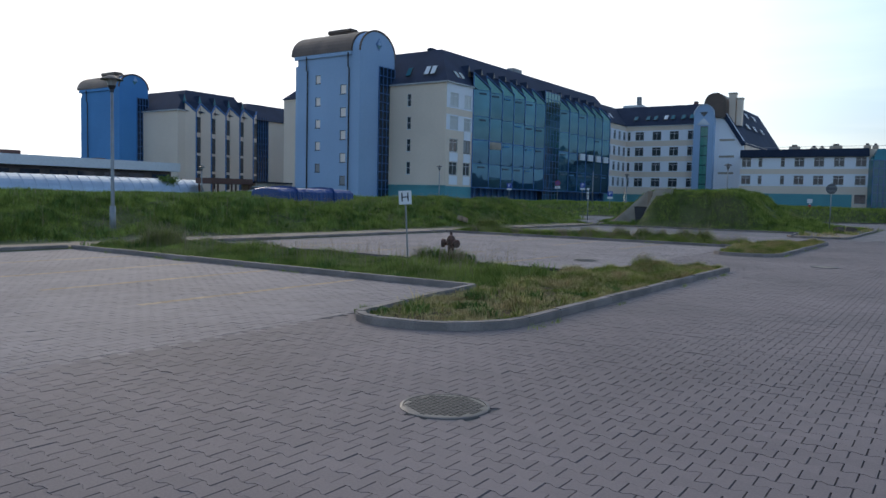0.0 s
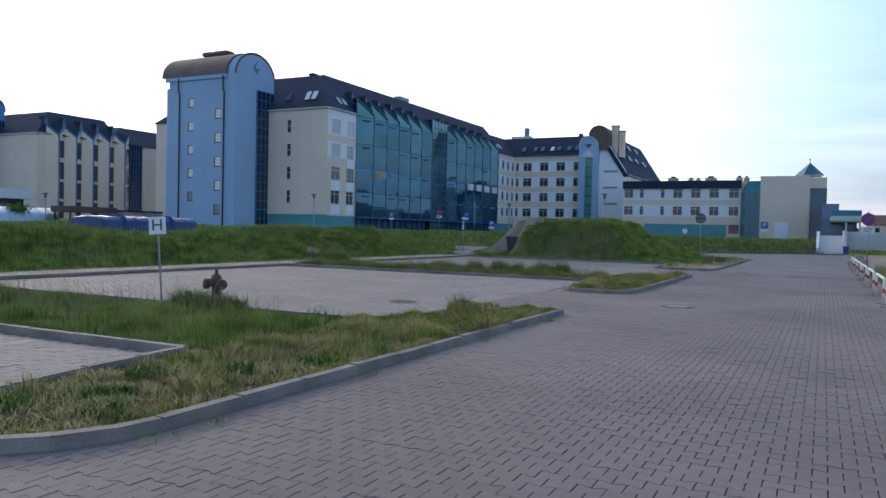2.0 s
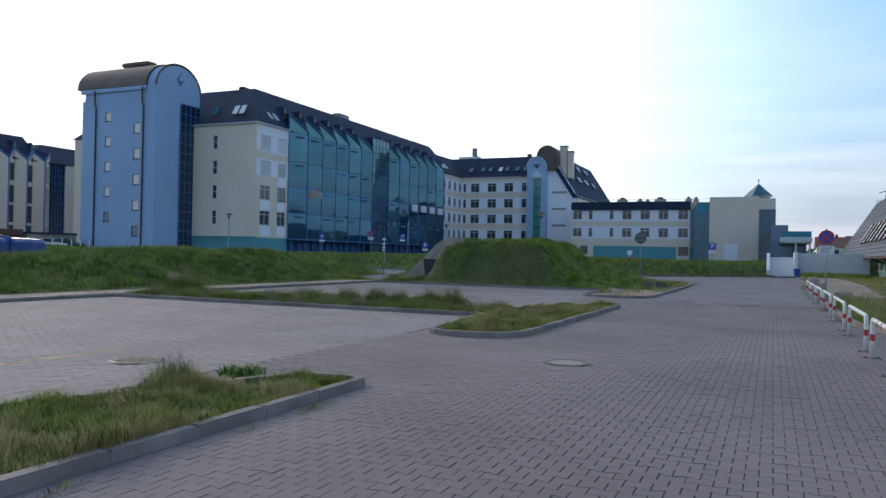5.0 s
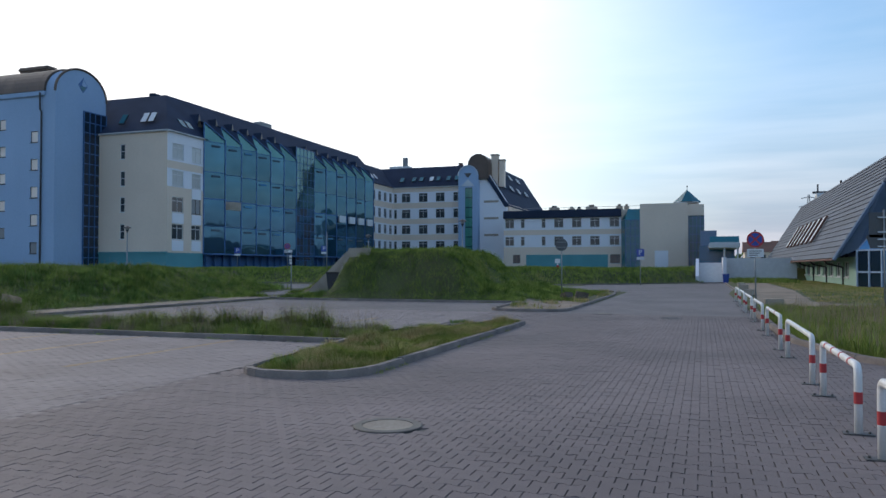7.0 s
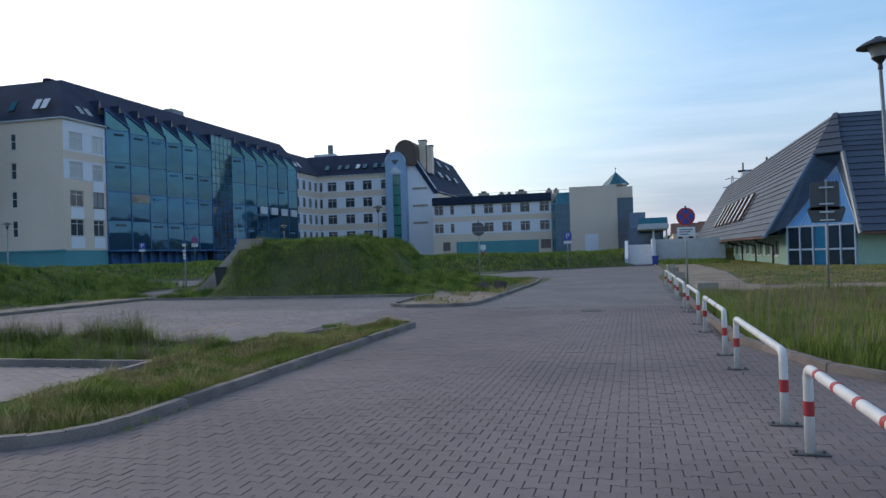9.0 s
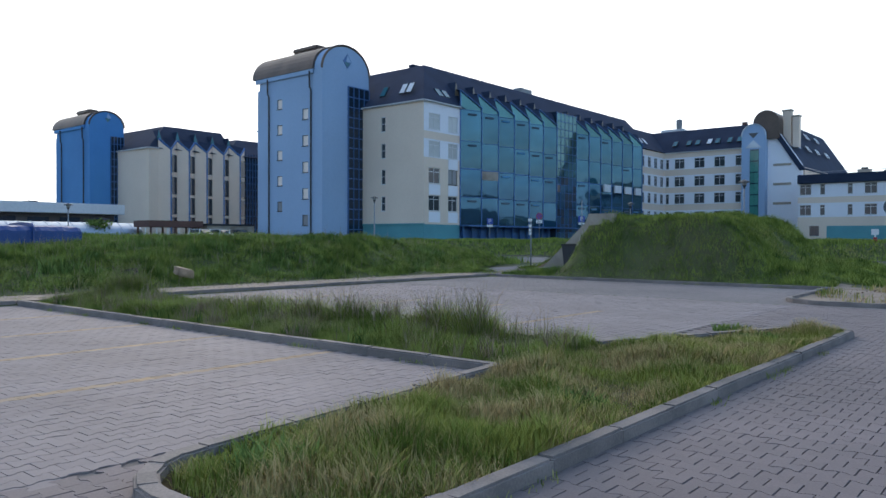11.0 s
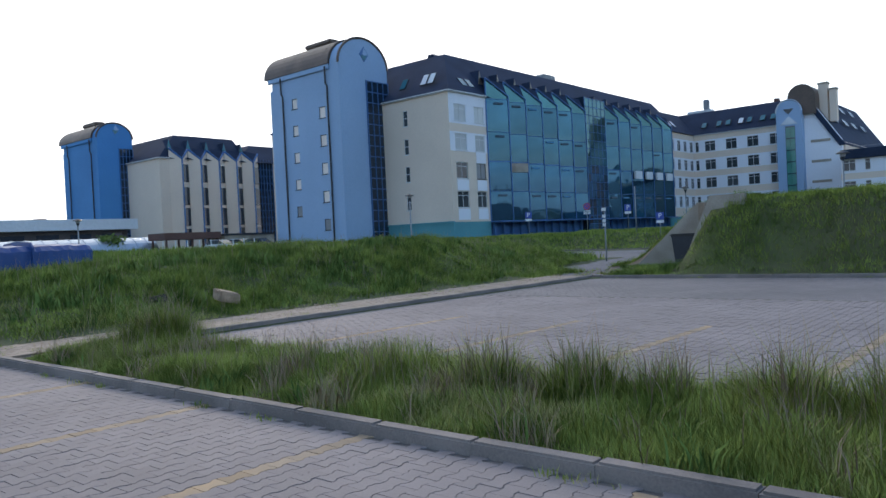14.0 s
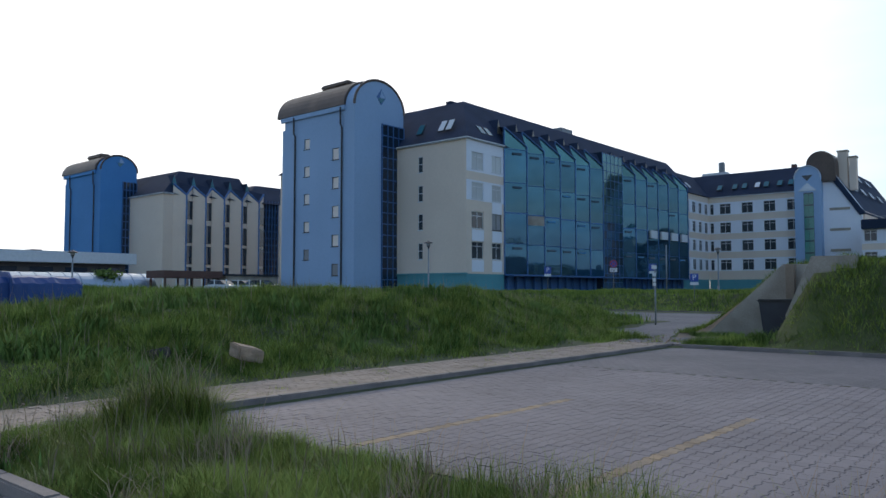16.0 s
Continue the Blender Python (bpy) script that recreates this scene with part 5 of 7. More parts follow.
for pts in (((8.3, 71.2, 2.76), (EX + 0.1, west_cut, EZ), (hipx - 0.1, hipy + 0.8, OZ - 0.1)), ((11.0, 66.9, 2.76), (south_cut, EY + 0.1, EZ), (hipx + 1.25, hipy - 0.02, OZ - 0.1)), ((hipx - 0.05, hipy + 0.8, OZ - 0.12), (hipx + 1.25, hipy, OZ - 0.12), (hipx + 1.6, hipy + 1.6, OZ - 0.12))):
    sf = bmesh.new()
    tipv = (10.95, 70.3, 6.25)
    sf.faces.new([sf.verts.new(p) for p in (*pts[:2], pts[2], *([tipv] if pts[2][2] > 6.55 else []))])
    bmesh.ops.solidify(sf, geom=sf.faces, thickness=0.05)
    part("soffit", sf, M_SOFFIT, house)
part("flat_roof", boxed(AX, FX, AY, FY - 4.5, AZ - 0.2, AZ + 0.02), M_SHINGLE, house)
bm = bmesh.new()
vs = [bm.verts.new(p) for p in ((EX, FY, EZ), (FX, FY, EZ), (FX, FY - 4.5, AZ), (AX, FY - 4.5, AZ))]
bm.faces.new(vs)
part("roof_end", bm, M_SLATE, house)
bg = bmesh.new()
tube(bg, [(EX, west_cut, EZ - 0.1), (hipx - 0.05, hipy + 0.85, OZ)], 0.13, 6)
part("bargeboard", bg, M_SOFFIT, house, "grey-blue bargeboard")
bg = bmesh.new()
tube(bg, [(south_cut, EY, EZ - 0.1), (hipx + 1.3, hipy - 0.05, OZ)], 0.13, 6)
part("bargeboard", bg, M_GALV, house, "pale bargeboard")
# glazed corner: upright panes, then a fan of blue glass
P0, P1 = Vector((8.3, 71.2, 0)), Vector((11.0, 66.9, 0))
uu = (P1 - P0).normalized()
mg = Matrix(((uu.x, -uu.y, 0, P0.x), (uu.y, uu.x, 0, P0.y), (0, 0, 1, 0), (0, 0, 0, 1)))
L = (P1 - P0).length
fr = bmesh.new()
for i in range(6):
    box(fr, L * i / 5 - 0.045, L * i / 5 + 0.045, -0.1, 0.05, 0, 2.7)
for z in (0.05, 1.25, 2.65):
    box(fr, -0.06, L + 0.06, -0.09, 0.04, z, z + 0.1)
gc = part("corner_glazing", fr, M_PALEBLUE, house, "blue-framed corner window wall", mg)
for i in range(5):
    for z0, z1 in ((0.16, 1.24), (1.36, 2.64)):
        part("pane", boxed(L * i / 5 + 0.07, L * (i + 1) / 5 - 0.07, -0.03, 0.0, z0, z1), M_GLASSBLUE if i % 3 == 2 else M_GLASSDARK, gc, "", mg)
tip = Vector((10.95, 70.3, 6.25))
fan = bmesh.new()
vs = [fan.verts.new(P0 + uu * (L * i / 5) + Vector((0, 0, 2.76))) for i in range(6)] + [fan.verts.new(tip)]
for i in range(5):
    fan.faces.new((vs[i], vs[i + 1], vs[6]))
fg = part("glass_fan", fan, M_DEEPBLUE, house, "blue glass fan under the hip")
rb = bmesh.new()
for i in range(6):
    tube(rb, [P0 + uu * (L * i / 5) + Vector((0, -0.05, 2.76)), tip], 0.035, 6)
part("ribs", rb, M_PALEBLUE, fg)
part("recess_wall", prismed([(P0.x + 0.4, P0.y + 0.4), (P1.x + 0.4, P1.y + 0.4), (P1.x + 4, P1.y + 0.4), (P0.x + 0.4, P0.y + 6)], "z", 0, 2.6), M_BLUETRIM, house)
part("gutter", boxed(EX - 0.12, EX + 0.05, west_cut, FY, EZ - 0.16, EZ + 0.0, 0.03), M_BROWN, house)
part("gutter", boxed(south_cut, FX, EY - 0.12, EY + 0.05, EZ - 0.16, EZ, 0.03), M_BROWN, house)
for y in (76, 83.5, 91):
    dp = bmesh.new()
    tube(dp, [(EX - 0.03, y, EZ - 0.1), (EX + 0.2, y, EZ - 0.35), (WX - 0.12, y, EZ - 0.6), (WX - 0.12, y, 0)], 0.07, 8)
    part("drainpipe", dp, M_DARKMETAL, house)
slope = Vector((AX - EX, 0, AZ - EZ)).normalized()
for i in range(7):
    y = 88.0 + 3.2 * i
    m = Matrix.Translation(Vector((EX, y, EZ)) + slope * 2.9 + Vector((-0.22, 0, 0.12))) @ pose(0, 0, 0, 0, -math.degrees(math.atan2(slope.z, slope.x)), 0)
    rw = part("roof_light", boxed(-1.3, 1.3, -0.5, 0.5, -0.06, 0.1), M_BROWN, house, "slanting roof light", m)
    part("pane", boxed(-1.2, 1.2, -0.3, 0.3, 0.105, 0.125), M_SIGNWHITE, rw, "", m)
vp = part("vent_pipe", tube(bmesh.new(), [(19.7, 73.6, AZ - 0.1), (19.7, 73.6, AZ + 0.95)], 0.13, 10), M_BROWN, house)
part("cap", turned(bmesh.new(), [(0.24, 0), (0.24, 0.04), (0.05, 0.14)], 10), M_DARKMETAL, vp, "", Matrix.Translation((19.7, 73.6, AZ + 0.97)))
part("vent_pipe", tube(bmesh.new(), [(11.8, 99.5, AZ - 0.1), (11.8, 99.5, AZ + 0.6)], 0.1, 8), M_DARKMETAL, house)
rv = part("roof_vent", boxed(12.7, 14.2, 123, 125, AZ, AZ + 1.5, 0.05), M_WINFRAME, house)
part("cowl", boxed(12.3, 14.8, 123.6, 124.2, AZ + 1.51, AZ + 1.75), M_DARKMETAL, rv)
part("pipe", tube(bmesh.new(), [(12.9, 123.9, AZ + 1.76), (12.9, 123.9, AZ + 2.7)], 0.1, 8), M_DARKMETAL, rv)

# ---- grass ----
rng = np.random.default_rng(7)


def blades(name, xy, h, width, mat, label, lean=0.45, base=None, simple=False):
    """Bent grass blades (three triangles each, or one where simple) at the given places, in one mesh."""
    n = len(xy)
    z0 = height(xy[:, 0], xy[:, 1]) if base is None else np.full(n, base)
    z0 = np.maximum(z0, 0.03) - 0.02
    a = rng.uniform(0, 2 * np.pi, n)
    d = np.stack([np.cos(a), np.sin(a)], 1)
    side = np.stack([-d[:, 1], d[:, 0]], 1) * (width * rng.uniform(0.6, 1.4, n))[:, None] / 2
    reach = (h * lean * rng.uniform(0.2, 1.3, n))[:, None]
    p = np.zeros((n, 5, 3))
    p[:, 0, :2], p[:, 1, :2] = xy - side, xy + side
    p[:, 2, :2], p[:, 3, :2] = xy + d * reach * 0.35 + side * 0.8, xy + d * reach * 0.35 - side * 0.8
    p[:, 4, :2] = xy + d * reach
    p[:, 0, 2] = p[:, 1, 2] = z0
    p[:, 2, 2] = p[:, 3, 2] = z0 + h * 0.6
    p[:, 4, 2] = z0 + h * rng.uniform(0.85, 1.0, n)
    base_i = (np.arange(n) * 5)[:, None]
    tris = np.concatenate([base_i + np.array([[0, 1, 2]]), base_i + np.array([[0, 2, 3]]), base_i + np.array([[3, 2, 4]])], 1).reshape(-1, 3)
    if simple:
        p = p[:, (0, 1, 4)]
        p[:, :2, :2] += (p[:, :2, :2] - xy[:, None]) * 0.4
        tris = np.arange(n * 3).reshape(-1, 3)
    me = bpy.data.meshes.new(name)
    me.vertices.add(p.shape[0] * p.shape[1])
    me.vertices.foreach_set("co", p.ravel())
    me.loops.add(len(tris) * 3)
    me.loops.foreach_set("vertex_index", tris.ravel().astype(np.int32))
    me.polygons.add(len(tris))
    me.polygons.foreach_set("loop_start", (np.arange(len(tris)) * 3).astype(np.int32))
    me.update(calc_edges=True)
    me.materials.append(mat)
    return tagged(new(name, me), label, "grass", kind="stuff")


def scatter(rects, per_m2):
    out = []
    for x0, x1, y0, y1 in rects:
        n = int((x1 - x0) * (y1 - y0) * per_m2)
        out.append(np.stack([rng.uniform(x0, x1, n), rng.uniform(y0, y1, n)], 1))
    return np.concatenate(out)


def patchy(xy, s, k=0.0):
    x, y = xy[:, 0], xy[:, 1]
    return 0.5 + 0.5 * np.clip(lumps(x, y, s, k) + 0.5 * lumps(x, y, s * 2.7, k + 2), -1, 1)


def inset_head(xy, d):
    """Keeps points inside a head's outline."""
    return xy[in_outline(xy[:, 0], xy[:, 1], head_rim(d), 0.16)]


def strip_rect(d):
    return (LOT_W + 0.1, d["x"][1] + 0.1, d["y"][0] + 0.1, d["y"][1] - 0.1)


def hem(xy, d, low=0.3, reach=0.75):
    """How tall the grass of a strip stands: trodden and thin along the kerbs, full in the middle."""
    y0, y1 = d["y"]
    far = y1 - xy[:, 1] + (0.45 if d is ISL2 else 0.0)
    return low + (1 - low) * smooth(0.05, reach, np.minimum(xy[:, 1] - y0, far) + 0.18 * lumps(xy[:, 0], xy[:, 1], 2.2))


# first island: short dry turf on the head, taller green strip behind
xy = inset_head(scatter([(*ISL1["hx"], *ISL1["hy"])], 5200), ISL1)
f = patchy(xy, 2.3)
xy = xy[rng.uniform(0, 1, len(xy)) < -0.12 + 1.1 * f + 0.35 * smooth(12, 17, xy[:, 1])]
south = xy[:, 1] + 0.8 * lumps(xy[:, 0], xy[:, 1], 1.4) < 12.9
st = xy[south]
dry = patchy(st, 2.1, 5) + 0.14 * rng.normal(0, 1, len(st)) > 0.52
blades("island_grass", st[dry], 0.02 + 0.17 * patchy(st[dry], 3.6) ** 2 * rng.uniform(0.3, 1.3, dry.sum()), 0.009, M_STRAW, "thin straw-dry grass over bare soil", 1.0, 0.035)
st = st[~dry]
blades("island_grass", st, 0.025 + 0.24 * patchy(st, 3.4, 2) ** 2 * rng.uniform(0.3, 1.3, len(st)), 0.011, M_GRASS_DRY, "low green weeds and grass over bare soil", 1.0, 0.035)
xy = xy[~south]
blades("island_grass", xy, (0.035 + 0.24 * patchy(xy, 2.3) ** 1.6 * rng.uniform(0.3, 1.3, len(xy)) + 0.05 * smooth(13, 18, xy[:, 1]) * (1 - smooth(18.6, 20, xy[:, 1]))), 0.007, M_GRASS_DRY, "patchy green and straw-dry grass on the island", 0.8, 0.035)
xy = scatter([strip_rect(ISL1)], 2100)
blades("island_grass", xy, (0.07 + 0.36 * patchy(xy, 1.1, 1) ** 1.3) * rng.uniform(0.35, 1.15, len(xy)) * hem(xy, ISL1, 0.3, 1.2), 0.008, M_GRASS, "tall green grass round the hydrant", 0.65, 0.035)
xy = inset_head(scatter([(-8.5, -6.6, 14.5, 20.2)], 900), ISL1)
blades("island_grass", xy, (0.04 + 0.15 * patchy(xy, 1.4, 1) ** 1.5) * rng.uniform(0.35, 1.15, len(xy)), 0.008, M_GRASS, "green grass at the back of the island head", 0.7, 0.035)
# second island
xy = inset_head(scatter([(*ISL2["hx"], *ISL2["hy"])], 3600), ISL2)
blades("island_grass", xy, (0.05 + 0.30 * patchy(xy, 1.8, 2) ** 1.5) * rng.uniform(0.4, 1.2, len(xy)), 0.007, M_GRASS_DRY, "patchy short grass on the island", 0.8, 0.035)
xy = scatter([strip_rect(ISL2)], 4300)
tall = 0.08 + 0.36 * patchy(xy, 0.9, 3) ** 1.25
blades("island_grass", xy, tall * rng.uniform(0.3, 1.15, len(xy)) * hem(xy, ISL2), 0.0065, M_GRASS, "lush tall green grass of the island", 0.75, 0.035)
xy = scatter([(LOT_W + 0.1, -8.4, 32.3, 33.56)], 700)
xy = xy[patchy(xy, 1.3, 6) > 0.42]
blades("island_grass", xy, (0.26 + 0.32 * patchy(xy, 1.7, 8)) * rng.uniform(0.5, 1.1, len(xy)), 0.006, M_GRASS, "taller grass clumps along the far kerb", 0.6, 0.035)
xy = scatter([strip_rect(ISL2)], 700)
xy = xy[patchy(xy, 2.6, 13) > 0.68]
blades("island_grass", xy, rng.uniform(0.12, 0.46, len(xy)), 0.008, M_STALK, "pale bleached clumps in the grass", 0.9, 0.035)
xy = scatter([(LOT_W + 0.2, -8.4, 31.7, 33.4), (LOT_W + 0.2, -9, 13, 16)], 26)
blades("seed_stalks", xy, rng.uniform(0.4, 0.85, len(xy)), 0.006, M_STALK, "thin brownish seed stalks above the grass", 0.45, 0.035)


def tussock(x, y, r, h, label):
    n = int((1700 if r > 0.55 else 900) * r / 0.4)
    a, q = rng.uniform(0, 2 * np.pi, n), r * np.sqrt(rng.uniform(0, 1, n))
    xy = np.stack([x + q * np.cos(a), y + q * np.sin(a)], 1)
    ob = blades("tussock", xy, h * rng.uniform(0.5, 1.05, n) * (1.1 - 0.5 * q / r), 0.0075, M_GRASS, label, 0.9, 0.035)
    ob["category"] = "grass tuft"
    return ob


for x, y, r, h in ((-20.6, 33.0, 0.6, 0.98), (-10.0, 32.7, 0.34, 0.84), (-10.75, 32.75, 0.36, 0.78), (-11.8, 32.7, 0.34, 0.66), (-12.5, 32.6, 0.4, 0.78), (-13.6, 32.6, 0.4, 0.7), (-15.0, 32.4, 0.45, 0.6), (-11.1, 15.6, 0.35, 0.5), (-12.2, 15.9, 0.3, 0.45), (-7.6, 18.8, 0.3, 0.45), (-20.5, 14.3, 0.6, 0.8)):
    tussock(x, y, r, h, "dense tall tuft of green grass")
    a, q = rng.uniform(0, 2 * np.pi, 90), 0.8 * r * np.sqrt(rng.uniform(0, 1, 90))
    xy = np.stack([x + q * np.cos(a), y + q * np.sin(a)], 1)
    blades("seed_stalks", xy, h * rng.uniform(0.85, 1.3, 90), 0.007, M_STALK, "brownish seed heads over the grass tuft", 0.5, 0.035)

# broad-leaved weeds among the tall grass of the strips
xy = scatter([strip_rect(ISL2), strip_rect(ISL1)], 260)
xy = xy[patchy(xy, 1.6, 11) > 0.72]
blades("weeds", xy, rng.uniform(0.08, 0.28, len(xy)), 0.02, M_LEAF, "broad-leaved weeds among the tall grass", 0.75, 0.05)["category"] = "weeds"
# leafy weeds on the heads of the islands
for x, y, r, h in ((-11.45, 15.85, 0.4, 0.5), (-11.95, 15.95, 0.4, 0.55), (-11.2, 16.2, 0.3, 0.42), (-6.6, 9.6, 0.2, 0.2), (-7.5, 10.9, 0.22, 0.24), (-6.9, 11.6, 0.2, 0.22), (-7.6, 9.4, 0.2, 0.18), (-6.4, 13.6, 0.2, 0.2), (-6.9, 19.6, 0.3, 0.15), (-7.6, 20.0, 0.3, 0.18), (-6.5, 17.8, 0.25, 0.2), (-7.2, 10.2, 0.25, 0.14), (-6.6, 12.6, 0.22, 0.13), (-8.0, 8.9, 0.25, 0.12), (-7.0, 35.9, 0.3, 0.14), (-7.6, 36.6, 0.3, 0.16), (-7.3, 27.0, 0.3, 0.25), (-6.7, 29.8, 0.3, 0.22), (-21.0, 50.3, 0.4, 0.3), (-19.6, 51.2, 0.5, 0.6), (-18.6, 50.9, 0.5, 0.5), (-22.8, 54.4, 0.5, 0.25), (-21.8, 54.2, 0.45, 0.3), (-21.0, 54.4, 0.4, 0.3)):
    n = int(260 * r / 0.3)
    a, q = rng.uniform(0, 2 * np.pi, n), r * np.sqrt(rng.uniform(0, 1, n))
    xy = np.stack([x + q * np.cos(a), y + q * np.sin(a)], 1)
    blades("weeds", xy, h * rng.uniform(0.3, 0.95, n), 0.018, M_LEAF, "clump of leafy green weeds", 0.8, 0.05)["category"] = "weeds"

# bank along the lots
xy = scatter([(-33.5, LOT_W - 1.6, 6, 60)], 760)
d = LOT_W - xy[:, 0]
keep = (rng.uniform(0, 1, len(xy)) < smooth(1.9, 3.0, d + 0.5 * lumps(xy[:, 0], xy[:, 1], 1.5))) & ~((xy[:, 1] > 53) & (height(xy[:, 0], xy[:, 1]) < 0.02))
xy = xy[keep]
blades("bank_grass", xy, (0.08 + 0.40 * patchy(xy, 1.1, 4) ** 1.4) * rng.uniform(0.35, 1.2, len(xy)), 0.014, M_GRASS_BANK, "rough tall grass and weeds on the bank", 1.0, simple=True)
xy = xy[::110]
blades("seed_stalks", xy, rng.uniform(0.3, 0.75, len(xy)), 0.011, M_STALK, "brownish seed stalks over the bank", 0.35, simple=True)
xy = scatter([(-60, -33.5, 0, 60), (-33.5, LOT_W - 1.6, -12, 6), (-62, LOT_W - 1.6, 60, 80)], 55)
xy = xy[height(xy[:, 0], xy[:, 1]) > 0.06]
blades("bank_grass", xy, (0.2 + 0.35 * patchy(xy, 0.4, 5)) * rng.uniform(0.5, 1.2, len(xy)), 0.05, M_GRASS_BANK, "rough grass behind the bank", 0.5, simple=True)
# broad-leaved weeds on the bank
xy = scatter([(-30, LOT_W - 2.5, 8, 56)], 260)
xy = xy[(patchy(xy, 1.2, 9) > 0.64)]
xy = xy[height(xy[:, 0], xy[:, 1]) > 0.04]
blades("weeds", xy, 0.15 + 0.25 * rng.uniform(0, 1, len(xy)) ** 2, 0.04, M_LEAF, "dark broad-leaved weeds on the bank", 0.7)
# mound
xy = scatter([(-25.0, -7.0, 50.2, 65.5)], 560)
hz = height(xy[:, 0], xy[:, 1])
xy = xy[(hz > 0.04) & ~((xy[:, 0] > -23) & (xy[:, 0] < -18.0) & (xy[:, 1] > 51.95) & (xy[:, 1] < 55.35)) & ~((xy[:, 0] > -9.0) & (xy[:, 1] < 51.5)) & ~((xy[:, 0] < -18.1) & (xy[:, 0] > -19.6) & (xy[:, 1] > 51.7) & (xy[:, 1] < 52.3))]
blades("mound_grass", xy, (0.08 + 0.34 * patchy(xy, 0.9, 6) ** 1.3) * rng.uniform(0.4, 1.2, len(xy)), 0.018, M_GRASS_BANK, "green grass over the mound", 0.9, simple=True)
# dry corner by the road, lot edges, far banks
xy = scatter([(-8.7, -6.1, 44.2, 65.5)], 160)
xy = xy[patchy(xy, 1.2, 7) > 0.68]
blades("corner_grass", xy, 0.06 + 0.2 * rng.uniform(0, 1, len(xy)), 0.02, M_GRASS_DRY, "sparse dry weeds on the sandy corner", 0.6, 0.06)
xy = scatter([(-60, 6, 80, 104)], 60)
hz = height(xy[:, 0], xy[:, 1])
xy = xy[hz > 0.06]
xy = xy[~((xy[:, 0] > -2.1) & (xy[:, 1] > 95.5))]
blades("far_bank_grass", xy, (0.2 + 0.3 * patchy(xy, 0.5, 8)) * rng.uniform(0.6, 1.2, len(xy)), 0.05, M_GRASS_BANK, "grass on the bank before the hospital", 0.5, simple=True)
# rough grass beside the rails
xy = scatter([(0.7, 12.5, 26.5, 45.5)], 900)
edge = np.interp(xy[:, 1], [26.4, 27.3, 28.9, 31.2, 34.2, 38, 46], [9, 4.6, 2.75, 1.4, 0.72, 0.62, 0.62])
xy = xy[xy[:, 0] > edge + 0.12]
blades("rough_grass", xy, (0.16 + 0.34 * patchy(xy, 0.7, 10)) * rng.uniform(0.4, 1.15, len(xy)), 0.009, M_GRASS, "knee-high rough green grass beside the rails", 0.5, 0.06)
xy = scatter([(0.9, 12.5, 28, 45.5)], 45)
edge = np.interp(xy[:, 1], [26.4, 27.3, 28.9, 31.2, 34.2, 38, 46], [9, 4.6, 2.75, 1.4, 0.72, 0.62, 0.62])
xy = xy[xy[:, 0] > edge + 0.25]
blades("seed_stalks", xy, rng.uniform(0.4, 0.75, len(xy)), 0.007, M_STALK, "brownish seed heads above rough grass", 0.3, 0.06)
xy = scatter([(3.2, 14, 45.5, 49.5), (3.6, 14, 53, 68), (3.6, 8, 68, 96)], 130)
blades("lawn", xy, rng.uniform(0.03, 0.13, len(xy)), 0.025, M_GRASS_DRY, "mown green grass round the pavilion", 0.5)
# pebbles and tufts on the sandy strips
n = 900
xy = np.concatenate([np.stack([LOT_W - 0.15 - 2.2 * rng.uniform(0, 1, n) ** 1.3, rng.uniform(18, 55, n)], 1), scatter([(-8.6, -6.1, 44.3, 65)], 8)])
octa = np.array([(1, 0, 0), (0, 1, 0), (-1, 0, 0), (0, -1, 0), (0, 0, 1), (0, 0, -1)], float)
size = 0.012 + 0.045 * rng.uniform(0, 1, len(xy)) ** 3
co = octa[None] * size[:, None, None] * rng.uniform(0.6, 1.3, (len(xy), 6, 3)) * np.array([1, 1, 0.7])
co[:, :, :2] += xy[:, None]
co[:, :, 2] += (np.maximum(height(xy[:, 0], xy[:, 1]), 0.05) + size * 0.3)[:, None]
tri = np.array([(0, 1, 4), (1, 2, 4), (2, 3, 4), (3, 0, 4), (1, 0, 5), (2, 1, 5), (3, 2, 5), (0, 3, 5)])
me = bpy.data.meshes.new("pebbles")
me.from_pydata(co.reshape(-1, 3).tolist(), [], (np.arange(len(xy))[:, None, None] * 6 + tri[None]).reshape(-1, 3).tolist())
me.materials.append(M_ROCK)
tagged(new("pebbles", me), "small brown pebbles on the sandy strips", "pebbles", kind="stuff")
c = np.stack([LOT_W - 0.2 - 2.0 * rng.uniform(0, 1, 150), rng.uniform(16, 55, 150)], 1)
xy = np.repeat(c, 30, 0) + rng.normal(0, 0.07, (4500, 2))
blades("sand_weeds", xy, rng.uniform(0.03, 0.14, len(xy)), 0.01, M_GRASS, "small tufts of weed in the sand", 0.8, simple=True)
# weeds in the kerb joints
pts = []
for x, ya, yb in ((-5.7, 8.5, 20.5), (-5.85, 26.5, 37.5), (LOT_W + 0.12, 0, 49)):
    for _ in range(7):
        y = rng.uniform(ya, yb)
        pts.append(np.stack([x + rng.normal(0, 0.03, 26), y + rng.normal(0, 0.1, 26)], 1))
for y, xa, xb in ((12.1, -21, -9), (30.85, -21, -9), (LOT_N - 0.12, -21, -9.5)):
    for _ in range(8):
        x = rng.uniform(xa, xb)
        pts.append(np.stack([x + rng.normal(0, 0.1, 26), y + rng.normal(0, 0.03, 26)], 1))
xy = np.concatenate(pts)
blades("kerb_weeds", xy, rng.uniform(0.02, 0.08, len(xy)), 0.008, M_GRASS, "small weeds along the kerbs", 0.8, 0.01)

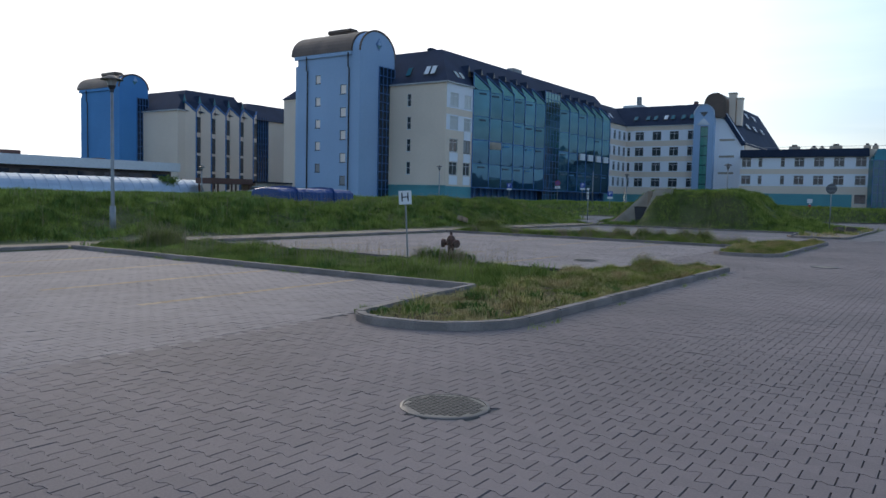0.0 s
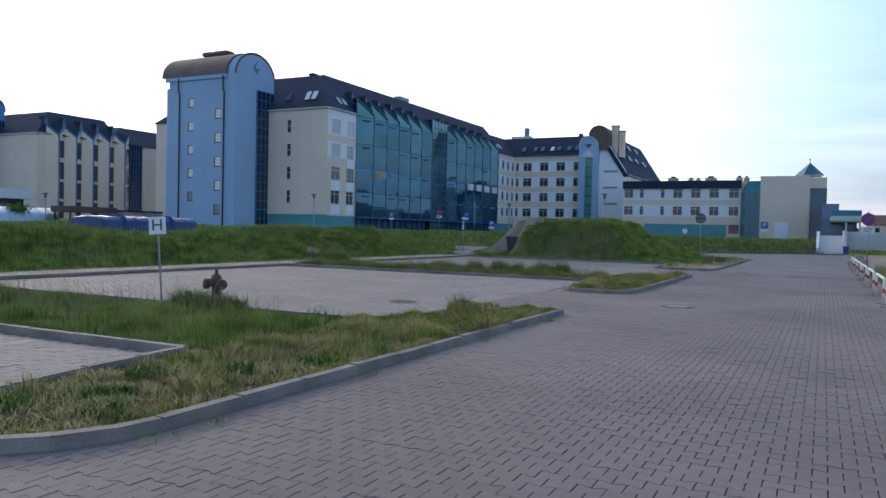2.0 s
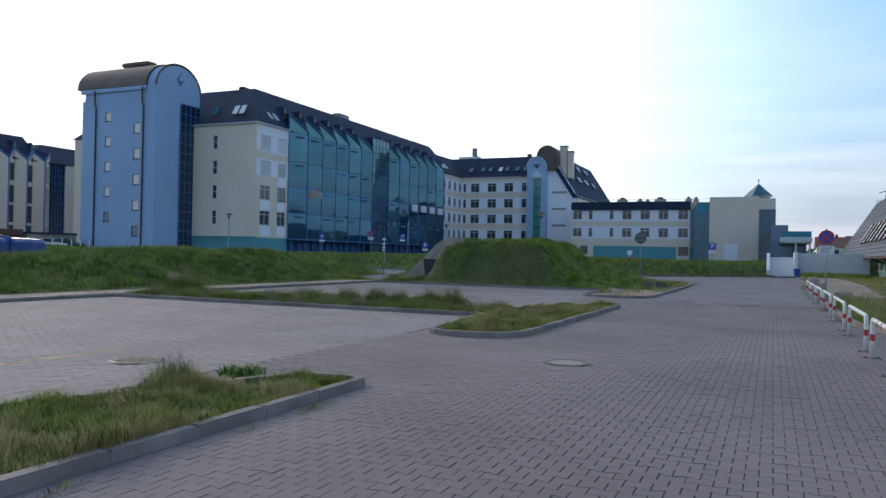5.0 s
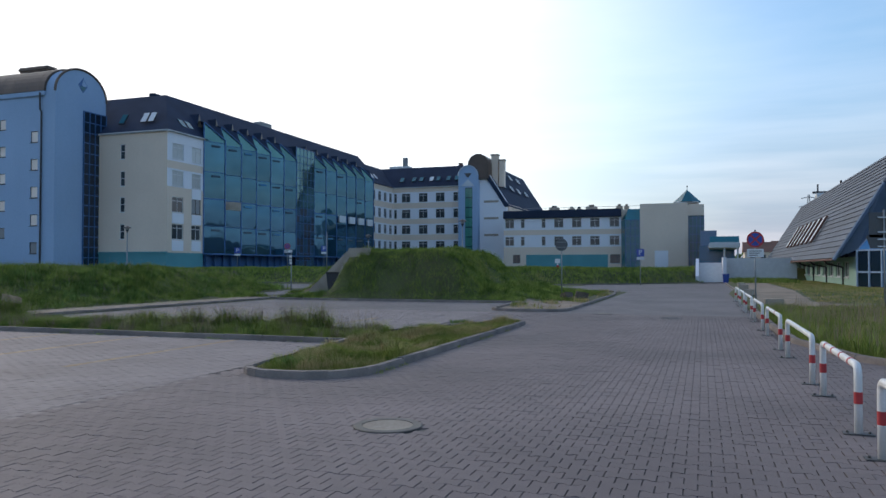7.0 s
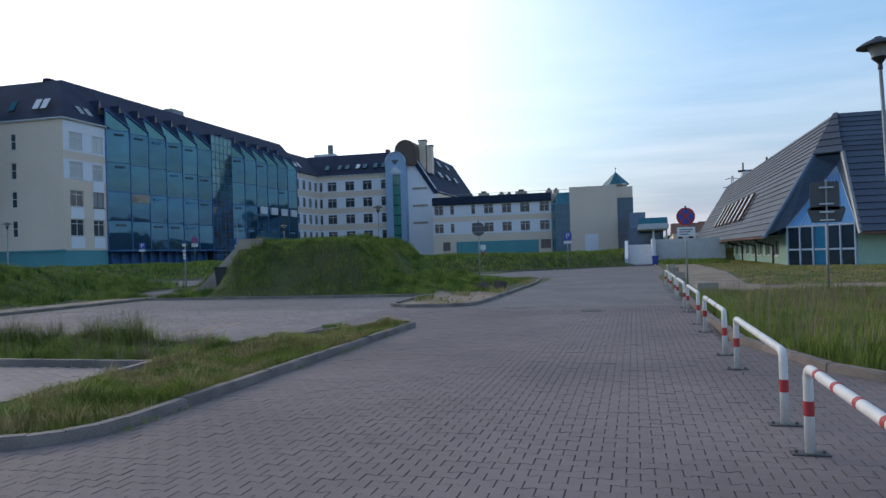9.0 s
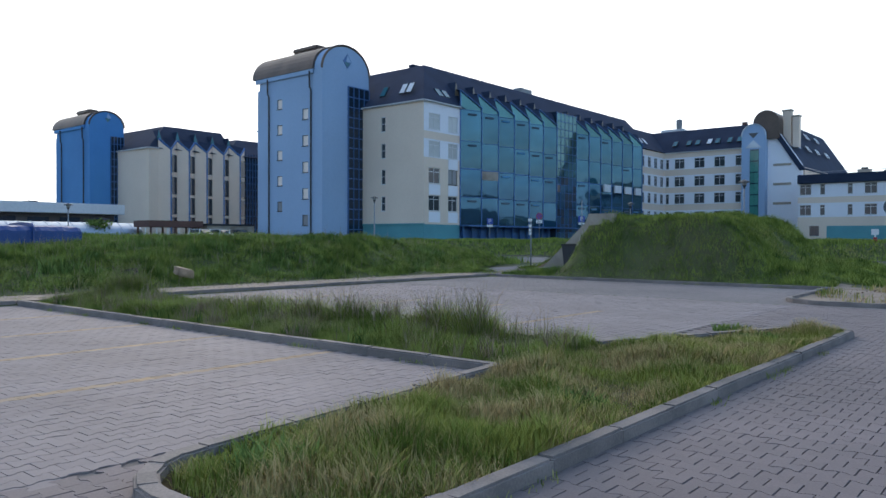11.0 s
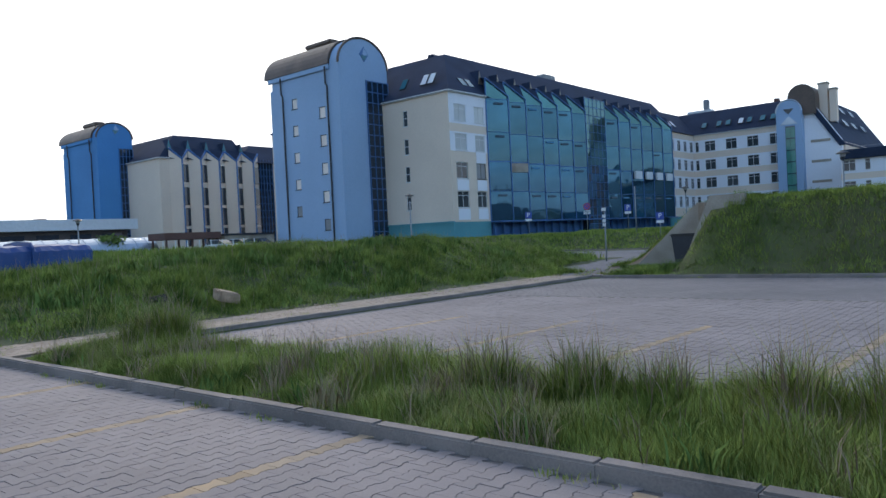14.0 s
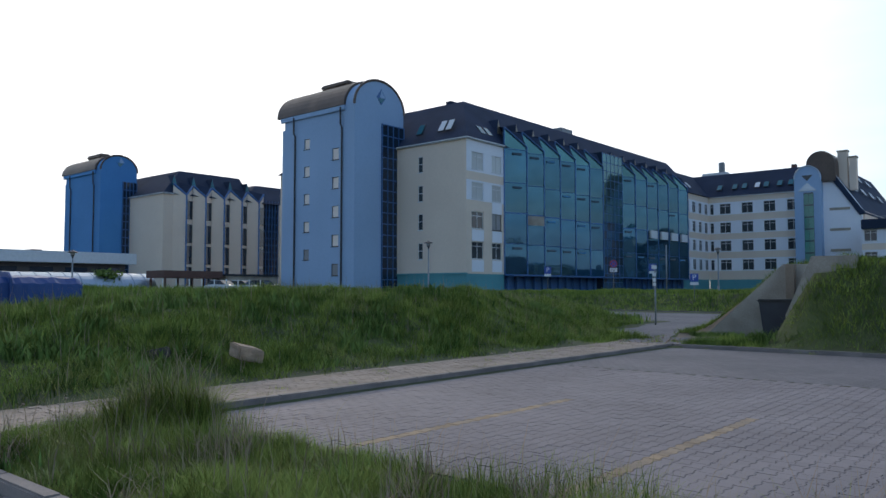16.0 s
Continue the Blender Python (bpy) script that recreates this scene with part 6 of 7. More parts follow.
# ---- pavers ----
SX, SY = 0.2, 0.15
HALF = [(0.1, 0.088), (0.066, 0.088), (0.034, 0.062), (-0.034, 0.062), (-0.066, 0.088), (-0.1, 0.088)]
OUT = HALF + [(-x, -y) for x, y in HALF]


def outline(g, q):
    return np.array([(x - math.copysign(g, x) * (abs(x) > 0.08), y - math.copysign(q, y)) for x, y in OUT])


TOP, RIM = outline(0.0055, 0.0014), outline(0.0038, 0.0004)
BAY_TOP, BAY_RIM = (outline(g, q)[::-1, ::-1] for g, q in ((0.0032, 0.0048), (0.0018, 0.003)))


def paver_cells(bays):
    """Centres of the interlocking pavers: of the road, or of the parking bays, which are laid at right angles to it."""
    if bays:
        I, J = np.meshgrid(np.arange(int(-22 / SY), int(LOT_EDGE / SY)), np.arange(0, int(44 / SX)))
        x, y = (I * SY).ravel(), (J * SX + (I % 2) * SX / 2).ravel()
    else:
        I, J = np.meshgrid(np.arange(int(LOT_EDGE / SX), int(6.2 / SX)), np.arange(0, int(44 / SY)))
        x, y = (I * SX + (J % 2) * SX / 2).ravel(), (J * SY).ravel()
    ok = inside(x, y, [(a + (0.1 if a < -20 else -0.02), b + 0.02, c - 0.02, d) for a, b, c, d in NEAR]) | inside(x, y, [(-9.2, -8.2, 16.6, 30.9), (-9.2, -8.2, 33.2, 43), (-9.0, 0.4, 28.8, 29.2), (0.3, 2.8, 28.8, 31.4), (0.3, 1.5, 31.3, 34.4)])
    vg = np.interp(y, [26.4, 27.3, 28.9, 31.2, 34.2, 38, 46], [9, 4.6, 2.75, 1.4, 0.72, 0.62, 0.62])
    ok &= (x < vg + 0.02) | (y < 26.4)
    for d in (ISL1, ISL2):
        ok &= ~in_outline(x, y, head_rim(d), 0.08)
        ok &= ~((x < d["hx"][0] + 0.1) & (y > d["y"][0] + 0.09) & (y < d["y"][1] - 0.09))
    for mx, my in ((-4.58, 5.7), (-4.24, 23.6), (-9.85, 20.4), (-2.15, 41.4), (-4.42, 42.9)):
        ok &= np.hypot(x - mx, y - my) > 0.345
    ok &= ~((x < -8.9) & (y < 1.5))
    return np.stack([x[ok], y[ok]], 1)


LOT_EDGE = -8.35                                     # the road's rows run across, the bays' rows run along
cells = paver_cells(False)
bay_cells = paver_cells(True)
single = (cells[:, 0] > -4.3) & (cells[:, 0] < -1.1) & (cells[:, 1] > 3.4) & (cells[:, 1] < 6.2)
ids = np.nonzero(single)[0][:300]
single[:] = False
single[ids] = True
bay_x = np.array([-11.13, -13.58, -16.12, -18.8])
yb = bay_cells[:, 1]
yellow = np.any(np.abs(bay_cells[:, :1] - bay_x[None]) < SY / 2, 1) & (((yb > 26.2) & (yb < 31)) | ((yb > 33.0) & (yb < 38.7)) | ((yb > 16.5) & (yb < 21.3)) | ((yb > 7.2) & (yb < 12.2)))


def paver_field(name, pts, mat, label, turned_round=False):
    n = len(pts)
    k = len(OUT)
    top, rim = (BAY_TOP, BAY_RIM) if turned_round else (TOP, RIM)
    co = np.zeros((n, 2 * k, 3))
    co[:, :k, :2] = top[None] + pts[:, None]
    co[:, k:, :2] = rim[None] + pts[:, None]
    z = rng.normal(0, 0.0012, n)
    tx, ty = rng.normal(0, 0.006, n), rng.normal(0, 0.006, n)
    co[:, :k, 2] = z[:, None] + top[None, :, 0] * tx[:, None] + top[None, :, 1] * ty[:, None]
    co[:, k:, 2] = -0.010
    b = np.arange(n)[:, None] * 2 * k
    faces = [tuple(f) for f in (b + np.arange(k)[None]).tolist()]
    for i in range(k):
        i2 = (i + 1) % k
        faces += [tuple(f) for f in (b + np.array([[i, k + i, k + i2, i2]])).tolist()]
    me = bpy.data.meshes.new(name)
    me.from_pydata(co.reshape(-1, 3).tolist(), [], faces)
    me.materials.append(mat)
    ob = new(name, me)
    ob.parent = pavement
    ob["kind"] = "stuff"
    ob["label"] = label
    return ob


paver_field("pavers", cells[~single], M_PAVER, "grey interlocking concrete pavers of the road")
paver_field("pavers", bay_cells[~yellow], M_PAVERLOT, "pale interlocking concrete pavers of the parking bays", True)
paver_field("bay_line_pavers", bay_cells[yellow], M_YELLOW, "worn yellow paver rows marking parking bays", True)
I, J = np.meshgrid(np.arange(11), np.arange(170))
walkway = np.stack([(LOT_W - 0.17 - I * SY).ravel(), (15.6 + J * SX + (I % 2) * SX / 2).ravel()], 1)
worn = patchy(walkway, 1.9, 3) + 0.12 * (LOT_W - walkway[:, 0]) + 0.1 * rng.normal(0, 1, len(walkway))
path = paver_field("pavers", walkway[(worn < 0.86) & (walkway[:, 1] < LOT_N)], M_PATH, "sandy pinkish pavers of a narrow footpath", True)
path.location.z = 0.088
part("path_bed", boxed(LOT_W - 1.75, LOT_W - 0.078, 15.5, LOT_N, -0.1, 0.083), M_SAND, pavement)
for ya, yb in ((1.5, 8.2), (20.5, 26.1), (37.7, 43.0)):
    part("edging", boxed(LOT_EDGE - 0.08, LOT_EDGE + 0.26, ya, yb, -0.05, -0.004), M_PAVERLOT, pavement)
bm = bmesh.new()
tv = [bm.verts.new((x, y, 0.0)) for x, y in TOP]
rv = [bm.verts.new((x, y, -0.013)) for x, y in RIM]
bm.faces.new(tv)
for i in range(len(OUT)):
    i2 = (i + 1) % len(OUT)
    bm.faces.new((tv[i], rv[i], rv[i2], tv[i2]))
PAVER_MESH = mesh_of("paver", bm, M_PAVER1)
for x, y in cells[single]:
    p = new("paver", PAVER_MESH)
    p.parent = pavement
    p.matrix_basis = pose(float(x), float(y), float(rng.normal(0, 0.0012)), float(rng.normal(0, 0.3)), float(rng.normal(0, 0.3)), 0)

# ---- street furniture ----


def land(x, y):
    return float(height(x, y))


def bend(p0, p1, p2, r, n=5):
    """Points of a rounded corner at p1."""
    p0, p1, p2 = Vector(p0), Vector(p1), Vector(p2)
    a, b = p1 + (p0 - p1).normalized() * r, p1 + (p2 - p1).normalized() * r
    return [a * (1 - t) ** 2 + p1 * 2 * t * (1 - t) + b * t * t for t in (i / n for i in range(n + 1))]


def rail(y0, y1, rings):
    """A hoop rail of white steel tube with red bands, on bolted foot plates."""
    x, h, r = 0.28, 0.67, 0.038
    ob = thing("hoop_rail", (x, y0, 0), "white steel hoop rail with red bands on bolted plates", "rail", "rails along the road")
    pts = [Vector((x, y0, 0.012))] + bend((x, y0, 0), (x, y0, h), (x, y1, h), 0.11) + bend((x, y0, h), (x, y1, h), (x, y1, 0), 0.11) + [Vector((x, y1, 0.012))]
    part("tube", tube(bmesh.new(), pts, r, 14), M_RAILWHITE, ob, smooth=True)
    for y in (y0, y1):
        part("red_band", tube(bmesh.new(), [(x, y, 0.30), (x, y, 0.415)], r + 0.0025, 14), M_RED, ob, "red band")
        pl = part("foot_plate", boxed(x - 0.14, x + 0.14, y - 0.07, y + 0.07, 0.001, 0.012, 0.003), M_CASTIRON, ob, "rusty foot plate")
        for s in (-0.1, 0.1):
            part("bolt", turned(bmesh.new(), [(0.014, 0), (0.014, 0.014), (0.008, 0.022)], 6), M_CASTIRON, pl, "", Matrix.Translation((x + s, y, 0.012)))
    if rings:
        for i in range(rings):
            y = y0 + (y1 - y0) * (i + 0.7) / (rings + 0.4)
            part("red_band", tube(bmesh.new(), [(x, y - 0.035, h), (x, y + 0.035, h)], r + 0.0025, 14), M_RED, ob, "red band")


for y0, y1, n in ((16.2, 19.3, 3), (20.6, 23.7, 1), (24.75, 27.05, 4), (28.05, 31.3, 0), (32.65, 35.9, 2), (37.4, 40.6, 0), (42.0, 45.2, 0), (46.6, 49.8, 0), (51.2, 54.4, 2)):
    rail(y0, y1, n)


def manhole(x, y, r, style):
    """A round cast-iron cover in a concrete ring, plain or as a grate whose dark holes are painted by black plates."""
    ob = thing("manhole_cover", (x, y, 0), "round cast-iron drain grate in a concrete ring" if style == "grate" else "round cast-iron manhole cover with a pale concrete centre", "manhole cover", "manhole covers")
    q = 0.93 if style == "grate" else 0.74
    part("ring", turned(bmesh.new(), [(r, -0.03), (r, 0.008), (r - 0.015, 0.014), (r * q, 0.014), (r * q, 0.0), (r * 0.5, -0.02)], 40), M_GRATE if style == "grate" else M_CASTIRON, ob, "", Matrix.Translation((x, y, 0)))
    part("cover", turned(bmesh.new(), [(r * q - 0.005, -0.02), (r * q - 0.005, 0.008), (r * q - 0.011, 0.011), (0.01, 0.011)], 40), M_GRATE if style == "grate" else M_CONCRETE, ob, "", Matrix.Translation((x, y, 0)))
    if style == "grate":
        # the cover is solid: black plates on it give the shade of open holes
        bm = bmesh.new()
        n = 7
        for i in range(-n, n + 1):
            for j in range(-n, n + 1):
                px, py = i * r * 0.135, j * r * 0.135 + (i % 2) * r * 0.0675
                if math.hypot(px, py) < r * 0.84:
                    s = r * 0.05
                    box(bm, px - s, px + s, py - s * 1.1, py + s * 1.1, 0.0112, 0.0145)
        g = part("black_hole_plates", bm, M_BLACK, ob, "", Matrix.Translation((x, y, 0)))
        g["kind"] = "stuff"


manhole(-4.58, 5.7, 0.36, "grate")
manhole(-4.24, 23.6, 0.36, "cover")
manhole(-9.85, 20.4, 0.36, "grate")
manhole(-2.15, 41.4, 0.34, "grate")
manhole(-4.42, 42.9, 0.34, "cover")


def pole(ob, x, y, z0, z1, r=0.03, mat=None):
    part("pole", tube(bmesh.new(), [(x, y, z0 - 0.3), (x, y, z1)], r, 10), mat or M_GALV, ob, smooth=True)
    part("cap", turned(bmesh.new(), [(r * 1.1, 0), (r * 1.1, 0.02), (r * 0.4, 0.035)], 10), M_DARKMETAL, ob, "", Matrix.Translation((x, y, z1)))


def disc(bm, r, y0, y1, n=32, r_in=0.0):
    pts = [(r * math.cos(2 * math.pi * i / n), r * math.sin(2 * math.pi * i / n)) for i in range(n)]
    return prism(bm, pts, "y", y0, y1)


def letter(text, size, m, parent, mat):
    cu = bpy.data.curves.new("letter", "FONT")
    cu.body, cu.size, cu.align_x, cu.align_y, cu.extrude = text, size, "CENTER", "CENTER", 0.002
    cu.materials.append(mat)
    ob = new("letter", cu)
    ob.parent = parent
    ob.matrix_basis = WORLD_OF[parent].inverted() @ m
    return ob


def no_stopping(x, y, z, turn=0.0):
    """Round blue sign with red rim and red cross, and a small plate under it."""
    g = land(x, y)
    ob = thing("no_stopping_sign", (x, y, g), "round blue and red no-stopping sign with a small plate", "road sign", "no-stopping signs")
    m = Matrix.Translation((x, y, z)) @ pose(0, 0, 0, 0, 0, turn)
    pole(ob, x, y, g, z + 0.34)
    d = part("disc", disc(bmesh.new(), 0.31, -0.055, -0.035), M_RED, ob, "", m)
    part("field", disc(bmesh.new(), 0.245, -0.062, -0.0555), M_SIGNBLUE, d, "", m)
    for a in (45, -45):
        part("bar", boxed(-0.245, 0.245, -0.066 - (a > 0) * 0.003, -0.0625, -0.03, 0.03), M_RED, d, "", m @ pose(0, 0, 0, 0, a, 0))
    part("clamp", boxed(-0.06, 0.06, -0.036, 0.04, -0.1, -0.04), M_GALV, ob, "", m)
    pl = part("plate", boxed(-0.3, 0.3, -0.05, -0.035, -0.16, 0.16, 0.003), M_SIGNWHITE, ob, "", m @ Matrix.Translation((0, 0, -0.52)))
    for k in range(3):
        part("text_bar", boxed(-0.22, 0.22 - 0.07 * k, -0.054, -0.0505, 0.06 - 0.08 * k, 0.09 - 0.08 * k), M_BLACK, pl, "", m @ Matrix.Translation((0, 0, -0.52)))


no_stopping(0.75, 47.74, 2.69)


def sign_back(x, y, z, shape):
    g = land(x, y)
    ob = thing("road_sign", (x, y, g), "grey back of a round road sign on a steel pole", "road sign")
    pole(ob, x, y, g, z + 0.4)
    part("disc", disc(bmesh.new(), 0.34, -0.06, -0.04), M_SIGNBACK, ob, "", Matrix.Translation((x, y, z)))
    for s in (-0.14, 0.14):
        part("bracket", boxed(-0.26, 0.26, -0.085, -0.061, s - 0.02, s + 0.02), M_GALV, ob, "", Matrix.Translation((x, y, z)))


sign_back(-8.5, 57.6, 2.85, "disc")

x, y = 4.8, 46.1
ob = thing("road_sign", (x, y, land(x, y)), "grey backs of a square and a triangular sign on one pole", "road sign")
pole(ob, x, y, land(x, y), 3.62)
part("square_panel", boxed(-0.42, 0.42, 0.04, 0.06, -0.44, 0.44, 0.004), M_SIGNBACK, ob, "", Matrix.Translation((x - 0.04, y, 3.1)))
tr = part("triangle_panel", prismed([(-0.55, 0.2), (-0.5, 0.28), (0.5, 0.28), (0.55, 0.2), (0.42, -0.2), (-0.42, -0.2)], "y", 0.04, 0.06), M_SIGNBACK, ob, "", Matrix.Translation((x, y, 2.48)))
for z in (3.36, 2.85, 2.6, 2.35):
    part("bracket", boxed(-0.2, 0.2, -0.05, 0.035, -0.02, 0.02), M_SILVER, ob, "", Matrix.Translation((x, y, z)))
x, y = 9.0, 50.8
ob = thing("steel_post", (x, y, land(x, y)), "thin galvanised steel post in rough grass", "post")
pole(ob, x, y, land(x, y), 3.3, 0.035)
part("socket", turned(bmesh.new(), [(0.3, -0.1), (0.3, 0.35), (0.24, 0.45), (0.05, 0.45)], 14), M_DARKROCK, ob, "", Matrix.Translation((x, y, land(x, y))))


def parking_sign(x, y, z, s=0.6, turn=0.0, plate=True):
    g = land(x, y)
    ob = thing("parking_sign", (x, y, g), "blue square parking sign on a steel pole", "road sign", "parking signs")
    m = Matrix.Translation((x, y, z)) @ pose(0, 0, 0, 0, 0, turn)
    pole(ob, x, y, g, z + s * 0.55)
    p = part("panel", boxed(-s / 2, s / 2, -0.06, -0.04, -s / 2, s / 2, 0.004), M_SIGNBLUE, ob, "", m)
    letter("P", s * 0.95, m @ Matrix.Translation((0, -0.064, 0)) @ pose(0, 0, 0, 90, 0, 0), p, M_SIGNWHITE)
    if plate:
        part("plate", boxed(-s / 2, s / 2, -0.06, -0.04, -s * 0.35, 0, 0.003), M_SIGNWHITE, ob, "", m @ Matrix.Translation((0, 0, -s * 0.58)))


parking_sign(-6.3, 83.6, 2.85, 0.65, 10)
parking_sign(-52.8, 91.9, 3.55, 0.66, 35)
parking_sign(-34.9, 84.0, 2.55, 0.6, 25)
parking_sign(-44.25, 97.2, 3.8, 0.66, 30)
no_stopping(-42.6, 86.0, 3.8, 25)
x, y = -28.0, 62.0
ob = thing("barrier_camera_post", (x, y, land(x, y)), "grey steel post with small white junction boxes", "post")
pole(ob, x, y, land(x, y), 2.8, 0.04)
for dz, w in ((2.7, 0.22), (2.35, 0.16), (2.1, 0.14), (1.9, 0.14)):
    part("junction_box", boxed(-w / 2, w / 2, -0.14, -0.042, -0.08, 0.08, 0.01), M_SIGNWHITE, ob, "", Matrix.Translation((x, y, dz)))
x, y = -14.5, 89.0
ob = thing("hydrant_marker", (x, y, land(x, y)), "small white marker plate with a red post on the bank", "marker")
pole(ob, x, y, land(x, y), 1.75 + 0.6, 0.05, M_SIGNWHITE)
part("plate", boxed(-0.25, 0.25, -0.08, -0.055, -0.22, 0.22, 0.004), M_SIGNWHITE, ob, "", Matrix.Translation((x, y, 2.2)))
part("red_sleeve", tube(bmesh.new(), [(x, y, land(x, y) - 0.1), (x, y, land(x, y) + 0.45)], 0.13, 10), M_RED, ob)


def lamp_post(x, y, top, label, tilt=0.0):
    """Tapered steel pole with a conical glass lantern under a wide dark hood."""
    g = land(x, y)
    ob = thing("street_lamp", (x, y, g), label, "street lamp", "street lamps")
    k = (top - g) / 7.3
    h = top - g
    q = k ** 0.5 if top > 7 else 0.62
    m = Matrix.Translation((x, y, g)) @ pose(0, 0, 0, 0, tilt, 0)
    part("pole", tube(bmesh.new(), [(0, 0, -0.3), (0, 0, h * 0.2), (0, 0, h - 0.9 * q)], 0.085 * k ** 0.3, 14, 0.05), M_GALV, ob, "", m, True)
    part("base_sleeve", tube(bmesh.new(), [(0, 0, -0.1), (0, 0, h * 0.16)], 0.112 * k ** 0.3, 14), M_GALV, ob, "", m, True)
    part("collar", turned(bmesh.new(), [(0.055, h - 0.95 * q), (0.07, h - 0.93 * q), (0.06, h - 0.78 * q), (0.09, h - 0.74 * q), (0.22 * q, h - 0.6 * q), (0.2 * q, h - 0.58 * q)], 16), M_DARKMETAL, ob, "", m)
    part("lantern", turned(bmesh.new(), [(0.2 * q, h - 0.6 * q), (0.22 * q, h - 0.5 * q), (0.3 * q, h - 0.27 * q), (0.27 * q, h - 0.26 * q)], 20), M_PANEGREY, ob, "frosted lantern bowl", m)
    part("hood", turned(bmesh.new(), [(0.3 * q, h - 0.27 * q), (0.58 * q, h - 0.29 * q), (0.585 * q, h - 0.265 * q), (0.4 * q, h - 0.15 * q), (0.14 * q, h - 0.05 * q), (0.1 * q, h - 0.01), (0.02, h)], 28), M_DARKMETAL, ob, "wide dark hood", m)


lamp_post(6.33, 45.0, 7.6, "tall leaning grey street lamp with a wide dark hood", -2.0)
lamp_post(-25.1, 15.6, 5.55, "grey street lamp on the grassy bank")
lamp_post(-19.1, 73.0, 5.4, "small grey street lamp by the mound")
lamp_post(-50.0, 70.9, 5.3, "small grey street lamp before the hospital")
lamp_post(-36.0, 92.0, 5.2, "small grey street lamp before the hospital")

# hydrant and its marker sign
x, y = -11.55, 16.15
ob = thing("fire_hydrant", (x, y, 0.05), "old rusty fire hydrant with two capped outlets", "hydrant")
m = Matrix.Translation((x, y, 0.05))
part("barrel", turned(bmesh.new(), [(0.11, -0.1), (0.11, 0.05), (0.085, 0.09), (0.085, 0.5), (0.11, 0.52), (0.11, 0.6), (0.07, 0.68), (0.03, 0.7), (0.03, 0.78)], 16), M_RUST, ob, "", m)
for s, a in ((1, 0.0), (-1, 0.0)):
    part("outlet", tube(bmesh.new(), [(0, 0, 0.5), (s * 0.17, -0.05, 0.5)], 0.055, 10), M_RUST, ob, "", m)
    part("outlet_cap", tube(bmesh.new(), [(s * 0.15, -0.045, 0.5), (s * 0.22, -0.065, 0.5)], 0.10, 12), M_RUST, ob, "", m)
x, y = -12.6, 15.8
ob = thing("hydrant_sign", (x, y, 0.05), "white square sign with a black letter on a leaning post", "sign")
lean = Matrix.Translation((x, y, 0)) @ pose(0, 0, 0, 0, -3.5, 30)
part("post", tube(bmesh.new(), [(0, 0, -0.2), (0, 0, 1.8)], 0.02, 10), M_GALV, ob, "", lean)
pn = part("panel", boxed(-0.16, 0.16, -0.045, -0.028, 1.48, 1.82, 0.004), M_SIGNWHITE, ob, "", lean)
letter("H", 0.31, lean @ Matrix.Translation((0, -0.048, 1.65)) @ pose(0, 0, 0, 90, 0, 0), pn, M_BLACK)

# ---- shelter entrance in the mound ----
ob = thing("shelter_entrance", (-20, 53.6, 0), "weathered concrete shelter entrance with sloping wing walls", "shelter")
part("wing_wall", prismed([(-23.0, 0.0), (-18.0, 0.0), (-18.0, 2.5), (-20.3, 2.5)], "y", 55.0, 55.3), M_CONCRETE, ob)
part("wing_wall", prismed([(-19.35, 0.0), (-17.5, 0.0), (-17.5, 2.62), (-18.65, 2.62), (-19.4, 0.9)], "y", 51.95, 52.28), M_CONCRETE, ob)
part("back_wall", boxed(-18.5, -18.2, 52.3, 54.98, 0, 2.5), M_CONCRETE, ob)
part("pilaster", boxed(-20.15, -19.9, 54.72, 54.98, 0, 2.48), M_SAND, ob)
part("door", boxed(-18.56, -18.505, 53.0, 54.3, 0.05, 2.0), M_DARKMETAL, ob)
ob = thing("waste_container", (-20.2, 53.4, 0), "dark rusty steel waste container", "container")
part("body", prismed([(-20.25, 0.06), (-19.35, 0.06), (-19.25, 1.26), (-20.4, 1.26)], "y", 52.75, 54.1), M_DARKMETAL, ob)
part("lid", boxed(-20.46, -19.2, 52.7, 54.15, 1.26, 1.36, 0.04), M_BLACK, ob)
for s in (-20.15, -19.5):
    part("wheel", tube(bmesh.new(), [(s, 52.85, 0.07), (s, 52.95, 0.07)], 0.07, 10), M_BLACK, ob)


def rock(x, y, z, sx, sy, sz, seed, label, mat=None):
    bm = bmesh.new()
    box(bm, -1, 1, -1, 1, -1, 1)
    rr = random.Random(seed)
    for v in bm.verts:
        v.co = Vector((v.co.x * rr.uniform(0.72, 1.05), v.co.y * rr.uniform(0.72, 1.05), v.co.z * rr.uniform(0.7, 1.05)))
    bmesh.ops.bevel(bm, geom=list(bm.edges), offset=0.13, segments=2, affect="EDGES")
    bmesh.ops.subdivide_edges(bm, edges=list(bm.edges), cuts=2, use_grid_fill=True)
    off = Vector((rr.uniform(0, 50), rr.uniform(0, 50), 0))
    for v in bm.verts:
        c = v.co * (1 + noise.noise(v.co * 1.6 + off) * 0.09 + noise.noise(v.co * 5 + off) * 0.04)
        v.co = Vector((c.x * sx, c.y * sy, c.z * sz))
    return solo("rock", bm, mat or M_ROCK, label, "rock", "", "", pose(x, y, z, rr.uniform(-12, 12), 14, rr.uniform(0, 180)))


rock(-24.75, 37.0, 0.46, 0.31, 0.24, 0.15, 3, "pale angular block of stone in the grass")
rock(-25.6, 35.7, land(-25.6, 35.7) - 0.02, 0.3, 0.24, 0.12, 5, "flat dark stone half hidden in the grass", M_DARKROCK)
rock(-7.3, 52.2, 0.2, 0.3, 0.25, 0.2, 9, "brown stone on the sandy corner", M_DARKROCK)
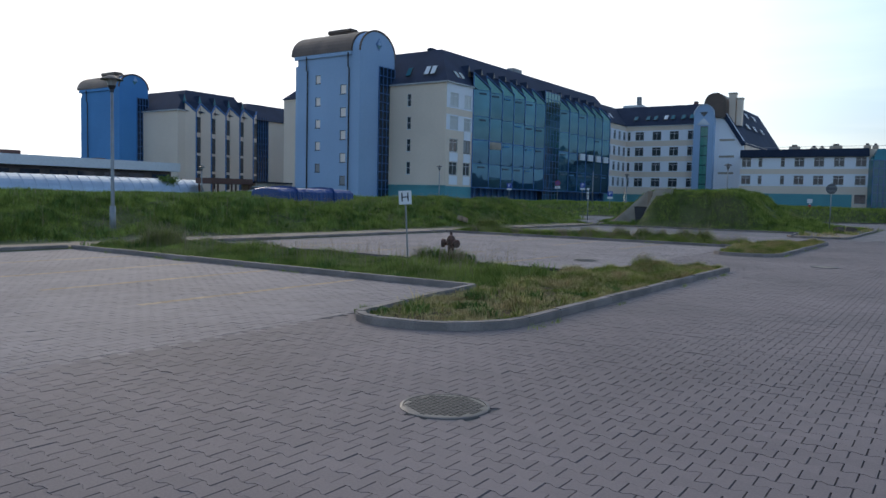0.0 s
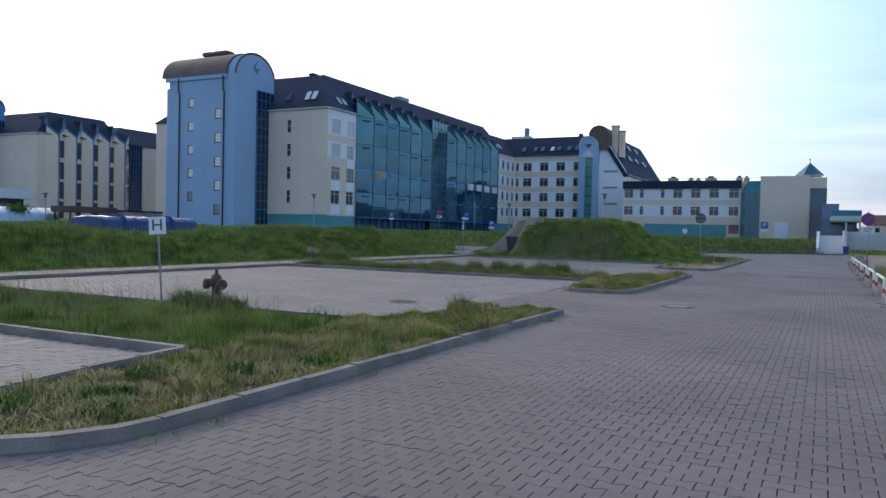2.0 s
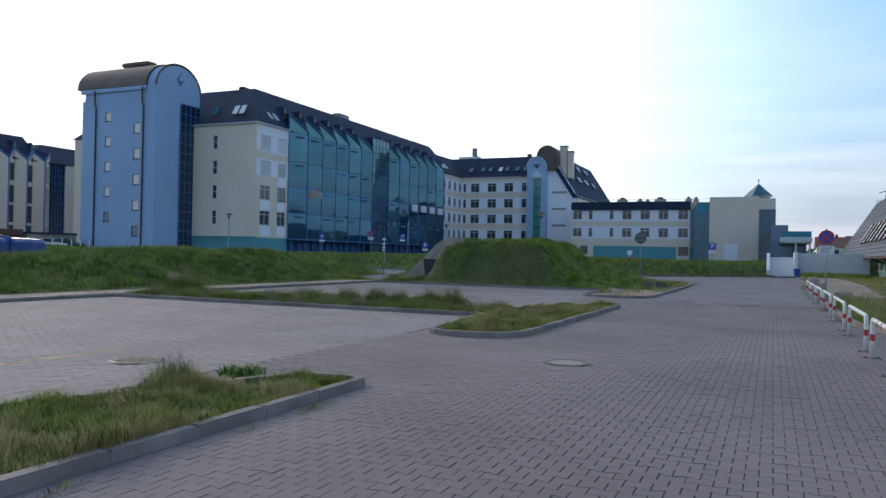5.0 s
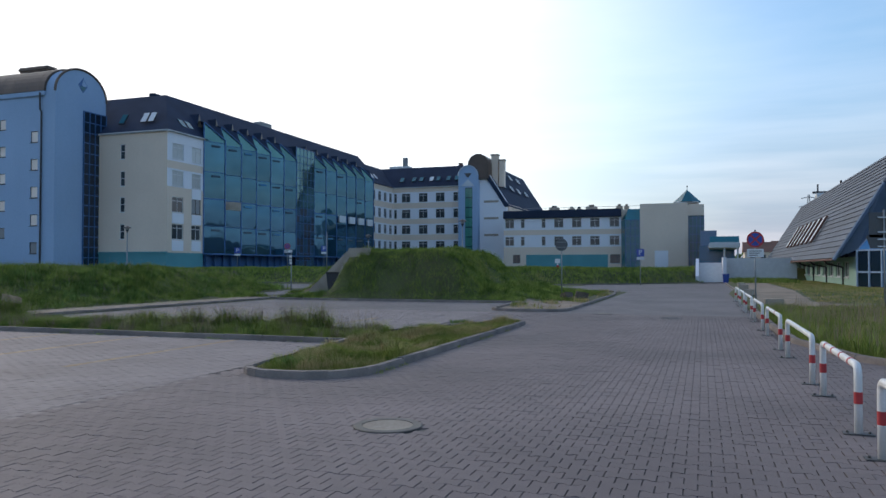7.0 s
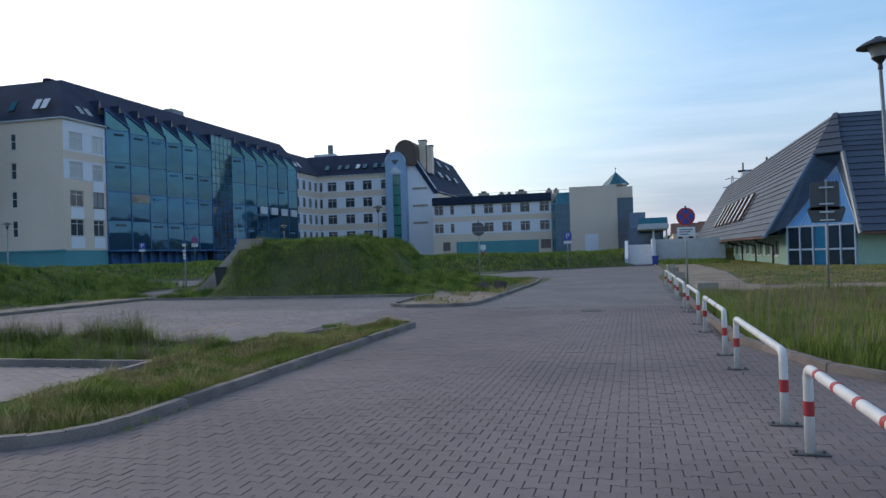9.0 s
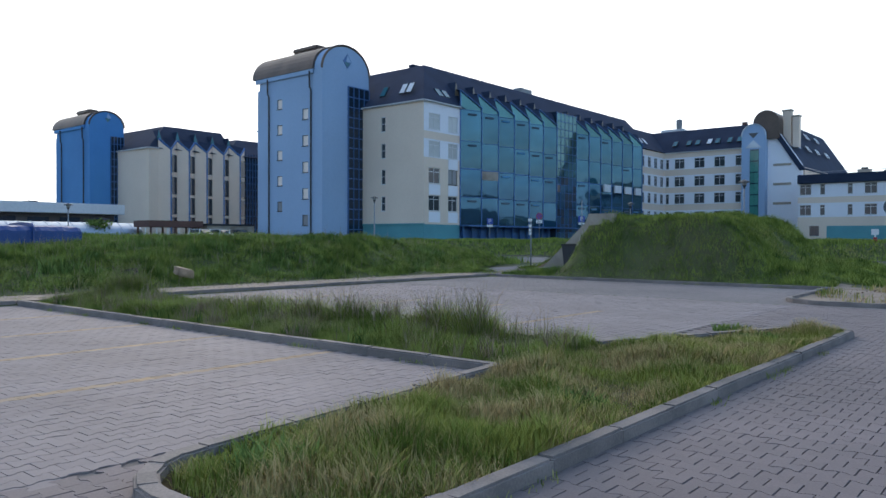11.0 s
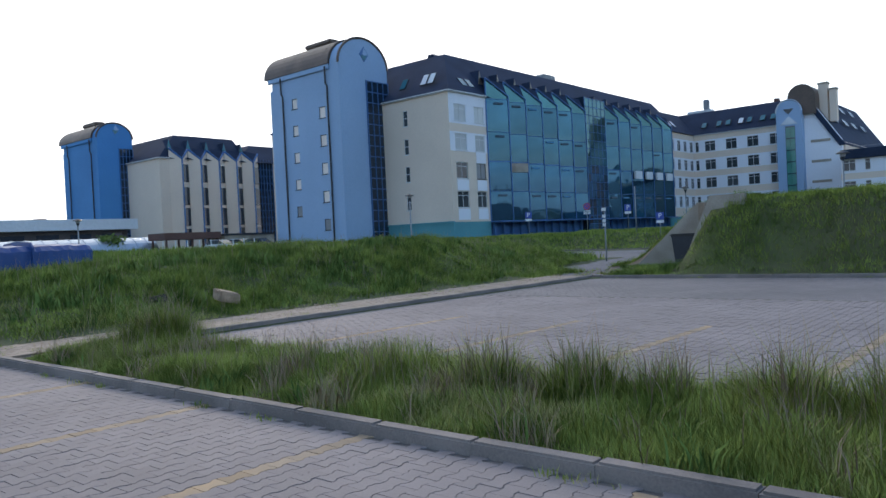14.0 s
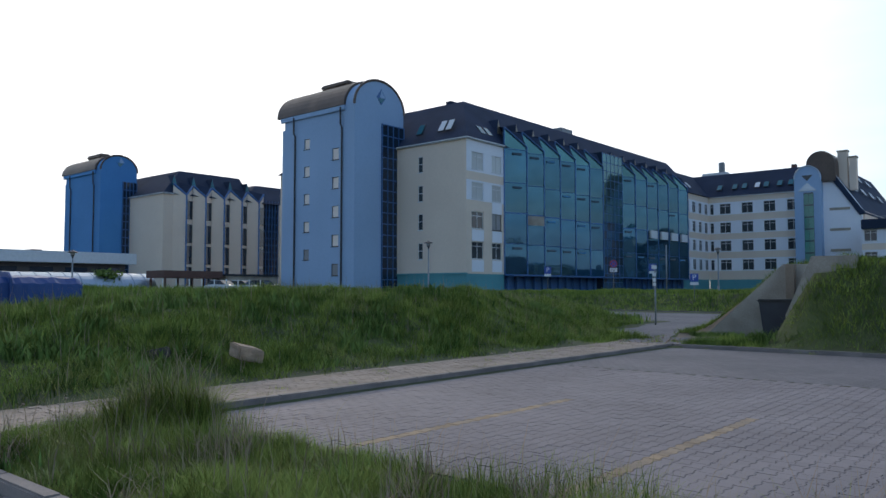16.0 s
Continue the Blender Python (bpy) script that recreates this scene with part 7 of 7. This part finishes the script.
rock(-6.8, 53.4, 0.2, 0.35, 0.3, 0.25, 12, "brown stone on the sandy corner", M_DARKROCK)


def concrete_block(x, y, rz, w=0.7, d=0.4, h=0.32):
    return solo("concrete_block", boxed(-w / 2, w / 2, -d / 2, d / 2, 0, h, 0.02), M_CONCRETE, "weathered concrete block beside the path", "block", "concrete blocks", "", pose(x, y, land(x, y) - 0.02, 0, 0, rz))


concrete_block(1.5, 49.1, 4)
concrete_block(1.0, 57.0, 80, 0.9)
concrete_block(1.0, 61.0, 85, 0.9)
concrete_block(1.05, 66.0, 92, 0.9)

# steps and wall at the end of the road
st = thing("entrance_steps", (-0.4, 97, 0), "pale concrete steps between low flank walls", "steps")
for i in range(12):
    part("step", boxed(-1.55, 0.7, 96.6 + 0.33 * i, 101.5, 0.02 + 0.17 * i, 0.02 + 0.17 * (i + 1), 0.015), M_WINFRAME, st)
for x in (-1.9, 0.72):
    part("flank_wall", prismed([(96.3, 0), (101.5, 0), (101.5, 2.5), (100.4, 2.5), (96.3, 0.7)] if x < 0 else [(96.3, 0), (101.5, 0), (101.5, 2.6), (96.3, 2.6)], "x", x, x + 0.32), M_WHITE, st)
solo("retaining_wall", boxed(1.06, 7.5, 97.2, 97.5, 0, 2.5, 0.02), M_WINFRAME, "white rendered retaining wall", "wall", kind="structure")
bn = thing("blue_bin", (0.95, 95.4, 0), "blue plastic waste bin at the road's end", "bin")
part("body", prismed([(0.72, 0.02), (1.18, 0.02), (1.25, 0.85), (0.65, 0.85)], "y", 95.2, 95.7), M_SIGNBLUE, bn)
part("lid", boxed(0.62, 1.28, 95.15, 95.75, 0.852, 0.93, 0.02), M_SIGNBLUE, bn)
be = thing("red_bench", (2.6, 96, 0), "low dark red bench by the wall", "bench")
part("seat", boxed(1.7, 3.9, 95.7, 96.15, 0.42, 0.5, 0.02), M_RED, be)
for x in (1.9, 3.6):
    part("leg", boxed(x, x + 0.12, 95.75, 96.1, 0.0, 0.42), M_CONCRETE, be)

# ---- yard behind the bank ----
tp = thing("tarpaulin_stack", (-35, 34.4, 1.3), "long stack under a creased blue tarpaulin on the bank", "tarpaulin")
bm = bmesh.new()
n = 46
prof = [(-1.25, -0.3), (-1.2, 0.6), (-1.0, 0.76), (0.0, 0.82), (1.0, 0.76), (1.2, 0.6), (1.25, -0.3)]
rt = random.Random(2)
rows = []
for i in range(n):
    y = 31.6 + 6.5 * i / (n - 1)
    sag = 0.012 * math.sin(i * 1.3) + rt.uniform(-0.012, 0.012) - (0.06 if i in (0, n - 1) else 0)
    rows.append([bm.verts.new((-35.2 + px * (1 + rt.uniform(-0.03, 0.03)), y, 1.22 + (pz + sag if pz > 0 else pz))) for px, pz in prof])
for a, b_ in zip(rows, rows[1:]):
    for i in range(len(prof) - 1):
        bm.faces.new((a[i], b_[i], b_[i + 1], a[i + 1]))
bm.faces.new(rows[0])
bm.faces.new(rows[-1][::-1])
bmesh.ops.recalc_face_normals(bm, faces=bm.faces)
part("cover", bm, M_TARP, tp)
for y in (33.0, 36.2):
    part("strap", prismed([(-35.2 + px * 1.05, 1.32 + pz * 1.03 + 0.01) for px, pz in prof], "y", y, y + 0.06), M_TARP, tp)
tu = thing("storage_tunnel", (-99, 50, 1.2), "long silver corrugated storage tunnel", "tunnel")
half = [(-99 + 2.6 * math.cos(math.pi * i / 16), 1.0 + 2.55 * math.sin(math.pi * i / 16)) for i in range(17)]
part("shell", prismed(half, "y", 15, 75.0), M_SILVER, tu, smooth=False)
for i in range(40):
    part("rib", prismed([(-99 + 2.66 * math.cos(math.pi * k / 16), 1.0 + 2.61 * math.sin(math.pi * k / 16)) for k in range(17)], "y", 15.3 + 1.5 * i, 15.42 + 1.5 * i), M_SILVER, tu)
fl = thing("flat_roofed_building", (-115, 50, 1.2), "long flat-roofed building with a pale fascia", "building")
part("wall", boxed(-126, -105.2, 5, 75.4, 0.9, 4.8), M_DARKBRICK, fl)
part("fascia", boxed(-127, -104, 4, 76.3, 4.8, 6.15, 0.04), M_WINFRAME, fl, "pale roof fascia")
for y in range(8, 75, 4):
    part("window", boxed(-105.2, -105.12, y, y + 2.6, 3.1, 4.3), M_GLASSDARK, fl)
for y, s in ((30, 1.2), (44, 0.9), (52, 1.6), (66, 0.8)):
    part("roof_vent", boxed(-112, -110, y, y + 1.6 * s, 6.15, 6.15 + 0.5 * s, 0.05), M_BROWN, fl)
cn = thing("yard_canopy", (-95, 78, 1.2), "low brown open canopy in the yard", "canopy")
part("roof", boxed(-97, -93, 73.8, 81.6, 3.0, 3.85, 0.05), M_BROWN, cn)
for xx in (-96.6, -93.4):
    for yy in (74.2, 77.7, 81.2):
        part("post", boxed(xx - 0.1, xx + 0.1, yy - 0.1, yy + 0.1, 0.9, 3.0), M_BROWN, cn)
gw = thing("yard_shed", (-93, 87, 1.2), "low grey shed between the wings", "shed")
part("wall", boxed(-96, -92.8, 82.0, 89.7, 0.9, 3.3), M_CONCRETE, gw)
part("roof", boxed(-96.2, -92.6, 81.8, 89.75, 3.3, 3.55, 0.03), M_DARKMETAL, gw)


def car(x, y, rz, paint, label):
    """A parked car: rounded body, glazed cabin, wheels."""
    g = land(x, y)
    m = pose(x, y, g, 0, 0, rz)
    ob = thing("parked_car", (x, y, g), label, "car", "parked cars")
    body = [(-2.1, 0.35), (-2.15, 0.75), (-1.9, 0.95), (-1.0, 1.0), (0.9, 0.98), (1.8, 0.88), (2.1, 0.7), (2.1, 0.35)]
    bm = prismed(body, "y", -0.85, 0.85)
    bmesh.ops.bevel(bm, geom=list(bm.edges), offset=0.07, segments=2, affect="EDGES")
    part("body", bm, paint, ob, "", m)
    part("cabin", prismed([(-1.75, 0.97), (-1.35, 1.42), (0.2, 1.45), (1.0, 0.97)], "y", -0.72, 0.72), M_PANE, ob, "", m)
    part("roof_panel", boxed(-1.35, 0.2, -0.66, 0.66, 1.43, 1.49, 0.02), paint, ob, "", m)
    for wx in (-1.3, 1.3):
        for wy in (-0.86, 0.68):
            w = part("wheel", tube(bmesh.new(), [(wx, wy, 0.32), (wx, wy + 0.18, 0.32)], 0.32, 16), M_BLACK, ob, "", m)


M_CARWHITE = material("white_car_paint", (0.7, 0.71, 0.73), (0.62, 0.63, 0.65), rough=0.25, bump=0)
M_CARDARK = material("dark_car_paint", (0.04, 0.045, 0.06), (0.03, 0.035, 0.05), rough=0.25, bump=0)
for y, pm, lb in ((76.4, M_CARWHITE, "white parked car in the yard"), (79.2, M_CARWHITE, "white parked car in the yard"), (81.9, M_CARDARK, "dark parked car in the yard")):
    car(-85.0, y, 12, pm, lb)


def shrub(x, y, h, r, n, label):
    """A loose bush: forked stems and many small leaves."""
    g = land(x, y)
    rr = random.Random(round(x * 7 + y))
    ob = thing("shrub", (x, y, g), label, "bush")
    stems = bmesh.new()
    leaves = bmesh.new()
    for _ in range(9):
        a, q = rr.uniform(0, 6.28), rr.uniform(0.2, 1.0) * r
        top = Vector((q * math.cos(a), q * math.sin(a), h * rr.uniform(0.6, 1.0)))
        mid = top * 0.5 + Vector((0, 0, h * 0.12))
        tube(stems, [(0, 0, -0.1), mid, top], 0.03, 5, 0.008)
        for _ in range(n // 9):
            c = mid.lerp(top, rr.uniform(-0.2, 1.05)) + Vector((rr.gauss(0, r * 0.22), rr.gauss(0, r * 0.22), rr.gauss(0, h * 0.08)))
            d = Vector((rr.uniform(-1, 1), rr.uniform(-1, 1), rr.uniform(-0.4, 1))).normalized()
            u = d.orthogonal().normalized() * rr.uniform(0.12, 0.26)
            w = d.cross(u) * 0.55
            leaves.faces.new([leaves.verts.new(c + p) for p in (u, w, -u, -w)])
    m = Matrix.Translation((x, y, g))
    part("stems", stems, M_BROWN, ob, "", m)["kind"] = "stuff"
    part("leaves", leaves, M_LEAF, ob, "", m)["kind"] = "stuff"


shrub(-98.0, 70.0, 2.6, 1.6, 1400, "leafy green bush before the silver tunnel")
lamp_post(-68.4, 52.8, 4.5, "small grey street lamp in the yard")
pole_ob = thing("steel_post", (-37.9, 85.9, land(-37.9, 85.9)), "tall thin steel post on the grassy bank", "post")
pole(pole_ob, -37.9, 85.9, land(-37.9, 85.9), 5.2, 0.05)
fence = thing("yard_fence", (-58, 57, land(-58, 57)), "row of pale thin steel fence posts in the yard", "fence")
for i in range(9):
    fy = 54.0 + 0.95 * i
    part("post", tube(bmesh.new(), [(-58, fy, land(-58, fy) - 0.2), (-58, fy, 2.35)], 0.035, 6), M_SIGNWHITE, fence)
# distant tree line beyond the road's end
bm = bmesh.new()
rd = random.Random(21)
for i in range(260):
    a = i / 260
    x, y = 2 + 60 * a + rd.uniform(-3, 3), 330 + rd.uniform(-25, 25)
    r, h = rd.uniform(2.0, 3.6), rd.uniform(2.5, 6.5)
    for k in range(14):
        c = Vector((x + rd.gauss(0, r * 0.45), y + rd.gauss(0, r * 0.45), 1 + abs(rd.gauss(h * 0.5, h * 0.25))))
        d = Vector((rd.uniform(-1, 1), rd.uniform(-1, 1), rd.uniform(-0.6, 1))).normalized()
        u = d.orthogonal().normalized() * rd.uniform(0.4, 0.9)
        v = d.cross(u)
        bm.faces.new([bm.verts.new(c + p) for p in (u, v, -u, -v)])
solo("far_woods", bm, M_LEAF, "distant dark green tree line", "trees", kind="stuff")


def pylon(x, y, h):
    """A far lattice mast with three cross-arms."""
    ob = thing("power_pylon", (x, y, 0), "distant grey lattice power pylon", "pylon")
    legs = bmesh.new()
    for sx in (-1, 1):
        for sy in (-1, 1):
            tube(legs, [(x + sx * 3.0, y + sy * 3.0, -0.5), (x + sx * 0.7, y + sy * 0.7, h * 0.75), (x + sx * 0.25, y + sy * 0.25, h)], 0.16, 5)
    part("legs", legs, M_GALV, ob)
    lace = bmesh.new()
    for k in range(9):
        za, zb = h * 0.1 * k, h * 0.1 * (k + 1)
        wa, wb = 3.0 - 2.6 * za / h, 3.0 - 2.6 * zb / h
        for sy in (-1, 1):
            tube(lace, [(x - wa, y + sy * wa, za), (x + wb, y + sy * wb, zb)], 0.1, 4)
            tube(lace, [(x + wa, y + sy * wa, za), (x - wb, y + sy * wb, zb)], 0.1, 4)
    part("lacing", lace, M_GALV, ob)
    for z, w in ((0.72, 5.0), (0.84, 4.2), (0.95, 3.2)):
        part("cross_arm", tube(bmesh.new(), [(x - w, y, h * z), (x, y, h * z + 0.7), (x + w, y, h * z)], 0.18, 5), M_GALV, ob)


pylon(45.2, 400.0, 35.0)


def far_house(x, y, w, eave, ridge, skin, label):
    """A distant house: rendered walls under a gabled roof, with two windows and a chimney."""
    ob = thing("far_house", (x, y, 0), label, "house", "houses beyond the road's end")
    part("wall", boxed(x, x + w, y, y + 7, 0, eave), skin, ob)
    part("roof", prismed([(y - 0.4, eave), (y + 7.4, eave), (y + 3.5, ridge)], "x", x - 0.4, x + w + 0.4), M_TILE, ob, "red-brown tiled roof")
    for u in (0.2, 0.62):
        part("window", boxed(x + w * u, x + w * u + 1.2, y - 0.06, y - 0.005, eave - 2.0, eave - 0.7), M_PANE, ob)
    part("chimney", boxed(x + w * 0.7, x + w * 0.7 + 0.6, y + 3.0, y + 3.6, ridge - 0.8, ridge + 0.7), M_BROWN, ob)


M_TILE = material("red_brown_tiles", (0.24, 0.12, 0.085), (0.17, 0.09, 0.07), rough=0.8, scale=0.5, fine=5, bump=0.1)
far_house(9.5, 236.0, 6.5, 5.6, 8.4, M_BEIGE, "distant beige house with a red-brown roof")
far_house(18.0, 252.0, 8.0, 6.0, 9.2, M_WHITE, "distant white house with a red-brown roof")
